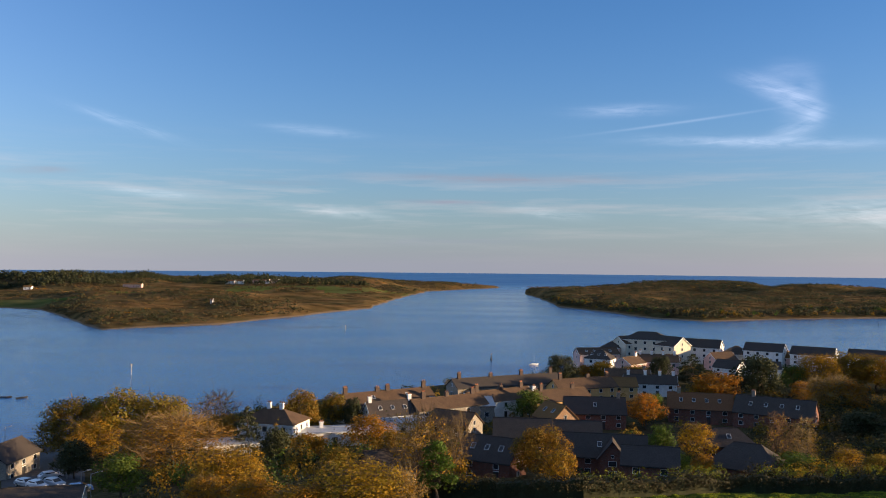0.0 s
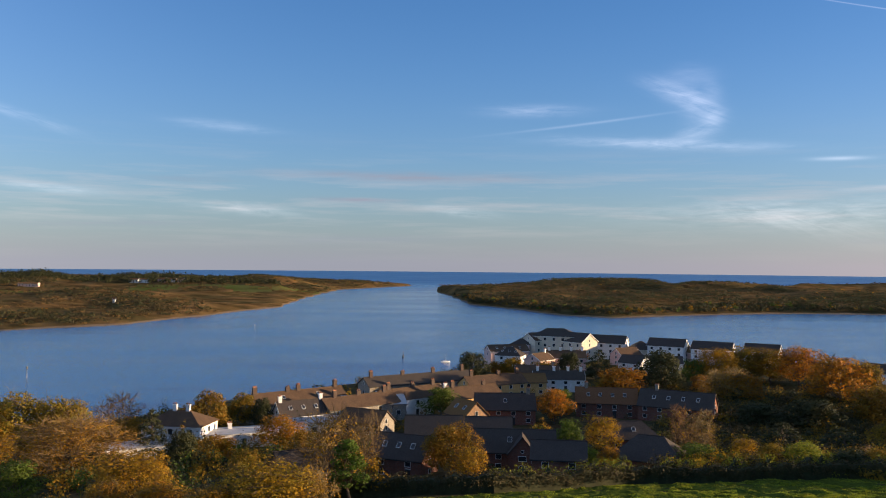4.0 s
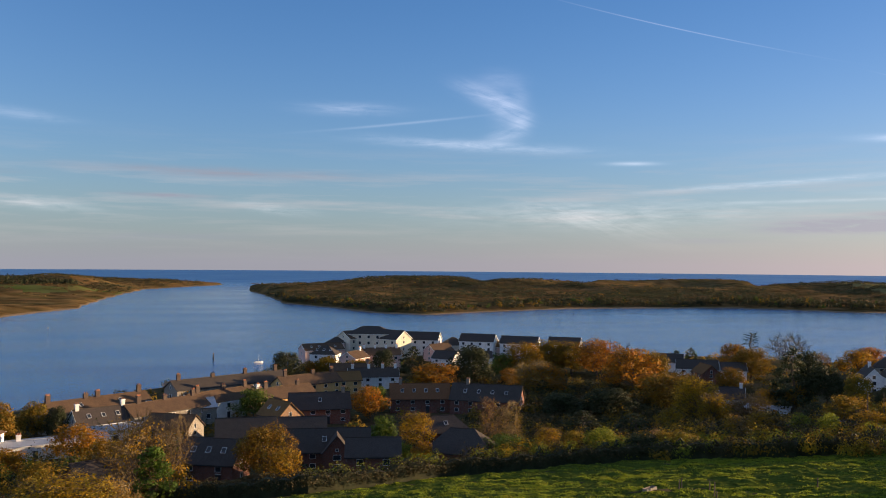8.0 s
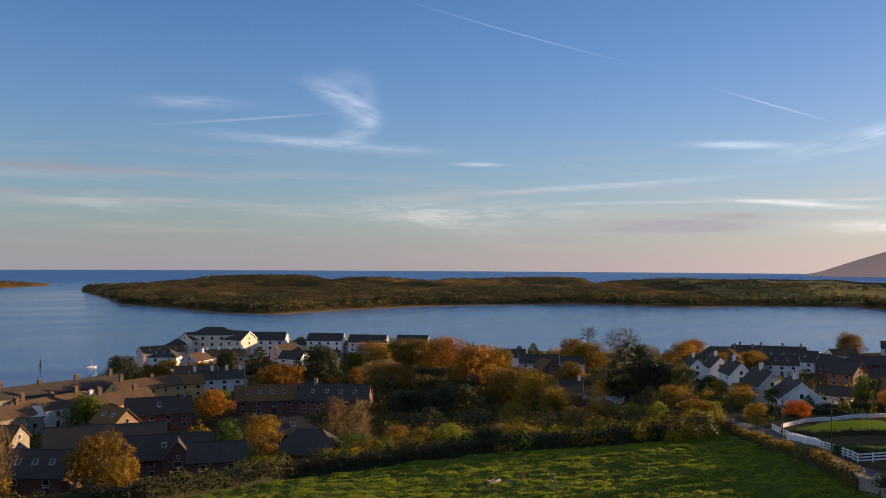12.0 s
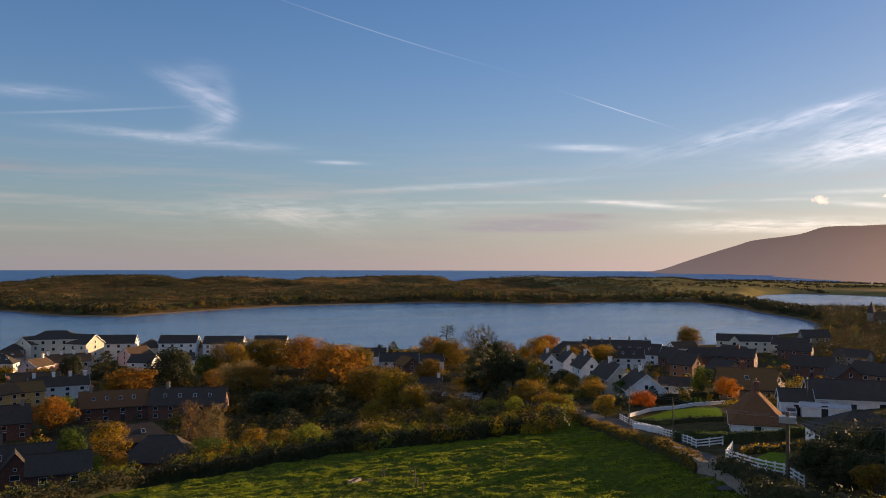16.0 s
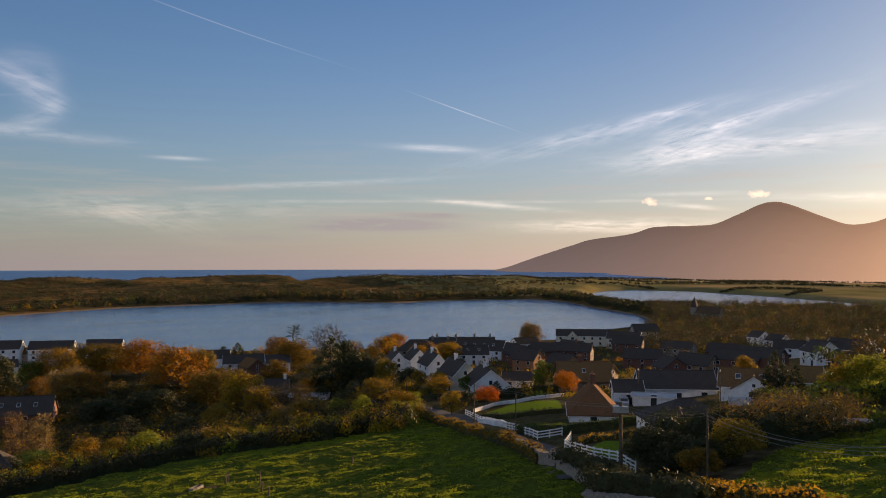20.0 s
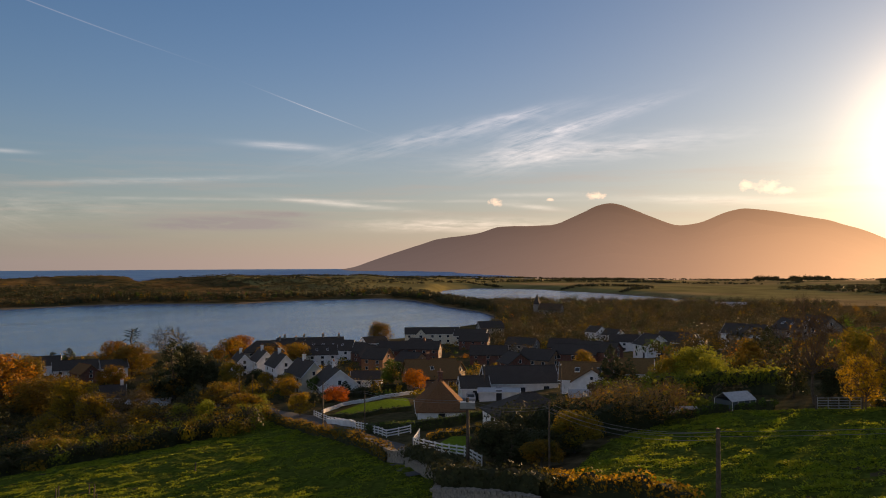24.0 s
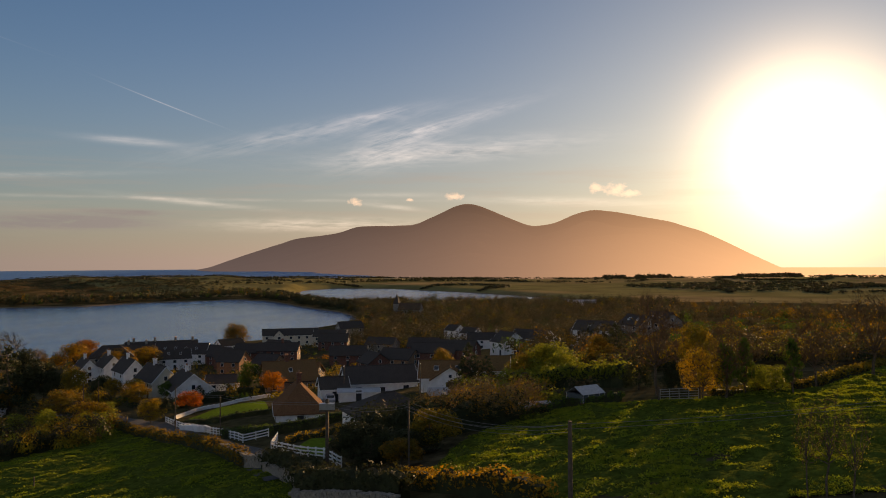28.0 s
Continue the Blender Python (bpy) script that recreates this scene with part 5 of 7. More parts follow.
def thicket(name, places, talls, wides, leaf, label, per=40, size=0.5, seed=1, category="shrubs"):
    """Stuff: many shrubs or far trees in one mesh, each a handful of leaf clumps."""
    r = np.random.RandomState(seed)
    n, per, size = len(places), int(per * 1.8), size * 0.76
    if n == 0:
        return
    places, talls, wides = np.asarray(places, float), np.asarray(talls, float), np.asarray(wides, float)
    g = height(places[:, 0], places[:, 1])
    idx = np.repeat(np.arange(n), per)
    m = len(idx)
    way = r.normal(size=(m, 3))
    way /= np.linalg.norm(way, axis=1)[:, None]
    way[:, 2] = np.abs(way[:, 2]) * 1.0 - 0.15
    rad = r.uniform(0.55, 1.05, m)[:, None]
    lump = 1 + 0.25 * np.sin(way[:, :1] * 5 + idx[:, None]) + 0.2 * np.sin(way[:, 1:2] * 7 + 2 * idx[:, None])
    half = np.stack([wides[idx] / 2, wides[idx] / 2, talls[idx] * 0.62], -1)
    p = np.stack([places[idx, 0], places[idx, 1], g[idx] + talls[idx] * 0.36], -1) + way * rad * lump * half
    nrm = way + r.normal(scale=0.3, size=(m, 3))
    nrm /= np.linalg.norm(nrm, axis=1)[:, None]
    t = np.cross(nrm, r.normal(size=(m, 3)))
    t /= np.linalg.norm(t, axis=1)[:, None] + 1e-9
    u = np.cross(nrm, t)
    s = (size * (wides[idx] / np.median(wides)) ** 0.5 * r.uniform(0.6, 1.4, m))[:, None]
    v = np.stack([p - t * s * 0.58 - u * s * 0.25, p + u * s * 0.55, p + t * s * 0.62 - u * s * 0.25], 1).reshape(-1, 3)
    ob = mesh(name, v, np.arange(m * 3).reshape(-1, 3), M[leaf])
    tagged(ob, label, category, "", "stuff")


M["blue_cloth"] = material("blue_cloth", (0.03, 0.08, 0.25), vary=0.15, bump=0)
M["car_white"] = material("white_car_paint", (0.7, 0.7, 0.72), rough=0.25, vary=0.05, bump=0, coat=0.5)
M["car_silver"] = material("silver_car_paint", (0.42, 0.44, 0.47), rough=0.3, metal=0.3, vary=0.05, bump=0, coat=0.5)
M["car_red"] = material("red_car_paint", (0.35, 0.02, 0.02), rough=0.25, vary=0.05, bump=0, coat=0.5)
M["car_blue"] = material("blue_car_paint", (0.03, 0.07, 0.22), rough=0.25, vary=0.05, bump=0, coat=0.5)
M["clear"] = material("greenhouse_glass", (0.09, 0.11, 0.115), rough=0.12, vary=0.1, bump=0.0)
M["pale_pane"] = material("pale_glass", (0.45, 0.46, 0.46), rough=0.25, vary=0.15, bump=0.0)


# ---- houses, by their place on the map and the way the ridge runs ----
house(31.8, 169.5, -11, 18, 8, 3.9, 7.6, wall="brick", storeys=2, sky=1, wing=(2.5, 5.4, 1.6, 7.2), words="red brick house with a gabled bay and slate roof")
house(35.2, 142.2, -14, 9, 7, 4.2, 6.6, wall="brick", storeys=2)
house(9.7, 162.7, -28, 11, 8, 3.9, 7.6, wall="brick", storeys=2, sky=3)
house(-7.8, 128.3, 28, 8, 7, 4.2, 7, wall="brick", storeys=2)
house(18.9, 197.6, -5, 13, 8, 3.9, 7.4, wall="brick", storeys=2)
house(29.1, 216.1, -63, 9, 7.5, 4.6, 8, wall="buff_brick", roof="brown_tile", storeys=2, sky=2)
house(41.2, 227.8, -5, 16, 8, 4.1, 7.8, wall="brick", storeys=2, chim=(0.85,), sky=1)
house(32.9, 203.9, -9, 11, 7, 3.2, 5.6, wall="brick")
house(72.1, 235.7, -14, 17, 8, 4.1, 7.8, wall="brick", roof="brown_tile", storeys=2, sky=4, chim=(-0.7,))
house(89.5, 226.0, -34, 20, 8.5, 4.1, 8, wall="brick", storeys=2, sky=4, chim=(-0.6,))
house(64.3, 190.4, -4, 12, 8, 3.4, 6.6, wall="brick", hip=True, sky=1)
house(55.2, 152.3, -32, 13, 9, 3.2, 6.8, wall="brick", hip=True)
house(-15.1, 234.0, 33, 27, 7.5, 5.2, 7.8, wall="stone", roof="old_roof", storeys=2, chim=(-1, -0.25, 0.0, 0.9), sky=2, words="stone terrace house row with weathered roof and tall chimneys", stack="sooty", group="shore terraces")
house(1.3, 228.5, 36, 23, 7.5, 5, 7.4, wall="stone", roof="old_roof", storeys=2, chim=(-0.7, 0.0, 0.8), stack="sooty", group="shore terraces")
house(15.9, 241.0, 36, 23, 7.5, 5, 7.6, wall="white", roof="old_roof", storeys=2, chim=(-0.7, 0.1, 0.8), stack="sooty", group="shore terraces")
house(33.2, 243.7, 30, 20, 7.5, 4.6, 7.2, wall="ochre", roof="old_roof", storeys=2, chim=(-0.6, 0.6), stack="sooty", group="shore terraces")
house(21.1, 278.2, 27, 40, 8, 4.2, 6.6, wall="stone", roof="slate", chim=(-0.9, -0.3, 0.3, 0.9), stack="sooty", group="shore terraces", words="long stone terrace with a dark slate roof by the water")
house(45.1, 271.3, 25, 22, 8, 4.6, 7.2, wall="ochre", roof="old_roof", storeys=2, chim=(-0.8, 0.2, 0.9), stack="sooty", group="shore terraces")
house(65.0, 295.4, -12, 15, 8, 4.4, 7, wall="white", roof="old_roof", storeys=2, chim=(0.8,))
house(55.3, 276.5, -1, 16, 8, 4.4, 6.8, wall="ochre", roof="brown_tile", storeys=2)
house(70.2, 284.5, -9, 17, 7, 4.2, 6.8, wall="white", roof="slate", storeys=2, chim=(-0.9, -0.2, 0.4, 0.95), stack="white")
house(-13.4, 219.6, 26, 13, 7, 4.2, 7.4, wall="white", storeys=2, sky=3, chim=(-0.95, 0.9), stack="white")
house(-26.1, 203.8, 15, 30, 8, 3.2, 3.6, wall="white", roof="pale_roof", chim=(-0.2,), stack="white", name="store_building", words="long low white building with a pale flat roof")
house(-46.5, 189.9, 22, 20, 8, 3.2, 3.6, wall="white", roof="pale_roof", name="store_building", words="low white building with a pale flat roof")
house(-5.9, 214.9, 10, 22, 8, 3.6, 4.1, wall="white", roof="pale_roof", name="store_building", words="low white building with a pale flat roof")
house(3.3, 208.5, -31, 11, 8.5, 4.2, 7.2, wall="stone", roof="old_roof", storeys=2)
house(5.3, 234.9, 9, 17, 10, 4.4, 6.2, wall="stone", roof="pale_roof", name="store_building", words="grey stone store with a pale sheet roof")
house(-40.0, 201.6, -14, 14, 10, 5.6, 8.2, wall="white", roof="old_roof", storeys=2, hip=True, chim=(-0.2, 0.3), stack="white")
house(30.9, 251.1, 23, 10, 6, 3.6, 6, wall="white", storeys=1, chim=(-0.9,), stack="white")
house(22.6, 244.0, 15, 12, 6, 3.4, 5.6, wall="white", chim=(0.9,))
house(91.8, 377.5, -22, 20, 13, 11, 14, wall="cream", storeys=4, hip=True, name="apartment_block", words="cream four-storey apartment block with dark slate roof", group="quay buildings")
house(100.1, 369.7, -55, 13, 11, 9, 12.6, wall="cream", storeys=3, name="apartment_block", words="cream gabled apartment block with a slate roof", group="quay buildings")
house(84.1, 379.3, 27, 12, 10, 9, 12, wall="cream", storeys=3, roof="old_roof", name="apartment_block", words="cream gabled apartment block with a worn roof", group="quay buildings")
house(77.3, 380.7, -31, 9, 9, 7.4, 10, wall="pink", storeys=3, hip=True, group="quay buildings")
house(67.4, 368.4, 10, 18, 9, 6.2, 8.6, wall="pink", roof="old_roof", storeys=2, sky=4, group="quay buildings")
house(66.3, 353.3, -26, 11, 9, 5, 8, wall="white", storeys=2, hip=True, sky=3, group="quay buildings")
house(100.8, 370.5, -35, 9, 9, 6, 8.8, wall="white", storeys=2, hip=True, group="quay buildings")
house(87.1, 341.1, -9, 16, 8, 5, 7.6, wall="pink", roof="old_roof", storeys=2, chim=(-0.9, -0.3, 0.3, 0.9), stack="white", group="quay buildings")
house(74.6, 334.3, 42, 10, 8, 5, 7.4, wall="pink", roof="old_roof", storeys=2, chim=(0.8,), stack="white", group="quay buildings")
house(117.1, 379.9, -31, 17, 9, 7.6, 10.8, wall="white", storeys=3, group="quay rows", words="white three-storey terrace with a dark slate roof")
house(140.3, 366.0, -35, 16, 9, 7.2, 10.2, wall="white", storeys=3, group="quay rows", words="white three-storey terrace with a dark slate roof")
house(157.2, 356.4, -36, 17, 9, 7, 10, wall="white", storeys=3, group="quay rows", words="white three-storey terrace with a dark slate roof")
house(173.9, 344.0, -37, 14, 9, 7, 10, wall="white", storeys=3, group="quay rows", words="white three-storey terrace with a dark slate roof")
house(130.9, 374.8, 1, 10, 9, 5, 8.2, wall="cream", storeys=2, hip=True, group="quay buildings")
house(148.2, 367.2, -42, 11, 9, 4.6, 7.8, wall="pink", roof="brown_tile", storeys=2, hip=True, sky=2, group="quay buildings")
house(117.7, 356.1, 22, 11, 8, 4.6, 7.4, wall="pink", roof="old_roof", storeys=2, group="quay buildings")
house(112.3, 329.9, -49, 10, 7, 4, 6.8, wall="white", storeys=2, group="quay buildings")
house(124.0, 331.6, -16, 17, 8, 4, 6.4, wall="white", storeys=2, group="quay buildings")
house(194.1, 273.6, -35, 15, 8, 4, 7, wall="white", storeys=2)
house(188.8, 260.8, -101, 9, 7, 4, 6.8, wall="brick", roof="brown_tile", storeys=2)
house(195.7, 295.6, -38, 12, 8, 4, 7, wall="white", storeys=2)
house(203.8, 265.2, -28, 9, 7, 4, 6.6, wall="white", storeys=2)
house(160.2, 215.4, -37, 15, 8, 3.4, 6.4, wall="white", sky=1, chim=(0.95,), stack="white")
house(162.6, 195.8, -48, 11, 7, 2.7, 3.1, wall="white", roof="pale_roof", name="garage", words="white flat-roofed outbuilding with a dark opening")
house(191.0, 188.0, -124, 10, 5.6, 4.4, 7.3, wall="white", storeys=2, chim=(-0.2,), stack="white", group="white cottages")
house(192.0, 180.0, -124, 10, 5.6, 4.4, 7.3, wall="white", storeys=2, chim=(-0.2,), stack="white", group="white cottages")
house(181.0, 163.0, -122, 11, 6.0, 4.4, 7.6, wall="white", storeys=2, chim=(-0.2,), stack="white", group="white cottages")
house(166.0, 141.0, -118, 11, 6.6, 4.4, 7.8, wall="cream", storeys=2, chim=(-0.2,), stack="white", group="white cottages")
house(162.5, 129.0, -128, 11, 9.2, 2.8, 6.4, wall="white", storeys=1, chim=(-0.1,), stack="white", group="white cottages")
house(183.7, 134.6, -60, 8, 5, 2.2, 4.0, wall="white", words="low white outbuilding with a dark roof")
house(178.0, 111.0, -47, 12.5, 9.5, 3.0, 7.2, wall="buff_brick", roof="brown_tile", sky=1, chim=(-0.1,), stack="brick")
house(151.2, 73.6, -54, 14, 9, 2.9, 5.6, wall="white", roof="slate", words="long white bungalow with a dark roof")
house(140.0, 54.5, -70, 9.5, 8, 2.5, 4.9, wall="white", roof="brown_tile", sky=2, wing=(0.6, 6.6, 1.8, 4.5), words="white gabled bungalow with an arched window")
house(142.8, 47.2, -72, 6, 6.5, 2.4, 4.4, wall="white", roof="brown_tile")
house(137.4, 76.2, -52, 5, 5, 2.6, 4.3, wall="white")
house(136.3, 70.3, -63, 7.0, 4, 1.7, 2.0, wall="white", roof="pale_roof", gable_win=False, name="garage", words="low white flat-roofed garage")
house(310.1, 198.2, -69, 17, 8, 5, 8, wall="brick", storeys=2, chim=(0.2,), stack="brick")
house(276.3, 198.1, -109, 11, 9, 4.1, 8, wall="brick", storeys=2)
house(258.0, 184.0, -84, 9, 9, 5.0, 8.6, wall="orange_brick", storeys=2)
house(262.0, 171.5, -100, 10, 9, 4, 7, wall="buff_brick", storeys=2)
house(373.0, 231.5, -55, 28, 9, 5.2, 8.2, wall="cream", storeys=2, wing=(-6, 5, 1.2, 7.8))
house(374.1, 208.9, -71, 16, 9, 5, 8, wall="cream", storeys=2)
house(426.5, 225.6, -42, 14, 9, 5, 8.4, wall="stone", storeys=2)
house(299.4, 251.5, -46, 30, 9, 5, 8, wall="white", storeys=2, chim=(-0.8, -0.2, 0.4, 0.9))
house(229.5, 214.4, -47, 14, 9, 4.6, 8, wall="stone", storeys=2, hip=True)
house(288.7, 231.5, -71, 22, 10, 4.4, 8.4, wall="white", roof="slate", storeys=2, sky=4)
house(326.9, 235.6, -24, 12, 8, 4.4, 7, wall="white", roof="old_roof", storeys=2)
house(292.4, 219.3, -103, 12, 9, 4.8, 7.8, wall="buff_brick", storeys=2)
house(309.1, 164.1, -67, 15, 8, 4.2, 7.6, wall="brick", storeys=2)
house(242.6, 119.6, -129, 9, 8, 4.4, 7.4, wall="brick", storeys=2)
house(246.1, 112.3, -100, 12, 8, 4.6, 7.4, wall="buff_brick", storeys=2)
house(250.7, 101.7, -83, 14, 8, 4.6, 7.2, wall="brick", storeys=2)
house(428.7, 162.6, -119, 9, 8, 4.6, 7.4, wall="white", storeys=2)
house(417.2, 149.0, -110, 9, 8, 4.6, 7.4, wall="white", storeys=2)
house(370.2, 124.2, -76, 18, 8, 4.4, 7.4, wall="white", storeys=2, chim=(-0.5, 0.5))
house(258.4, 79.8, -133, 9, 8, 4.4, 7.4, wall="white", storeys=2)
house(264.9, 54.6, -128, 10, 8, 4.4, 7, wall="stone", storeys=2, sky=2)
house(260.7, 72.2, -105, 12, 8, 4.4, 7, wall="white", storeys=2)
house(265.3, 52.9, -99, 12, 8, 4.4, 7, wall="white", storeys=2)
house(267.6, 39.8, -132, 10, 8, 4.2, 7, wall="stone", storeys=2, sky=2)
house(268.5, 33.0, -133, 10, 8, 4.2, 7, wall="stone", storeys=2, sky=2)
house(353.0, 148.6, -82, 14, 8, 3.9, 7.4, wall="brick", storeys=2)
house(352.4, 169.4, -89, 14, 8, 4.6, 7.4, wall="stone", storeys=2)
house(259.8, 75.5, -94, 12, 8, 4, 6.6, wall="stone", storeys=2)
house(113.5, 69.0, -146, 11, 7.2, 2.1, 5.9, wall="white", roof="brown_tile", hip=True, chim=(0.2,), stack="brick", words="white bungalow with a large brown hipped roof")
house(91.0, 43.0, -45, 9.0, 8, 2.3, 4.4, wall="white", roof="slate", hip=True, words="white bungalow with a broad dark roof and long fascia")
house(-59.0, 120.3, 14, 15, 8, 3.2, 4.6, wall="white", roof="slate", name="store_building", words="white boat shed with a dark roof")
house(-85.1, 164.3, 87, 12, 8, 4, 6.5, wall="stone", roof="slate", storeys=2)
house(306.5, 209.1, -76, 14, 8, 4.2, 7.6, wall="brick", storeys=2)
house(321.1, 205.2, -97, 12, 8, 4.8, 7.6, wall="buff_brick", storeys=2)
house(289.2, 211.8, -104, 11, 8, 3.9, 7.4, wall="brick", storeys=2)
house(261.9, 216.9, -45, 16, 8, 4.4, 7.6, wall="white", storeys=2, sky=3)
house(280.1, 247.8, -44, 15, 8, 4.4, 7.6, wall="stone", storeys=2, chim=(-0.5, 0.5))
house(191.1, 115.9, -79, 11, 8, 4, 6.4, wall="buff_brick", roof="brown_tile", storeys=2)
house(359.7, 198.8, -71, 14, 8, 4.2, 7.6, wall="brick", storeys=2)
house(253.2, 95.1, -94, 13, 8, 4.4, 7, wall="brick", storeys=2)
house(758.6, 163.6, -78, 26, 9, 4, 5.5, wall="white", roof="pale_roof", name="store_building", words="long white farm shed with a pale roof")

# ---- trees that stand out ----
tree("olive", -79.9, 182.3, 13.3, 14.0)
tree("olive", -70.6, 183.4, 14.6, 16.5)
tree("olive", -60.5, 184.3, 13.8, 14.3)
tree("gold", -72.5, 176.2, 10.2, 10.9)
tree("green", -75.9, 182.9, 5.6, 8.2)
tree("bare", -57.1, 210.4, 11.1, 12.5)
tree("orange", -53.1, 203.2, 6.3, 10.6)
tree("twiggy", -49.8, 153.6, 12.0, 20.6)
tree("orange", -70.0, 190.0, 4.8, 6.1)
tree("dark", -44.0, 190.5, 11.1, 8.5)
tree("dark", -33.2, 168.3, 8.7, 7.1)
tree("gold", -27.2, 110.2, 8.2, 11.1)
tree("orange", -22.7, 100.0, 5.3, 7.6)
tree("gold", -28.4, 102.6, 5.8, 5.7)
tree("green", -47.0, 124.4, 7.4, 8.5)
tree("olive", -35.1, 213.1, 11.1, 9.4)
tree("olive", -27.9, 220.7, 9.2, 7.8)
tree("dark", -22.9, 215.8, 9.1, 4.7)
tree("orange", -16.2, 192.3, 8.5, 11.0)
tree("orange", -27.8, 176.3, 6.6, 9.0)
tree("olive", -18.5, 153.4, 6.1, 7.3)
tree("gold", -9.8, 95.5, 7.2, 12.3)
tree("gold", -15.4, 92.7, 5.5, 6.9)
tree("twiggy", -4.8, 95.9, 6.2, 5.8)
tree("twiggy", -3.0, 127.0, 12.8, 9.4)
tree("ivy", -0.4, 122.0, 9.3, 6.1)
tree("bare", 1.9, 143.5, 11.9, 6.8)
tree("olive", -9.4, 174.7, 8.1, 8.2)
tree("dark", -44.3, 152.2, 7.1, 8.5)
tree("dark", 44.1, 308.4, 10.9, 10.9)
tree("dark", -67.4, 155.0, 7.2, 6.8)
tree("bare", 2.6, 293.5, 3.5, 5.1)
tree("olive", 60.4, 317.3, 7.6, 10.4)
tree("orange", 53.8, 319.0, 5.9, 6.5)
tree("gold", 72.1, 312.8, 6.5, 11.9)
tree("orange", 54.3, 225.0, 9.7, 9.6)
tree("green", 58.8, 233.7, 8.4, 6.5)
tree("green", 24.2, 233.7, 9.0, 11.1)
tree("dark", 82.5, 319.5, 9.6, 8.0)
tree("orange", 98.3, 359.3, 6.4, 7.5)
tree("dark", 91.1, 306.7, 11.9, 12.9)
tree("orange", 87.3, 267.6, 9.9, 17.0)
tree("gold", 82.7, 270.1, 7.5, 8.5)
tree("dark", 102.9, 274.3, 14.6, 14.8)
tree("dark", 101.3, 291.9, 9.2, 6.2)
tree("green", 121.9, 292.1, 10.2, 10.6)
tree("gold", 129.8, 291.4, 14.0, 14.6)
tree("olive", 144.6, 300.0, 13.3, 15.7)
tree("olive", 153.2, 297.3, 12.9, 15.7)
tree("orange", 156.3, 282.1, 15.2, 17.3)
tree("orange", 145.6, 239.8, 16.7, 19.8)
tree("olive", 157.8, 246.9, 13.9, 13.8)
tree("twiggy", 115.0, 250.4, 11.0, 17.6)
tree("orange", 119.9, 248.6, 10.1, 13.0)
tree("orange", 112.5, 263.5, 7.7, 7.7)
tree("dark", 115.8, 244.4, 6.6, 8.2)
tree("olive", 141.8, 212.6, 11.7, 19.7)
tree("gold", 136.0, 191.6, 13.0, 13.4)
tree("gold", 132.0, 179.8, 9.4, 9.0)
tree("pale", 142.7, 179.7, 9.3, 10.0)
tree("pale", 141.5, 173.7, 8.3, 6.8)
tree("orange", 217.9, 283.5, 12.0, 13.2)
tree("olive", 212.5, 266.0, 12.1, 16.0)
tree("puzzle", 236.9, 295.8, 14.7, 12.2)
tree("bare", 243.8, 282.9, 14.8, 16.3)
tree("dark", 168.3, 192.9, 18.6, 14.6)
tree("dark", 173.6, 186.1, 11.5, 10.3)
tree("dark", 204.3, 225.8, 15.0, 10.2)
tree("gold", 164.2, 197.7, 7.7, 8.3)
tree("gold", 169.9, 193.5, 7.5, 6.9)
tree("olive", 181.8, 237.4, 8.7, 9.6)
tree("orange", 225.0, 226.1, 10.5, 13.3)
tree("twiggy", 244.4, 263.7, 9.5, 7.2)
tree("orange", 232.1, 212.2, 7.7, 10.6)
tree("gold", 251.9, 219.3, 8.1, 10.8)
tree("dark", 219.0, 313.0, 7.5, 6.7)
tree("dark", 201.6, 298.2, 8.2, 9.7)
tree("green", 46.3, 178.6, 8.9, 7.2)
tree("gold", 55.0, 181.4, 9.0, 9.2)
tree("lime", 42.7, 154.2, 5.1, 6.2)
tree("orange", 46.2, 149.5, 5.0, 4.6)
tree("olive", 18.2, 153.9, 9.7, 10.9)
tree("gold", 19.8, 138.6, 6.3, 5.8)
tree("pale", 67.2, 168.6, 12.3, 5.4)
tree("pale", 67.8, 157.5, 11.5, 5.1)
tree("pale", 66.6, 160.7, 10.4, 4.9)
tree("green", 61.9, 146.5, 5.3, 9.1)
tree("gold", 75.0, 155.4, 5.5, 6.4)
tree("olive", 75.5, 145.0, 5.1, 6.6)
tree("lime", 77.0, 136.8, 5.5, 7.9)
tree("dark", 80.7, 130.0, 4.5, 7.2)
tree("olive", 86.9, 128.4, 4.6, 8.3)
tree("dark", 94.1, 176.5, 7.7, 12.1)
tree("dark", 101.0, 166.2, 7.1, 11.8)
tree("gold", 120.7, 182.2, 6.4, 7.3)
tree("gold", 112.0, 144.7, 5.6, 7.4)
tree("gold", 120.7, 145.4, 5.4, 8.9)
tree("lime", 119.7, 135.1, 4.9, 5.5)
tree("lime", 116.3, 123.3, 5.3, 5.1)
tree("olive", 132.1, 135.9, 6.5, 8.9)
tree("gold", 122.3, 118.8, 4.9, 8.0)
tree("dark", 130.6, 143.4, 6.1, 7.8)
tree("lime", 125.1, 118.0, 4.1, 4.6)
tree("gold", 142.2, 126.8, 5.7, 5.8)
tree("dark", 105.4, 211.2, 7.8, 11.1)
tree("dark", 117.4, 207.0, 9.4, 12.8)
tree("olive", 355.6, 252.2, 11.6, 12.3)
tree("green", 170.1, 117.0, 7.7, 6.4)
tree("red", 130.9, 103.7, 4.2, 5.1)
tree("red", 157.9, 102.9, 5.5, 6.3)
tree("orange", 247.7, 243.8, 8.8, 10.5)
tree("gold", 224.5, 209.4, 6.2, 9.3)
tree("dark", 131.0, 130.6, 3.9, 5.0)
tree("gold", 121.3, 104.4, 4.8, 5.4)
tree("dark", 135.5, 48.8, 7.7, 4.8)
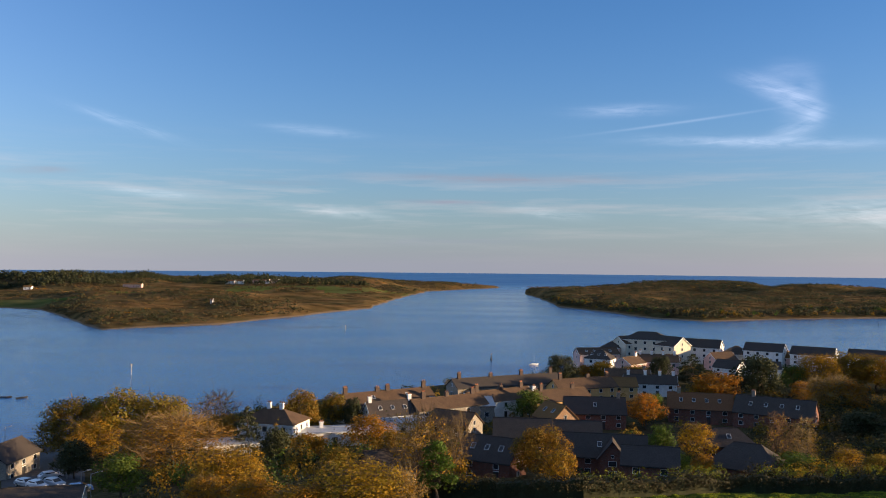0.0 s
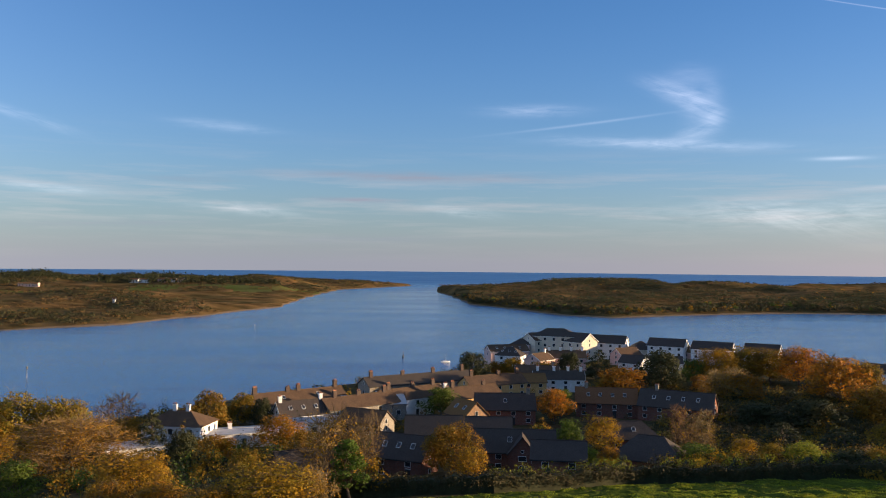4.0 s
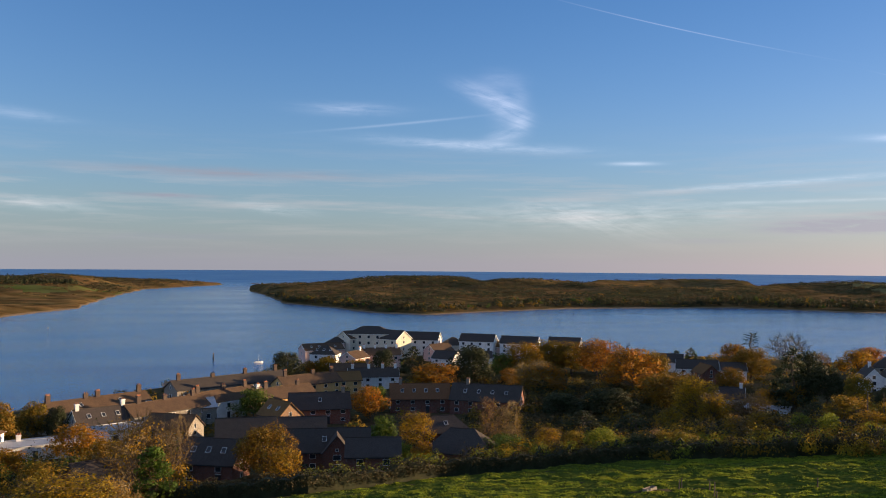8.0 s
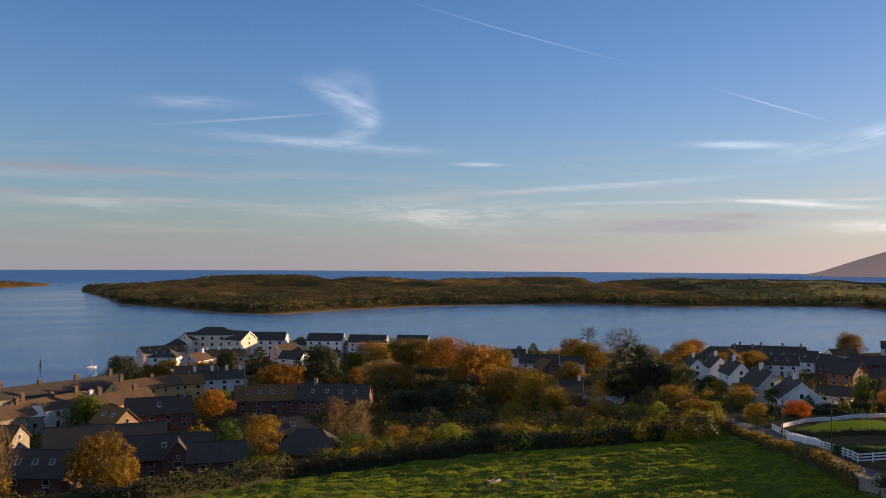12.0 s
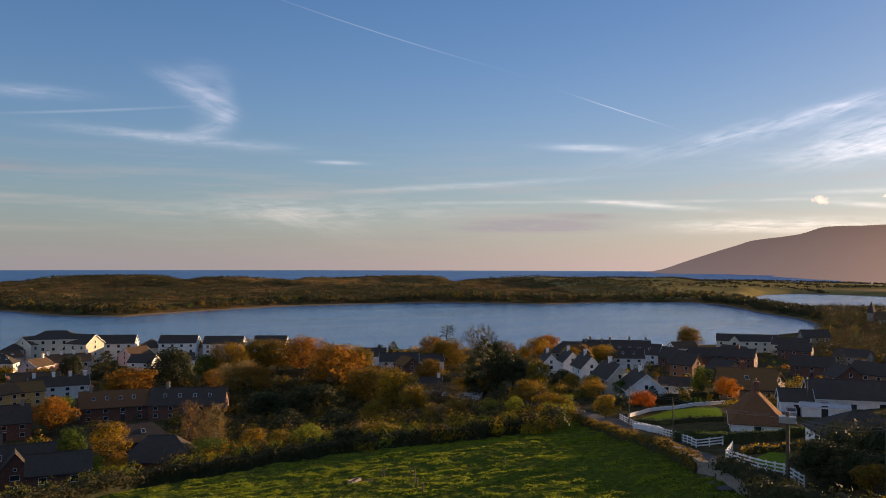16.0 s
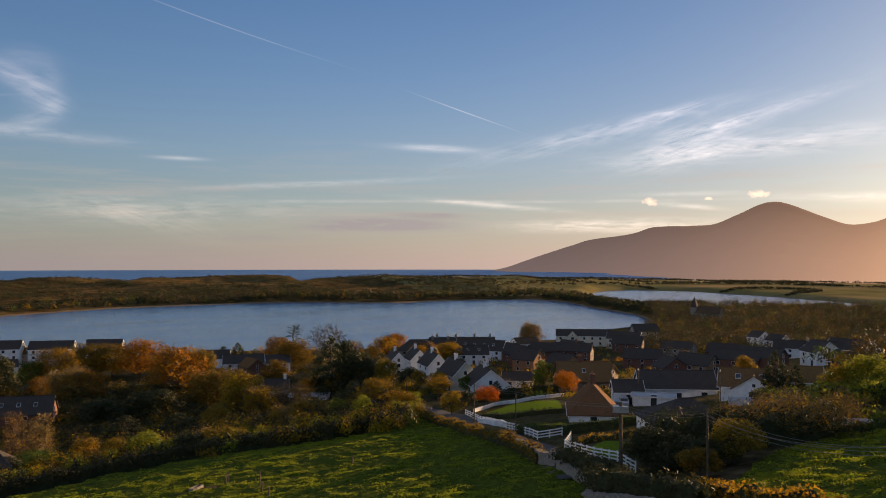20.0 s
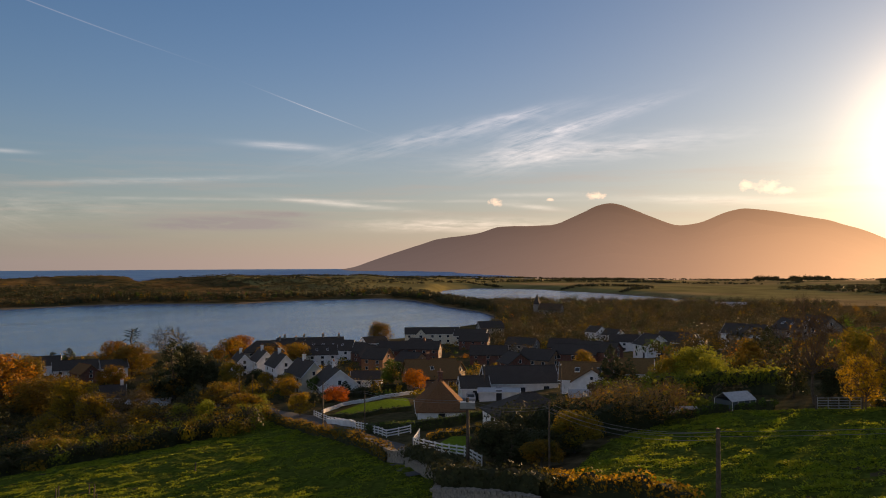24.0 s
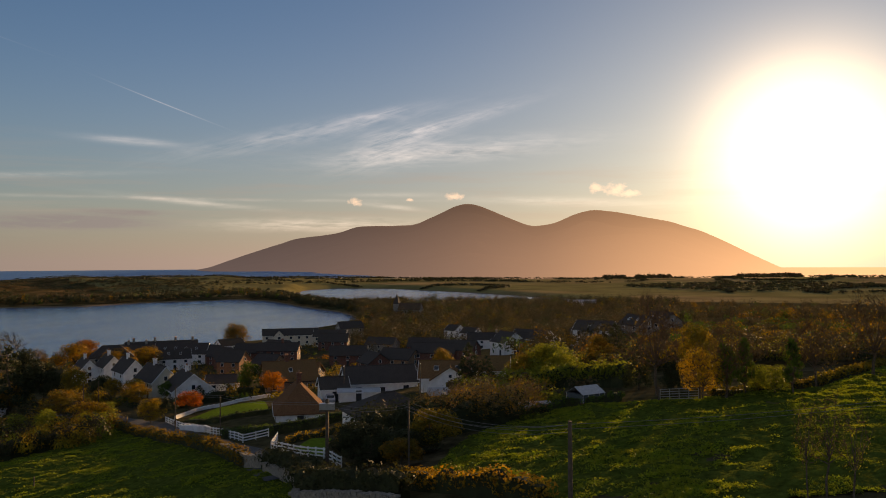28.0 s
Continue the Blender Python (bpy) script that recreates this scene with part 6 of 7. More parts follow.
tree("olive", 152.5, 60.3, 6.8, 5.0)
tree("dark", 133.6, 45.0, 5.3, 3.8)
tree("twiggy", 83.9, 28.0, 4.7, 6.5)
tree("twiggy", 86.2, 32.3, 4.3, 4.3)
tree("twiggy", 87.4, 25.3, 4.2, 4.9)
tree("lime", 128.9, 32.6, 5.7, 7.2)
tree("lime", 125.9, 30.3, 4.1, 5.2)
tree("olive", 129.3, 37.0, 4.5, 5.4)
tree("olive", 90.4, 39.0, 2.8, 3.3)
tree("bare", 92.8, 11.8, 10.5, 6.6)
tree("bare", 88.4, 4.6, 8.0, 3.7)
tree("ivy", 88.4, 4.6, 5.9, 2.0)
tree("gold", 87.7, 6.8, 5.4, 4.1)
tree("ivy", 89.5, 2.8, 6.2, 2.0)
tree("ivy", 88.5, -1.6, 5.9, 2.0)
tree("bare", 91.9, -3.7, 7.6, 5.3)
tree("bare", 102.0, -9.8, 8.7, 7.6)
tree("lime", 129.0, 34.2, 5.7, 5.6)
tree("lime", 121.4, 29.6, 4.5, 4.2)
tree("thin", 47.4, -2.4, 6.2, 2.2)
tree("thin", 46.4, -3.5, 5.6, 1.9)
tree("thin", 48.0, -1.5, 5.9, 1.6)
tree("dark", 98.4, 14.7, 5.8, 3.7)
tree("olive", 128.6, 25.2, 6.0, 4.4)
tree("dark", 136.4, 24.0, 7.3, 4.7)
tree("olive", 113.1, 9.7, 6.5, 4.6)
tree("dark", 71.4, 36.1, 3.8, 5.1)
tree("dark", 71.3, 32.8, 2.9, 4.7)
tree("olive", 73.1, 29.9, 4.0, 5.0)
tree("gold", 79.8, 42.7, 2.8, 2.8)
tree("dark", 71.8, 30.5, 2.3, 3.7)
tree("dark", 70.5, 36.8, 3.8, 3.7)
tree("dark", 71.4, 33.9, 3.0, 3.7)
tree("dark", 68.0, 33.9, 3.0, 3.1)
tree("olive", 66.9, 30.3, 2.6, 3.5)
tree("twiggy", 83.6, 34.6, 4.1, 5.5)
tree("olive", 164.4, 165.8, 8.0, 7.1)
tree("dark", 154.8, 147.7, 5.5, 5.5)
tree("gold", 154.7, 143.5, 5.2, 4.3)
tree("olive", 157.0, 139.4, 5.2, 5.6)
tree("green", 158.3, 131.8, 4.5, 4.2)
tree("dark", 159.8, 123.5, 3.3, 3.5)
tree("pale", 72.3, 180.0, 6.3, 5.2)
tree("pale", 74.2, 171.1, 6.0, 4.5)
tree("pale", 87.0, 134.8, 4.8, 3.2)
tree("pale", 111.5, 142.6, 6.0, 3.4)
tree("lime", 90.0, 1.8, 3.0, 2.6)
tree("lime", 89.0, 0.1, 3.0, 3.0)
tree("dark", 92.9, 10.3, 3.6, 2.5)


# ---- the two fields, the lane between them and its walls and hedges ----
LOWER_HEDGE = [(19.0, 120.0), (44.7, 127.9), (77.8, 125.3), (96.3, 111.1), (113.8, 107.5)]
FIELD_WALL = [(118.4, 109.8), (106.9, 92.0), (91.9, 72.4), (82.7, 60.6), (74.8, 51.8), (73.7, 49.0)]
LANE = [(156.2, 173.6), (136.5, 138.5), (128.3, 119.0), (118.6, 101.4), (105.9, 85.4), (88.8, 65.8), (81.1, 55.0), (70.2, 45.2), (67.4, 42.1)]
UPPER_EDGE = [(61.7, 26.1), (78.1, 28.2), (85.5, 26.4), (90.5, 21.5), (90.3, 14.7), (88.9, 3.9), (91.9, -4.0), (114.8, -12.4)]
WEST_EDGE = [(61.7, 26.1), (56.4, 19.1), (54.4, 15.3)]
pasture(LOWER_HEDGE + FIELD_WALL + [(50, 22), (30, -10), (-40, 10), (-45, 100)], "sunlit green pasture sloping down to a hedge", 70000, 3)
UPPER_FIELD = UPPER_EDGE + [(170, -60), (60, -60), (48, 8)] + WEST_EDGE[::-1]
pasture(UPPER_FIELD, "green pasture streaked by long tree shadows", 70000, 4)
v, f = ribbon(LANE, 4.2, 0.16)
tagged(mesh("road", v, f, M["asphalt"], None, "", True), "narrow grey asphalt lane past white fences", "road", "", "structure")
hedge(FIELD_WALL[:-1], 1.7, 1.9, "olive", "overgrown brown hedge on a stone bank beside the lane", 60, 0.25, 0.28)
stone_wall(FIELD_WALL[-3:], 1.3, 0.6, "mossy stone wall end beside the field")
hedge([(p[0] + 1.2, p[1] + 2.0) for p in [(-20, 126)] + LOWER_HEDGE], 2.9, 3.0, "gorse", "tall dark brown field hedge", 150, 0.2, 0.3)
hedge([(p[0] + 2.2, p[1] + 3.6) for p in LOWER_HEDGE], 2.8, 2.4, "lime", "ragged yellow-green growth behind the field hedge", 60, 0.6, 0.3)
stone_wall([(71.7, 47.5), (62.2, 37.2), (56.6, 34.9), (53.5, 24.8)], 0.8, 0.5, "pale stone lane wall under a hedge")
hedge([(73.5, 48.4), (64.2, 37.9), (58.6, 35.6), (55.2, 24.9)], 2.2, 2.2, "dark", "dark hedge on the lane wall", 70, 0.3, 0.3)
hedge([(60.3, 27.9), (58.2, 24.2), (54.9, 18.6), (52.2, 13.9)], 1.6, 2.0, "gold", "golden bramble hedge along the field", 70, 0.45, 0.3)
hedge([(85.8, 27.1), (91.5, 21.7), (91.2, 15.5)], 1.1, 1.2, "green", "low clipped hedge above the field", 50, 0.2, 0.26)
hedge([(115.6, 35.6), (109.5, 26.0), (102.2, 16.6)], 2.8, 2.4, "lime", "thick sunlit evergreen hedge behind the glasshouse", 110, 0.2, 0.4)
hedge([(90.3, 6.1), (89.9, 3.9), (95.4, -3.6), (118.8, -12.9)], 0.7, 1.4, "olive", "hedge under the tree line", 60, 0.5, 0.35)
# white fences and garden walls
rail_fence([(120.3, 100.2), (112.5, 89.8), (107.4, 82.6), (97.6, 71.5), (90.6, 63.3), (93.2, 61.2)])
rail_fence([(93.8, 61.2), (95.2, 59.0)])
rail_fence([(90.5, 58.1), (84.2, 54.9), (80.0, 49.3), (75.2, 42.8), (69.5, 37.7)])
render_wall([(123.6, 100.9), (133.3, 103.8), (144.4, 103.2), (159.5, 103.2)], 0.55, 0.25, "low white garden wall rising with the lawn")
render_wall([(111.3, 89.8), (106.1, 80.2)], 0.75, 0.25, "short white wall beside the lane")
hedge([(96.1, 70.2), (93.8, 61.2), (97.3, 56.5), (104.4, 52.7)], 1.5, 1.6, "green", "clipped green garden hedge lit along its top", 60, 0.08, 0.24)
hedge([(116.8, 95.0), (117.7, 87.2), (123.4, 80.8)], 1.0, 1.4, "dark", "low dark garden hedge", 50, 0.2, 0.24)
hedge([(136.7, 115.6), (153.5, 113.7), (164.9, 109.7)], 2.2, 2.4, "dark", "dark hedge below the white cottages", 80, 0.25, 0.35)
hedge([(87.9, 54.7), (91.0, 51.4), (91.3, 48.8)], 1.0, 1.6, "gold", "golden shrubs behind the white fence", 50, 0.4, 0.26)
hedge([(80.3, 41.7), (81.7, 39.0), (80.5, 33.1)], 3.2, 5.0, "dark", "dense dark shrubbery beside the bungalow", 120, 0.4, 0.4)
hedge([(84.0, 42.1), (80.5, 34.2), (82.8, 29.9), (86.2, 26.0)], 2.6, 5.0, "dark", "dark scrub above the upper field", 120, 0.4, 0.4)


def lawn(ring, mat, label):
    cx, cy = sum(p[0] for p in ring) / len(ring), sum(p[1] for p in ring) / len(ring)
    v, f, n = [(cx, cy, ground_z(cx, cy) + 0.3)], [], len(ring) * 4
    pts = [(ring[k][0] + (ring[(k + 1) % len(ring)][0] - ring[k][0]) * s / 4, ring[k][1] + (ring[(k + 1) % len(ring)][1] - ring[k][1]) * s / 4) for k in range(len(ring)) for s in range(4)]
    for s in (0.34, 0.67, 1.0):
        v += [(cx + (p[0] - cx) * s, cy + (p[1] - cy) * s, ground_z(cx + (p[0] - cx) * s, cy + (p[1] - cy) * s) + (0.22 if s < 1 else 0.08)) for p in pts]
    for k in range(n):
        j = (k + 1) % n
        f += [(0, 1 + k, 1 + j)] + [(1 + a * n + k, 1 + a * n + n + k, 1 + a * n + n + j, 1 + a * n + j) for a in (0, 1)]
    ob = mesh("lawn", v, f, M[mat], None, "", True)
    ob.data.flip_normals()
    return tagged(ob, label, "lawn", "", "structure")



lawn([(119.5, 96.3), (127.6, 83.6), (147.9, 98.1), (137.0, 101.5)], "lawn", "sunlit mown garden lawn behind the white wall")
lawn([(83.0, 51.2), (76.4, 43.7), (87.8, 48.9), (89.6, 52.8)], "lawn", "small lawn behind the white fence")
# poles and wires
utility_pole(101.9, 83.1, 7.9, 0, thick=0.11)
utility_pole(96.2, 70.9, 6.0, 0, thick=0.1)
utility_pole(68.8, 38.8, 6.7, 0, True, label="thick wooden pole carrying a grey transformer", thick=0.2, turn=-60)
utility_pole(66.3, 29.4, 5.7, 0, lean=-2, thick=0.11)
utility_pole(49.7, 11.5, 5.5, 0, thick=0.17, turn=-70)
utility_pole(126.9, 125.5, 7.7, 0, thick=0.1)
utility_pole(134.6, 129.1, 6.6, 0, thick=0.1)
utility_pole(137.4, 73.9, 6.4, 1, thick=0.1)
utility_pole(122.3, 52.2, 5.8, 1, thick=0.1)
wires((66.3, 29.4, 33.6), (49.7, 11.5, 36.1), 4, 0.8)
wires((68.8, 38.8, 32.9), (66.3, 29.4, 33.6), 2, 0.5)
wires((96.2, 70.9, 27.6), (68.8, 38.8, 32.9), 2, 0.4)
wires((101.9, 83.1, 27.2), (96.2, 70.9, 27.6), 2, 0.4)
wires((49.7, 11.5, 36.1), (78.2, -16.8, 36.0), 2, 0.5)
# field posts and trough
def field_post(x, y, tall):
    root = thing("fence_post", x, y, ground_z(x, y), 0, "old wooden post standing in the grass", "post", "field posts")
    Shape().tube((0, 0, -0.4), (0.04, 0, tall), 0.09, 0.07, 7).done("stake", M["wood"], root)



field_post(63.7, 87.2, 1.35)
field_post(63.9, 86.5, 1.35)
field_post(61.9, 90.9, 1.35)
field_post(57.5, 77.5, 1.35)
field_post(54.8, 72.7, 1.35)
field_post(61.2, 82.9, 1.35)
field_post(63.0, 92.0, 1.35)
field_post(74.4, 81.1, 1.35)
trough = thing("water_trough", 58.1, 91.6, ground_z(58.1, 91.6) + 0.1, 25, "grey stone water trough on bare mud", "trough")
Shape().box(-1.1, -0.35, 0, 1.1, 0.35, 0.08).box(-1.1, -0.35, 0, -1.04, 0.35, 0.5).box(1.04, -0.35, 0, 1.1, 0.35, 0.5).box(-1.1, -0.35, 0, 1.1, -0.3, 0.5).box(-1.1, 0.3, 0, 1.1, 0.35, 0.5).done("tub", M["stone"], trough)
lawn([(58.1 + a, 91.6 + b) for a, b in ((-3.2, 0.6), (-1, -1.1), (2.2, -1.3), (3.6, 0.2), (0.6, 1.3))], "scrub", "patch of bare trampled mud round the trough")
gate = thing("field_gate", 88.8, 11.1, ground_z(88.8, 11.1), 0, "grey tubular metal field gate, closed", "gate")
over_there = Vector((-1.10, -3.89, ground_z(87.7, 7.2) - ground_z(88.8, 11.1)))
for h in (0.35, 0.6, 0.85, 1.1, 1.35):
    Shape().tube((0, 0, h), over_there + Vector((0, 0, h)), 0.035, 0.035, 6).done("bar", M["metal"], gate)
for s in (0.0, 0.25, 0.5, 0.75, 1.0):
    Shape().tube(over_there * s + Vector((0, 0, 0.3)), over_there * s + Vector((0, 0, 1.4)), 0.04, 0.04, 6).done("upright", M["metal"], gate)
for s in (-0.03, 1.03):
    Shape().tube(over_there * s + Vector((0, 0, -0.4)), over_there * s + Vector((0, 0, 1.6)), 0.1, 0.09, 7).done("post", M["wood"], gate)
# ---- on the water ----
yacht(42.6, 392.4, 20, 8.5)
buoy(24.0, 411.8, 2.6)
beacon(-126.7, 343.7, 4.5)
beacon(-66.9, 580.7, 4.0)
buoy(86.0, 1159.9, 2.4)
buoy(360.5, 696.2, 1.6)
boat = thing("rowing_boat", -146.8, 284.0, 0, 10, "small dark rowing boat afloat", "boat", "moored boats")
mesh("hull", [(-1.8, -0.55, 0.35), (-1.7, -0.3, -0.15), (-1.7, 0.3, -0.15), (-1.8, 0.55, 0.35), (0.4, -0.7, 0.4), (0.4, -0.35, -0.15), (0.4, 0.35, -0.15), (0.4, 0.7, 0.4), (2.0, 0, 0.6), (1.8, 0, 0)], [(0, 1, 5, 4), (1, 2, 6, 5), (2, 3, 7, 6), (4, 5, 9, 8), (5, 6, 9), (6, 7, 8, 9), (3, 2, 1, 0), (0, 4, 7, 3), (4, 8, 7)], M["dark_trim"], boat)
boat = thing("rowing_boat", -141.0, 283.1, 0, 38, "small dark rowing boat afloat", "boat", "moored boats")
mesh("hull", [(-1.8, -0.55, 0.35), (-1.7, -0.3, -0.15), (-1.7, 0.3, -0.15), (-1.8, 0.55, 0.35), (0.4, -0.7, 0.4), (0.4, -0.35, -0.15), (0.4, 0.35, -0.15), (0.4, 0.7, 0.4), (2.0, 0, 0.6), (1.8, 0, 0)], [(0, 1, 5, 4), (1, 2, 6, 5), (2, 3, 7, 6), (4, 5, 9, 8), (5, 6, 9), (6, 7, 8, 9), (3, 2, 1, 0), (0, 4, 7, 3), (4, 8, 7)], M["dark_trim"], boat)
# ---- quay yard ----
lawn([(-68.0, 130.9), (-52.7, 125.4), (-68.7, 163.1), (-91.1, 203.0), (-107.3, 222.5), (-114.2, 219.0)], "asphalt", "dark asphalt quay yard and road")
lamp = thing("street_lamp", -68.6, 155.0, ground_z(-68.6, 155.0), 40, "slim grey street lamp on the quay", "street lamp", "street lamps")
Shape().tube((0, 0, -0.3), (0, 0,  3.9), 0.09, 0.06, 8).done("post", M["metal"], lamp)
Shape().tube((0, 0,  3.9), (1.1, 0,  3.9 + 0.2), 0.05, 0.04, 6).done("arm", M["metal"], lamp)
Shape().box(0.9, -0.12,  3.9 + 0.12, 1.6, 0.12,  3.9 + 0.28).done("lamp_head", M["metal"], lamp)
lamp = thing("street_lamp", -56.2, 132.0, ground_z(-56.2, 132.0), 40, "slim grey street lamp on the quay", "street lamp", "street lamps")
Shape().tube((0, 0, -0.3), (0, 0,  4.0), 0.09, 0.06, 8).done("post", M["metal"], lamp)
Shape().tube((0, 0,  4.0), (1.1, 0,  4.0 + 0.2), 0.05, 0.04, 6).done("arm", M["metal"], lamp)
Shape().box(0.9, -0.12,  4.0 + 0.12, 1.6, 0.12,  4.0 + 0.28).done("lamp_head", M["metal"], lamp)
lamp = thing("street_lamp", -50.7, 122.4, ground_z(-50.7, 122.4), 40, "slim grey street lamp on the quay", "street lamp", "street lamps")
Shape().tube((0, 0, -0.3), (0, 0,  4.9), 0.09, 0.06, 8).done("post", M["metal"], lamp)
Shape().tube((0, 0,  4.9), (1.1, 0,  4.9 + 0.2), 0.05, 0.04, 6).done("arm", M["metal"], lamp)
Shape().box(0.9, -0.12,  4.9 + 0.12, 1.6, 0.12,  4.9 + 0.28).done("lamp_head", M["metal"], lamp)
lamp = thing("street_lamp", -108.6, 210.1, ground_z(-108.6, 210.1), 40, "slim grey street lamp on the quay", "street lamp", "street lamps")
Shape().tube((0, 0, -0.3), (0, 0,  5.2), 0.09, 0.06, 8).done("post", M["metal"], lamp)
Shape().tube((0, 0,  5.2), (1.1, 0,  5.2 + 0.2), 0.05, 0.04, 6).done("arm", M["metal"], lamp)
Shape().box(0.9, -0.12,  5.2 + 0.12, 1.6, 0.12,  5.2 + 0.28).done("lamp_head", M["metal"], lamp)
# ---- cars ----
car(-72.5, 157.1, 40, "car_white", "white parked car on the quay road")
car(-90.8, 183.8, 70, "car_red", "red car on the quay road")
car(-98.8, 198.8, 20, "car_silver", "silver parked car on the quay")
car(-93.6, 194.1, 15, "car_blue", "blue parked car on the quay")
car(-98.6, 207.3, 15, "car_silver", "silver parked car on the quay")
car(-58.8, 137.5, 30, "car_blue", "dark blue parked car")
car(-72.8, 148.1, -30, "car_silver", "silver car in the yard")
car(-69.0, 144.4, -30, "car_white", "white car in the yard")
car(-66.6, 145.5, -30, "car_silver", "silver car in the yard")
car(289.1, 171.3, 20, "car_silver", "silver car by the brick houses")
car(297.5, 172.7, 20, "car_white", "white car by the brick houses")
car(106.4, 233.4, 20, "car_white", "white car in a shaded yard")
car(134.0, 74.9, 30, "car_silver", "silver car beside the bungalow")
car(130.8, 76.4, -10, "car_silver", "silver car on the drive")
# ---- glasshouse, polytunnel, church ----
glass = thing("greenhouse", 92.9, 19.7, ground_z(92.9, 19.7), -35, "small glazed greenhouse with a pale roof", "greenhouse")
glass.scale = (1.0, 1.0, 0.68)
Shape().box(-1.6, -1.3, 0, 1.6, 1.3, 0.5).done("base", M["brick"], glass)
for x0, x1, y0, y1 in ((-1.6, 1.6, -1.3, -1.27), (-1.6, 1.6, 1.27, 1.3), (-1.6, -1.57, -1.27, 1.27), (1.57, 1.6, -1.27, 1.27)):
    Shape().box(x0, y0, 0.5, x1, y1, 1.8).done("pane", M["clear"], glass)
for s in (-1, 1):
    roof = Shape()
    slab(roof, *((-1.7, -1.4, 1.75), (1.7, -1.4, 1.75), (1.7, 0, 2.9), (-1.7, 0, 2.9)) if s < 0 else ((1.7, 1.4, 1.75), (-1.7, 1.4, 1.75), (-1.7, 0, 2.9), (1.7, 0, 2.9)), 0.04)
    roof.done("roof_pane", M["pale_pane"], glass)
for px in (-1.6, -0.8, 0, 0.8, 1.6):
    for s in (-1, 1):
        Shape().tube((px, s * 1.32, 0.4), (px, s * 1.32, 1.8), 0.03, 0.03, 4).done("glazing_bar", M["trim"], glass)
tunnel = thing("polytunnel", 90.6, 25.0, ground_z(90.6, 25.0), -60, "small white plastic polytunnel", "polytunnel", "polytunnels")
hoop = [(math.cos(a) * 1.1, math.sin(a) * 1.2) for a in [math.pi * k / 10 for k in range(11)]]
mesh("cover", [(e * 1.8, *p) for e in (-1, 1) for p in hoop], [(k, k + 1, 12 + k, 11 + k) for k in range(10)] + [tuple(range(10, -1, -1)), tuple(range(11, 22))], M["pale_roof"], tunnel)
tunnel = thing("polytunnel", 125.1, 49.4, ground_z(125.1, 49.4), -60, "small white plastic polytunnel", "polytunnel", "polytunnels")
hoop = [(math.cos(a) * 1.1, math.sin(a) * 1.2) for a in [math.pi * k / 10 for k in range(11)]]
mesh("cover", [(e * 2.5, *p) for e in (-1, 1) for p in hoop], [(k, k + 1, 12 + k, 11 + k) for k in range(10)] + [tuple(range(10, -1, -1)), tuple(range(11, 22))], M["pale_roof"], tunnel)
church = thing("church", 576.6, 264.9, ground_z(576.6, 264.9), -90, "grey stone church with a pointed spire", "church")
Shape().box(-2.2, -2.2, -1, 2.2, 2.2, 9.8).done("tower", M["stone"], church)
Shape().add([(-2.4, -2.4, 9.8), (2.4, -2.4, 9.8), (2.4, 2.4, 9.8), (-2.4, 2.4, 9.8), (0, 0, 17.8)], [(0, 1, 4), (1, 2, 4), (2, 3, 4), (3, 0, 4), (3, 2, 1, 0)]).done("spire", M["slate"], church)
Shape().add([(2.2, -4, -1), (20, -4, -1), (20, 4, -1), (2.2, 4, -1), (2.2, -4, 6), (20, -4, 6), (20, 4, 6), (2.2, 4, 6), (2.2, 0, 10.5), (20, 0, 10.5)], [(0, 1, 5, 4), (2, 3, 7, 6), (1, 2, 6, 9, 5), (3, 0, 4, 8, 7), (4, 5, 9, 8), (6, 7, 8, 9)]).done("nave", M["stone"], church)
nave_roof = Shape()
slab(nave_roof, (2.2, -4.3, 5.8), (20.3, -4.3, 5.8), (20.3, 0, 10.7), (2.2, 0, 10.7), 0.15)
slab(nave_roof, (20.3, 4.3, 5.8), (2.2, 4.3, 5.8), (2.2, 0, 10.7), (20.3, 0, 10.7), 0.15)
nave_roof.done("roof", M["old_roof"], church)
for k in range(4):
    window(church, pose(5 + 4 * k, -4, 2), 1.0, 2.6)
# ---- far buildings across the water ----
house(-424, 1152, 0, 25, 8, 3.6, 5.5, wall="pink", roof="brown_tile", storeys=2, group="far buildings")
house(-311, 1233, -6, 13, 8, 4.1, 6.0, wall="white", roof="brown_tile", storeys=2, group="far buildings")
house(-298, 1237, -6, 11, 8, 4.1, 6.0, wall="white", roof="brown_tile", storeys=2, group="far buildings")
house(-276, 1250, -8, 11, 8, 4.1, 6.0, wall="pink", roof="brown_tile", storeys=2, group="far buildings")
house(-264, 1253, -8, 13, 8, 4.1, 6.0, wall="white", roof="brown_tile", storeys=2, group="far buildings")
house(-251, 1255, -9, 11, 8, 4.1, 6.0, wall="pink", roof="brown_tile", storeys=2, group="far buildings")
house(-541, 1098, 6, 10, 6, 3.1, 4.8, wall="white", roof="brown_tile", storeys=2, group="far buildings")
house(-222, 810, -5, 2, 2.5, 3.6, 4.8, wall="white", roof="brown_tile", storeys=2, group="far buildings")


# ---- woods, scrub and gardens: too many to count ----
HOUSES = np.array([ob.location[:2] for ob in scene.objects if ob.parent is None and ob.name.split(".")[0] in ("house", "apartment_block", "store_building", "garage", "church")])
LANES = np.array([p[:2] for p in along(LANE, 2.0)])


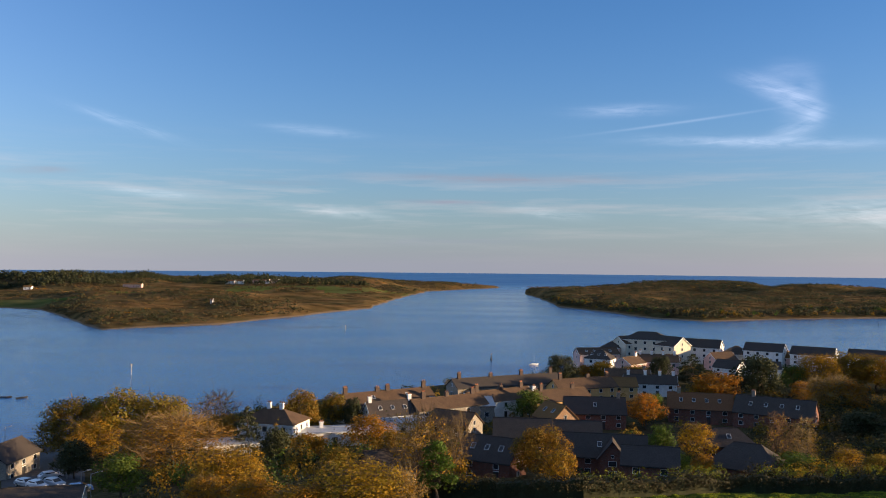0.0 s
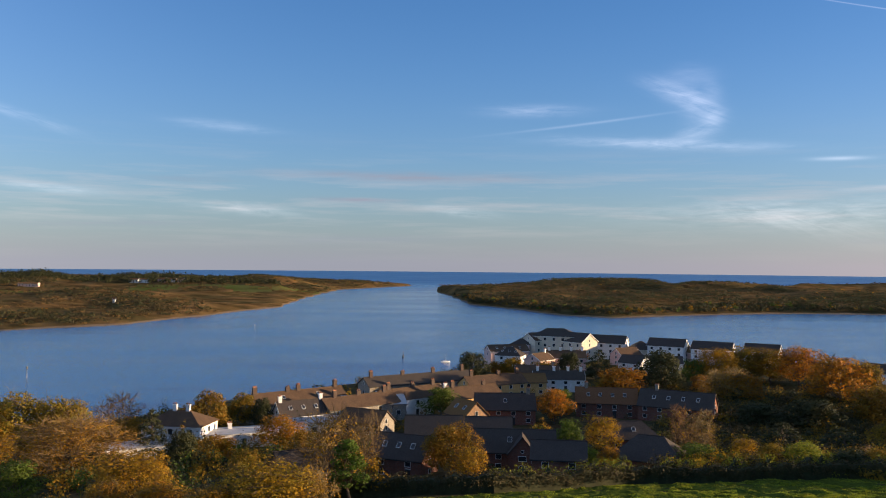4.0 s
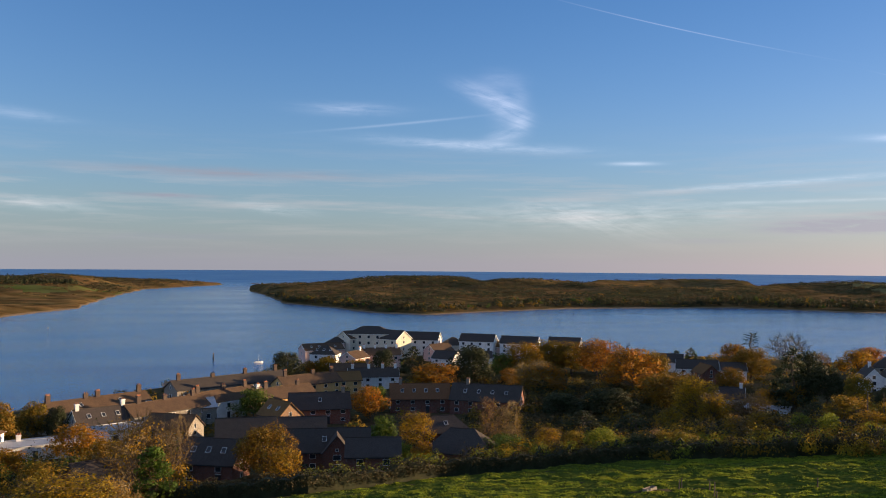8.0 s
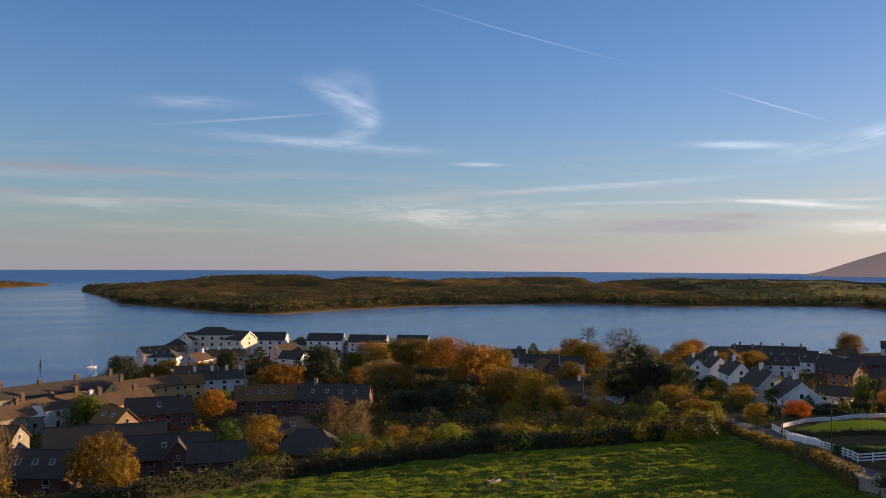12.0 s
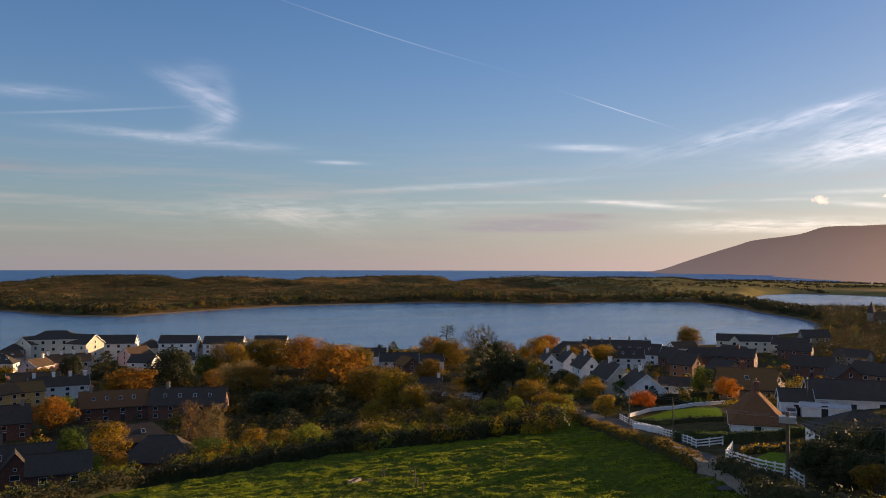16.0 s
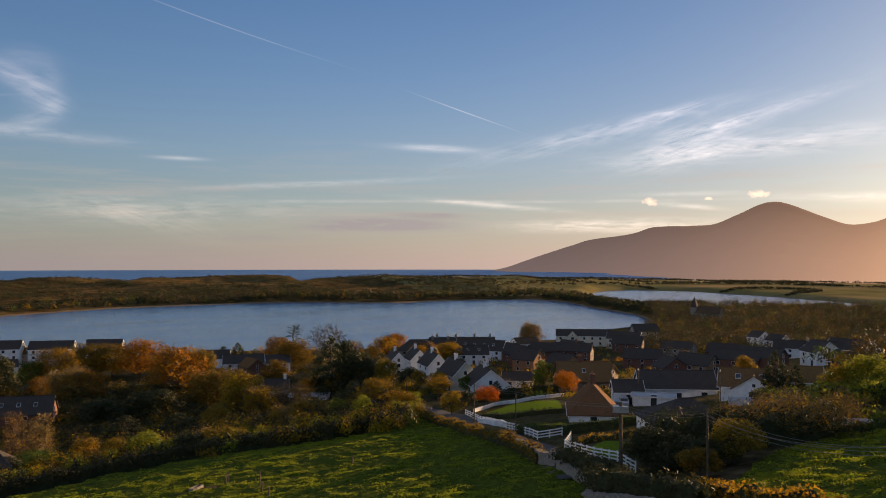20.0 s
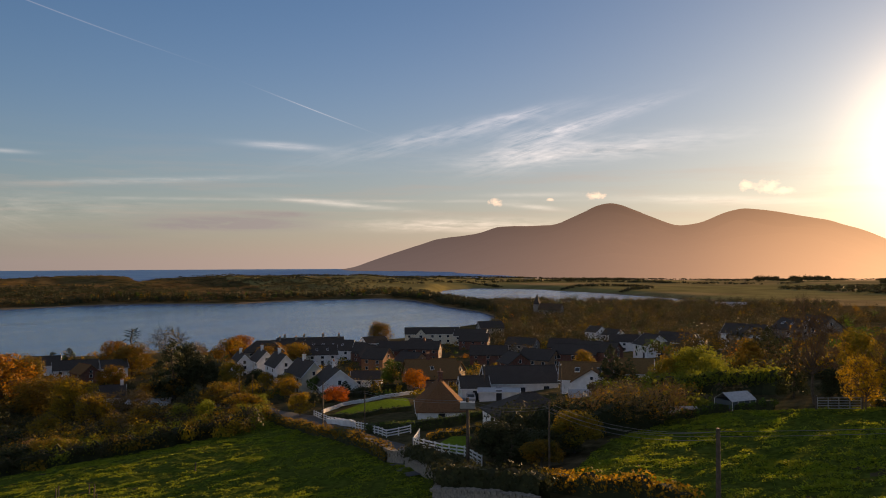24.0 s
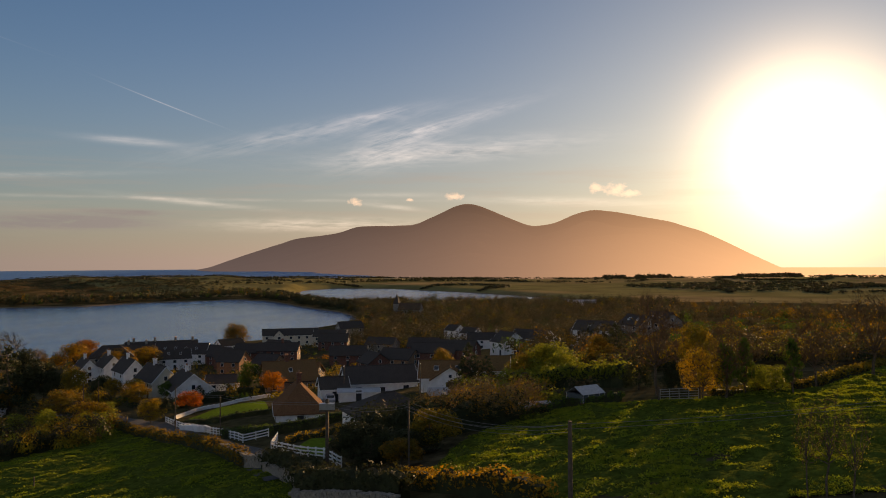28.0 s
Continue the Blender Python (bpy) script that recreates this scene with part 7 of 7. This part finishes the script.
def scatter(n, az0, az1, d0, d1, seed, clear=7.0, rule=None):
    """Random places between two bearings and distances, off the houses, the lane and the water."""
    r = np.random.RandomState(seed)
    az, d = np.radians(r.uniform(az0, az1, n)), np.sqrt(r.uniform(d0 ** 2, d1 ** 2, n))
    x, y = d * np.sin(az), d * np.cos(az)
    z = height(x, y)
    ok = z > 1.3
    near = np.full(n, 1e9)
    for h in HOUSES:
        near = np.minimum(near, np.hypot(x - h[0], y - h[1]))
    lane = np.full(n, 1e9)
    for h in LANES:
        lane = np.minimum(lane, np.hypot(x - h[0], y - h[1]))
    ok &= (near > clear) & (lane > 4.5)
    if rule is not None:
        ok &= rule(x, y, z, r)
    return np.stack([x[ok], y[ok]], -1), r


def clumped(size, floor):
    return lambda x, y, z, r: wave(x, y, size) + 0.6 * wave(x, y, size * 0.37) + r.normal(scale=0.2, size=x.shape) > floor


# the dunes to either side of the harbour mouth
for side, az0, az1, d0, d1 in (("east", -31, 4, 615, 1750), ("west", 5.6, 58, 745, 1600)):
    for leaf, n, floor, seed, tall in (("heath", 7000, 0.0, 11, (0.5, 1.4)), ("gorse", 12000, 0.22, 12, (1.2, 3.6)), ("dark", 12000, 0.34, 13, (1.6, 5.0)), ("orange", 500, 0.45, 14, (0.8, 2.0))):
        p, r = scatter(n, az0, az1, d0, d1, seed, rule=lambda x, y, z, r, c=clumped(60.0 + 5 * seed, floor): c(x, y, z, r) & (bearing(x, y) < 56 - 9 * r.rand(len(x))))
        thicket("dune_scrub", p, r.uniform(*tall, len(p)), r.uniform(3.5, 9, len(p)), leaf, {"heath": "brown heath scrub on the dunes", "gorse": "dull olive thorn scrub on the dunes", "dark": "dark gorse on the dunes", "orange": "rusty bracken on the dunes"}[leaf], 12, 1.25, seed, "scrub")
# the shore woods of the dunes
for leaf, n, seed in (("dark", 3000, 21), ("gorse", 3000, 22), ("olive", 700, 23), ("green", 500, 24)):
    def belt(x, y, z, r):
        d, a = np.hypot(x, y), bearing(x, y)
        into = d - np.interp(a, FAR_AZ, FAR_D)
        return (into > 4) & (into < 30 + 70 * (wave(x, y, 90.0) + 0.55)) & (a > 7)
    p, r = scatter(2 * n, 6, 58, 640, 1300, seed, rule=belt)
    tall = np.interp(bearing(p[:, 0], p[:, 1]), [10, 28, 36, 54], [0.6, 0.75, 1.2, 1.1])
    thicket("far_wood", p, tall * r.uniform(4.5, 10, len(p)), r.uniform(4, 8, len(p)), leaf, "belt of dark trees along the far shore", 18, 1.7, seed, "woodland")
p, r = scatter(2600, -30, -5, 1250, 1700, 31, rule=lambda x, y, z, r: (wave(x, y, 210.0) > -0.1))
thicket("far_wood", p, r.uniform(7, 12, len(p)), r.uniform(5, 9, len(p)), "dark", "belt of dark pines behind the dunes", 20, 2.4, 31, "woodland")
# farmland hedges and copses beyond the inner bay
for leaf, seed in (("dark", 41), ("gorse", 42)):
    p, r = scatter(30000, 46, 104, 1080, 2150, seed, rule=lambda x, y, z, r: (np.abs(wave(x, y, 150.0)) < 0.035) | (np.abs(wave(x + 90, y, 240.0)) < 0.02) | ((wave(x, y, 320.0) > 0.62) & (r.rand(len(x)) < 0.25)))
    thicket("far_hedge", p, r.uniform(2, 5, len(p)), r.uniform(5, 11, len(p)), leaf, "hedgerows and copses between far fields", 10, 2.4, seed, "hedgerows")
# the causeway between the two bays
for leaf, seed in (("dark", 51), ("gorse", 52)):
    p, r = scatter(1500, 55.5, 66, 640, 1080, seed, rule=lambda x, y, z, r: z < 6)
    thicket("causeway_trees", p, r.uniform(3, 6.5, len(p)), r.uniform(4, 7, len(p)), leaf, "low trees along the causeway", 22, 1.6, seed, "woodland")
# the village's woods and gardens
for leaf, n, seed, tall in (("gorse", 560, 61, (4, 10)), ("bronze", 680, 62, (4, 10)), ("olive", 300, 63, (4, 8)), ("orange", 40, 64, (3, 6)), ("green", 160, 65, (4, 8))):
    p, r = scatter(n, 62, 104, 150, 780, seed, 8.5, rule=lambda x, y, z, r: ((bearing(x, y) < 80) | (np.hypot(x, y) > 330)) & ((bearing(x, y) > 74 + 3 * r.normal(size=x.shape)) | (np.hypot(x, y) > 400 + 30 * r.normal(size=x.shape))))
    thicket("village_wood", p, r.uniform(*tall, len(p)), r.uniform(4.5, 9, len(p)), leaf, "trees among the far village roofs", 105, 0.62, seed, "woodland")
for leaf, n, seed, tall in (("dark", 420, 71, (1.5, 4.5)), ("olive", 480, 72, (1.5, 5)), ("gold", 300, 73, (1.5, 4.5)), ("orange", 90, 74, (1.5, 4.5)), ("green", 170, 75, (1.2, 4))):
    p, r = scatter(n, -18, 64, 158, 420, seed, 7.5)
    thicket("garden_shrubs", p, r.uniform(*tall, len(p)), r.uniform(2, 5, len(p)), leaf, "shrubs and small trees in village gardens", 42, 0.5, seed)
for leaf, n, seed, tall in (("olive", 240, 81, (1.5, 5)), ("gorse", 200, 82, (2, 6)), ("gold", 140, 83, (1.5, 5)), ("lime", 170, 84, (1.5, 4))):
    p, r = scatter(n, 20, 47, 146, 215, seed, 6.5)
    thicket("garden_shrubs", p, r.uniform(*tall, len(p)), r.uniform(2.5, 5.5, len(p)), leaf, "rough scrub behind the field hedge", 90, 0.42, seed)
for leaf, n, seed, tall in (("olive", 160, 91, (3, 8)), ("dark", 120, 92, (3, 8)), ("gold", 130, 93, (3, 7)), ("green", 90, 94, (2, 6))):
    p, r = scatter(n, -24, 2, 120, 240, seed, 7.0, rule=lambda x, y, z, r: bearing(x, y) > -20.5)
    thicket("garden_shrubs", p, r.uniform(*tall, len(p)), r.uniform(3, 6, len(p)), leaf, "scrub and young trees above the quay", 80, 0.48, seed)
for leaf, n, seed, tall in (("bronze", 520, 131, (1.5, 4.5)), ("dark", 420, 132, (1.5, 5)), ("gorse", 420, 133, (2, 5)), ("olive", 200, 134, (2, 6))):
    p, r = scatter(n, 20.5, 40, 190, 300, seed, 7.5)
    thicket("hillside_scrub", p, r.uniform(*tall, len(p)), r.uniform(3, 6.5, len(p)), leaf, "dense brown scrub on the slope between gardens", 70, 0.5, seed)
# shrubs and saplings in the light behind the upper field's tree line
for leaf, n, seed, tall in (("lime", 170, 101, (1.2, 3.4)), ("olive", 70, 102, (1.2, 3)), ("bronze", 60, 103, (1.5, 4)), ("green", 90, 104, (1.2, 3))):
    p, r = scatter(n, 69, 98, 96, 190, seed, 7.5, rule=lambda x, y, z, r: ~inside(x, y, UPPER_FIELD) & (bearing(x, y) < 77 + 3 * r.rand(len(x))))
    thicket("sunlit_scrub", p, r.uniform(*tall, len(p)), r.uniform(2.5, 6, len(p)), leaf, "sunlit scrub behind the field trees", 90, 0.42, seed)
for leaf, n, seed, tall in (("bronze", 900, 141, (5, 11)), ("gorse", 700, 142, (5, 11)), ("dark", 360, 143, (6, 12)), ("olive", 240, 144, (4, 9))):
    p, r = scatter(n, 62.5, 84, 330, 840, seed, 9.0, rule=lambda x, y, z, r: (np.hypot(x, y) > 420 + 25 * r.normal(size=x.shape)) | (wave(x, y, 45.0) > 0.15))
    thicket("village_wood", p, r.uniform(*tall, len(p)), r.uniform(5, 10, len(p)), leaf, "dense brown trees around the far village", 90, 0.62, seed, "woodland")
for leaf, n, seed, tall in (("lime", 60, 151, (2, 3.6)), ("olive", 110, 152, (2, 4)), ("bronze", 130, 153, (2.5, 4.5)), ("dark", 90, 154, (2, 4))):
    p, r = scatter(n, 78, 99, 118, 152, seed, 6.0, rule=lambda x, y, z, r: ~inside(x, y, UPPER_FIELD))
    thicket("sunlit_scrub", p, r.uniform(*tall, len(p)), r.uniform(2.5, 5, len(p)), leaf, "thick scrub below the field trees", 110, 0.34, seed)
# tall copses on the skyline of the far fields
for az0, az1, seed in ((79.3, 80.6, 111), (81.4, 83.6, 112), (87.8, 91.5, 113)):
    p, r = scatter(int(45 * (az1 - az0)), az0, az1, 1850, 1980, seed)
    thicket("far_copse", p, r.uniform(6, 11, len(p)), r.uniform(7, 13, len(p)), "bronze", "copse of tall trees on the far skyline", 40, 3.0, seed, "woodland")
# low thorn and bramble on the slope below the tree line
for leaf, n, seed in (("olive", 170, 121), ("bronze", 190, 122), ("green", 110, 123)):
    p, r = scatter(n, 79, 100, 150, 340, seed, 7.0, rule=lambda x, y, z, r: ~inside(x, y, UPPER_FIELD))
    thicket("low_scrub", p, r.uniform(1.2, 3.2, len(p)), r.uniform(3, 7, len(p)), leaf, "low bramble scrub below the tree line", 60, 0.55, seed)


# the models were only there to be copied
for models in TREES.values():
    for model in models:
        for ob in (*model.children_recursive, model):
            bpy.data.objects.remove(ob)
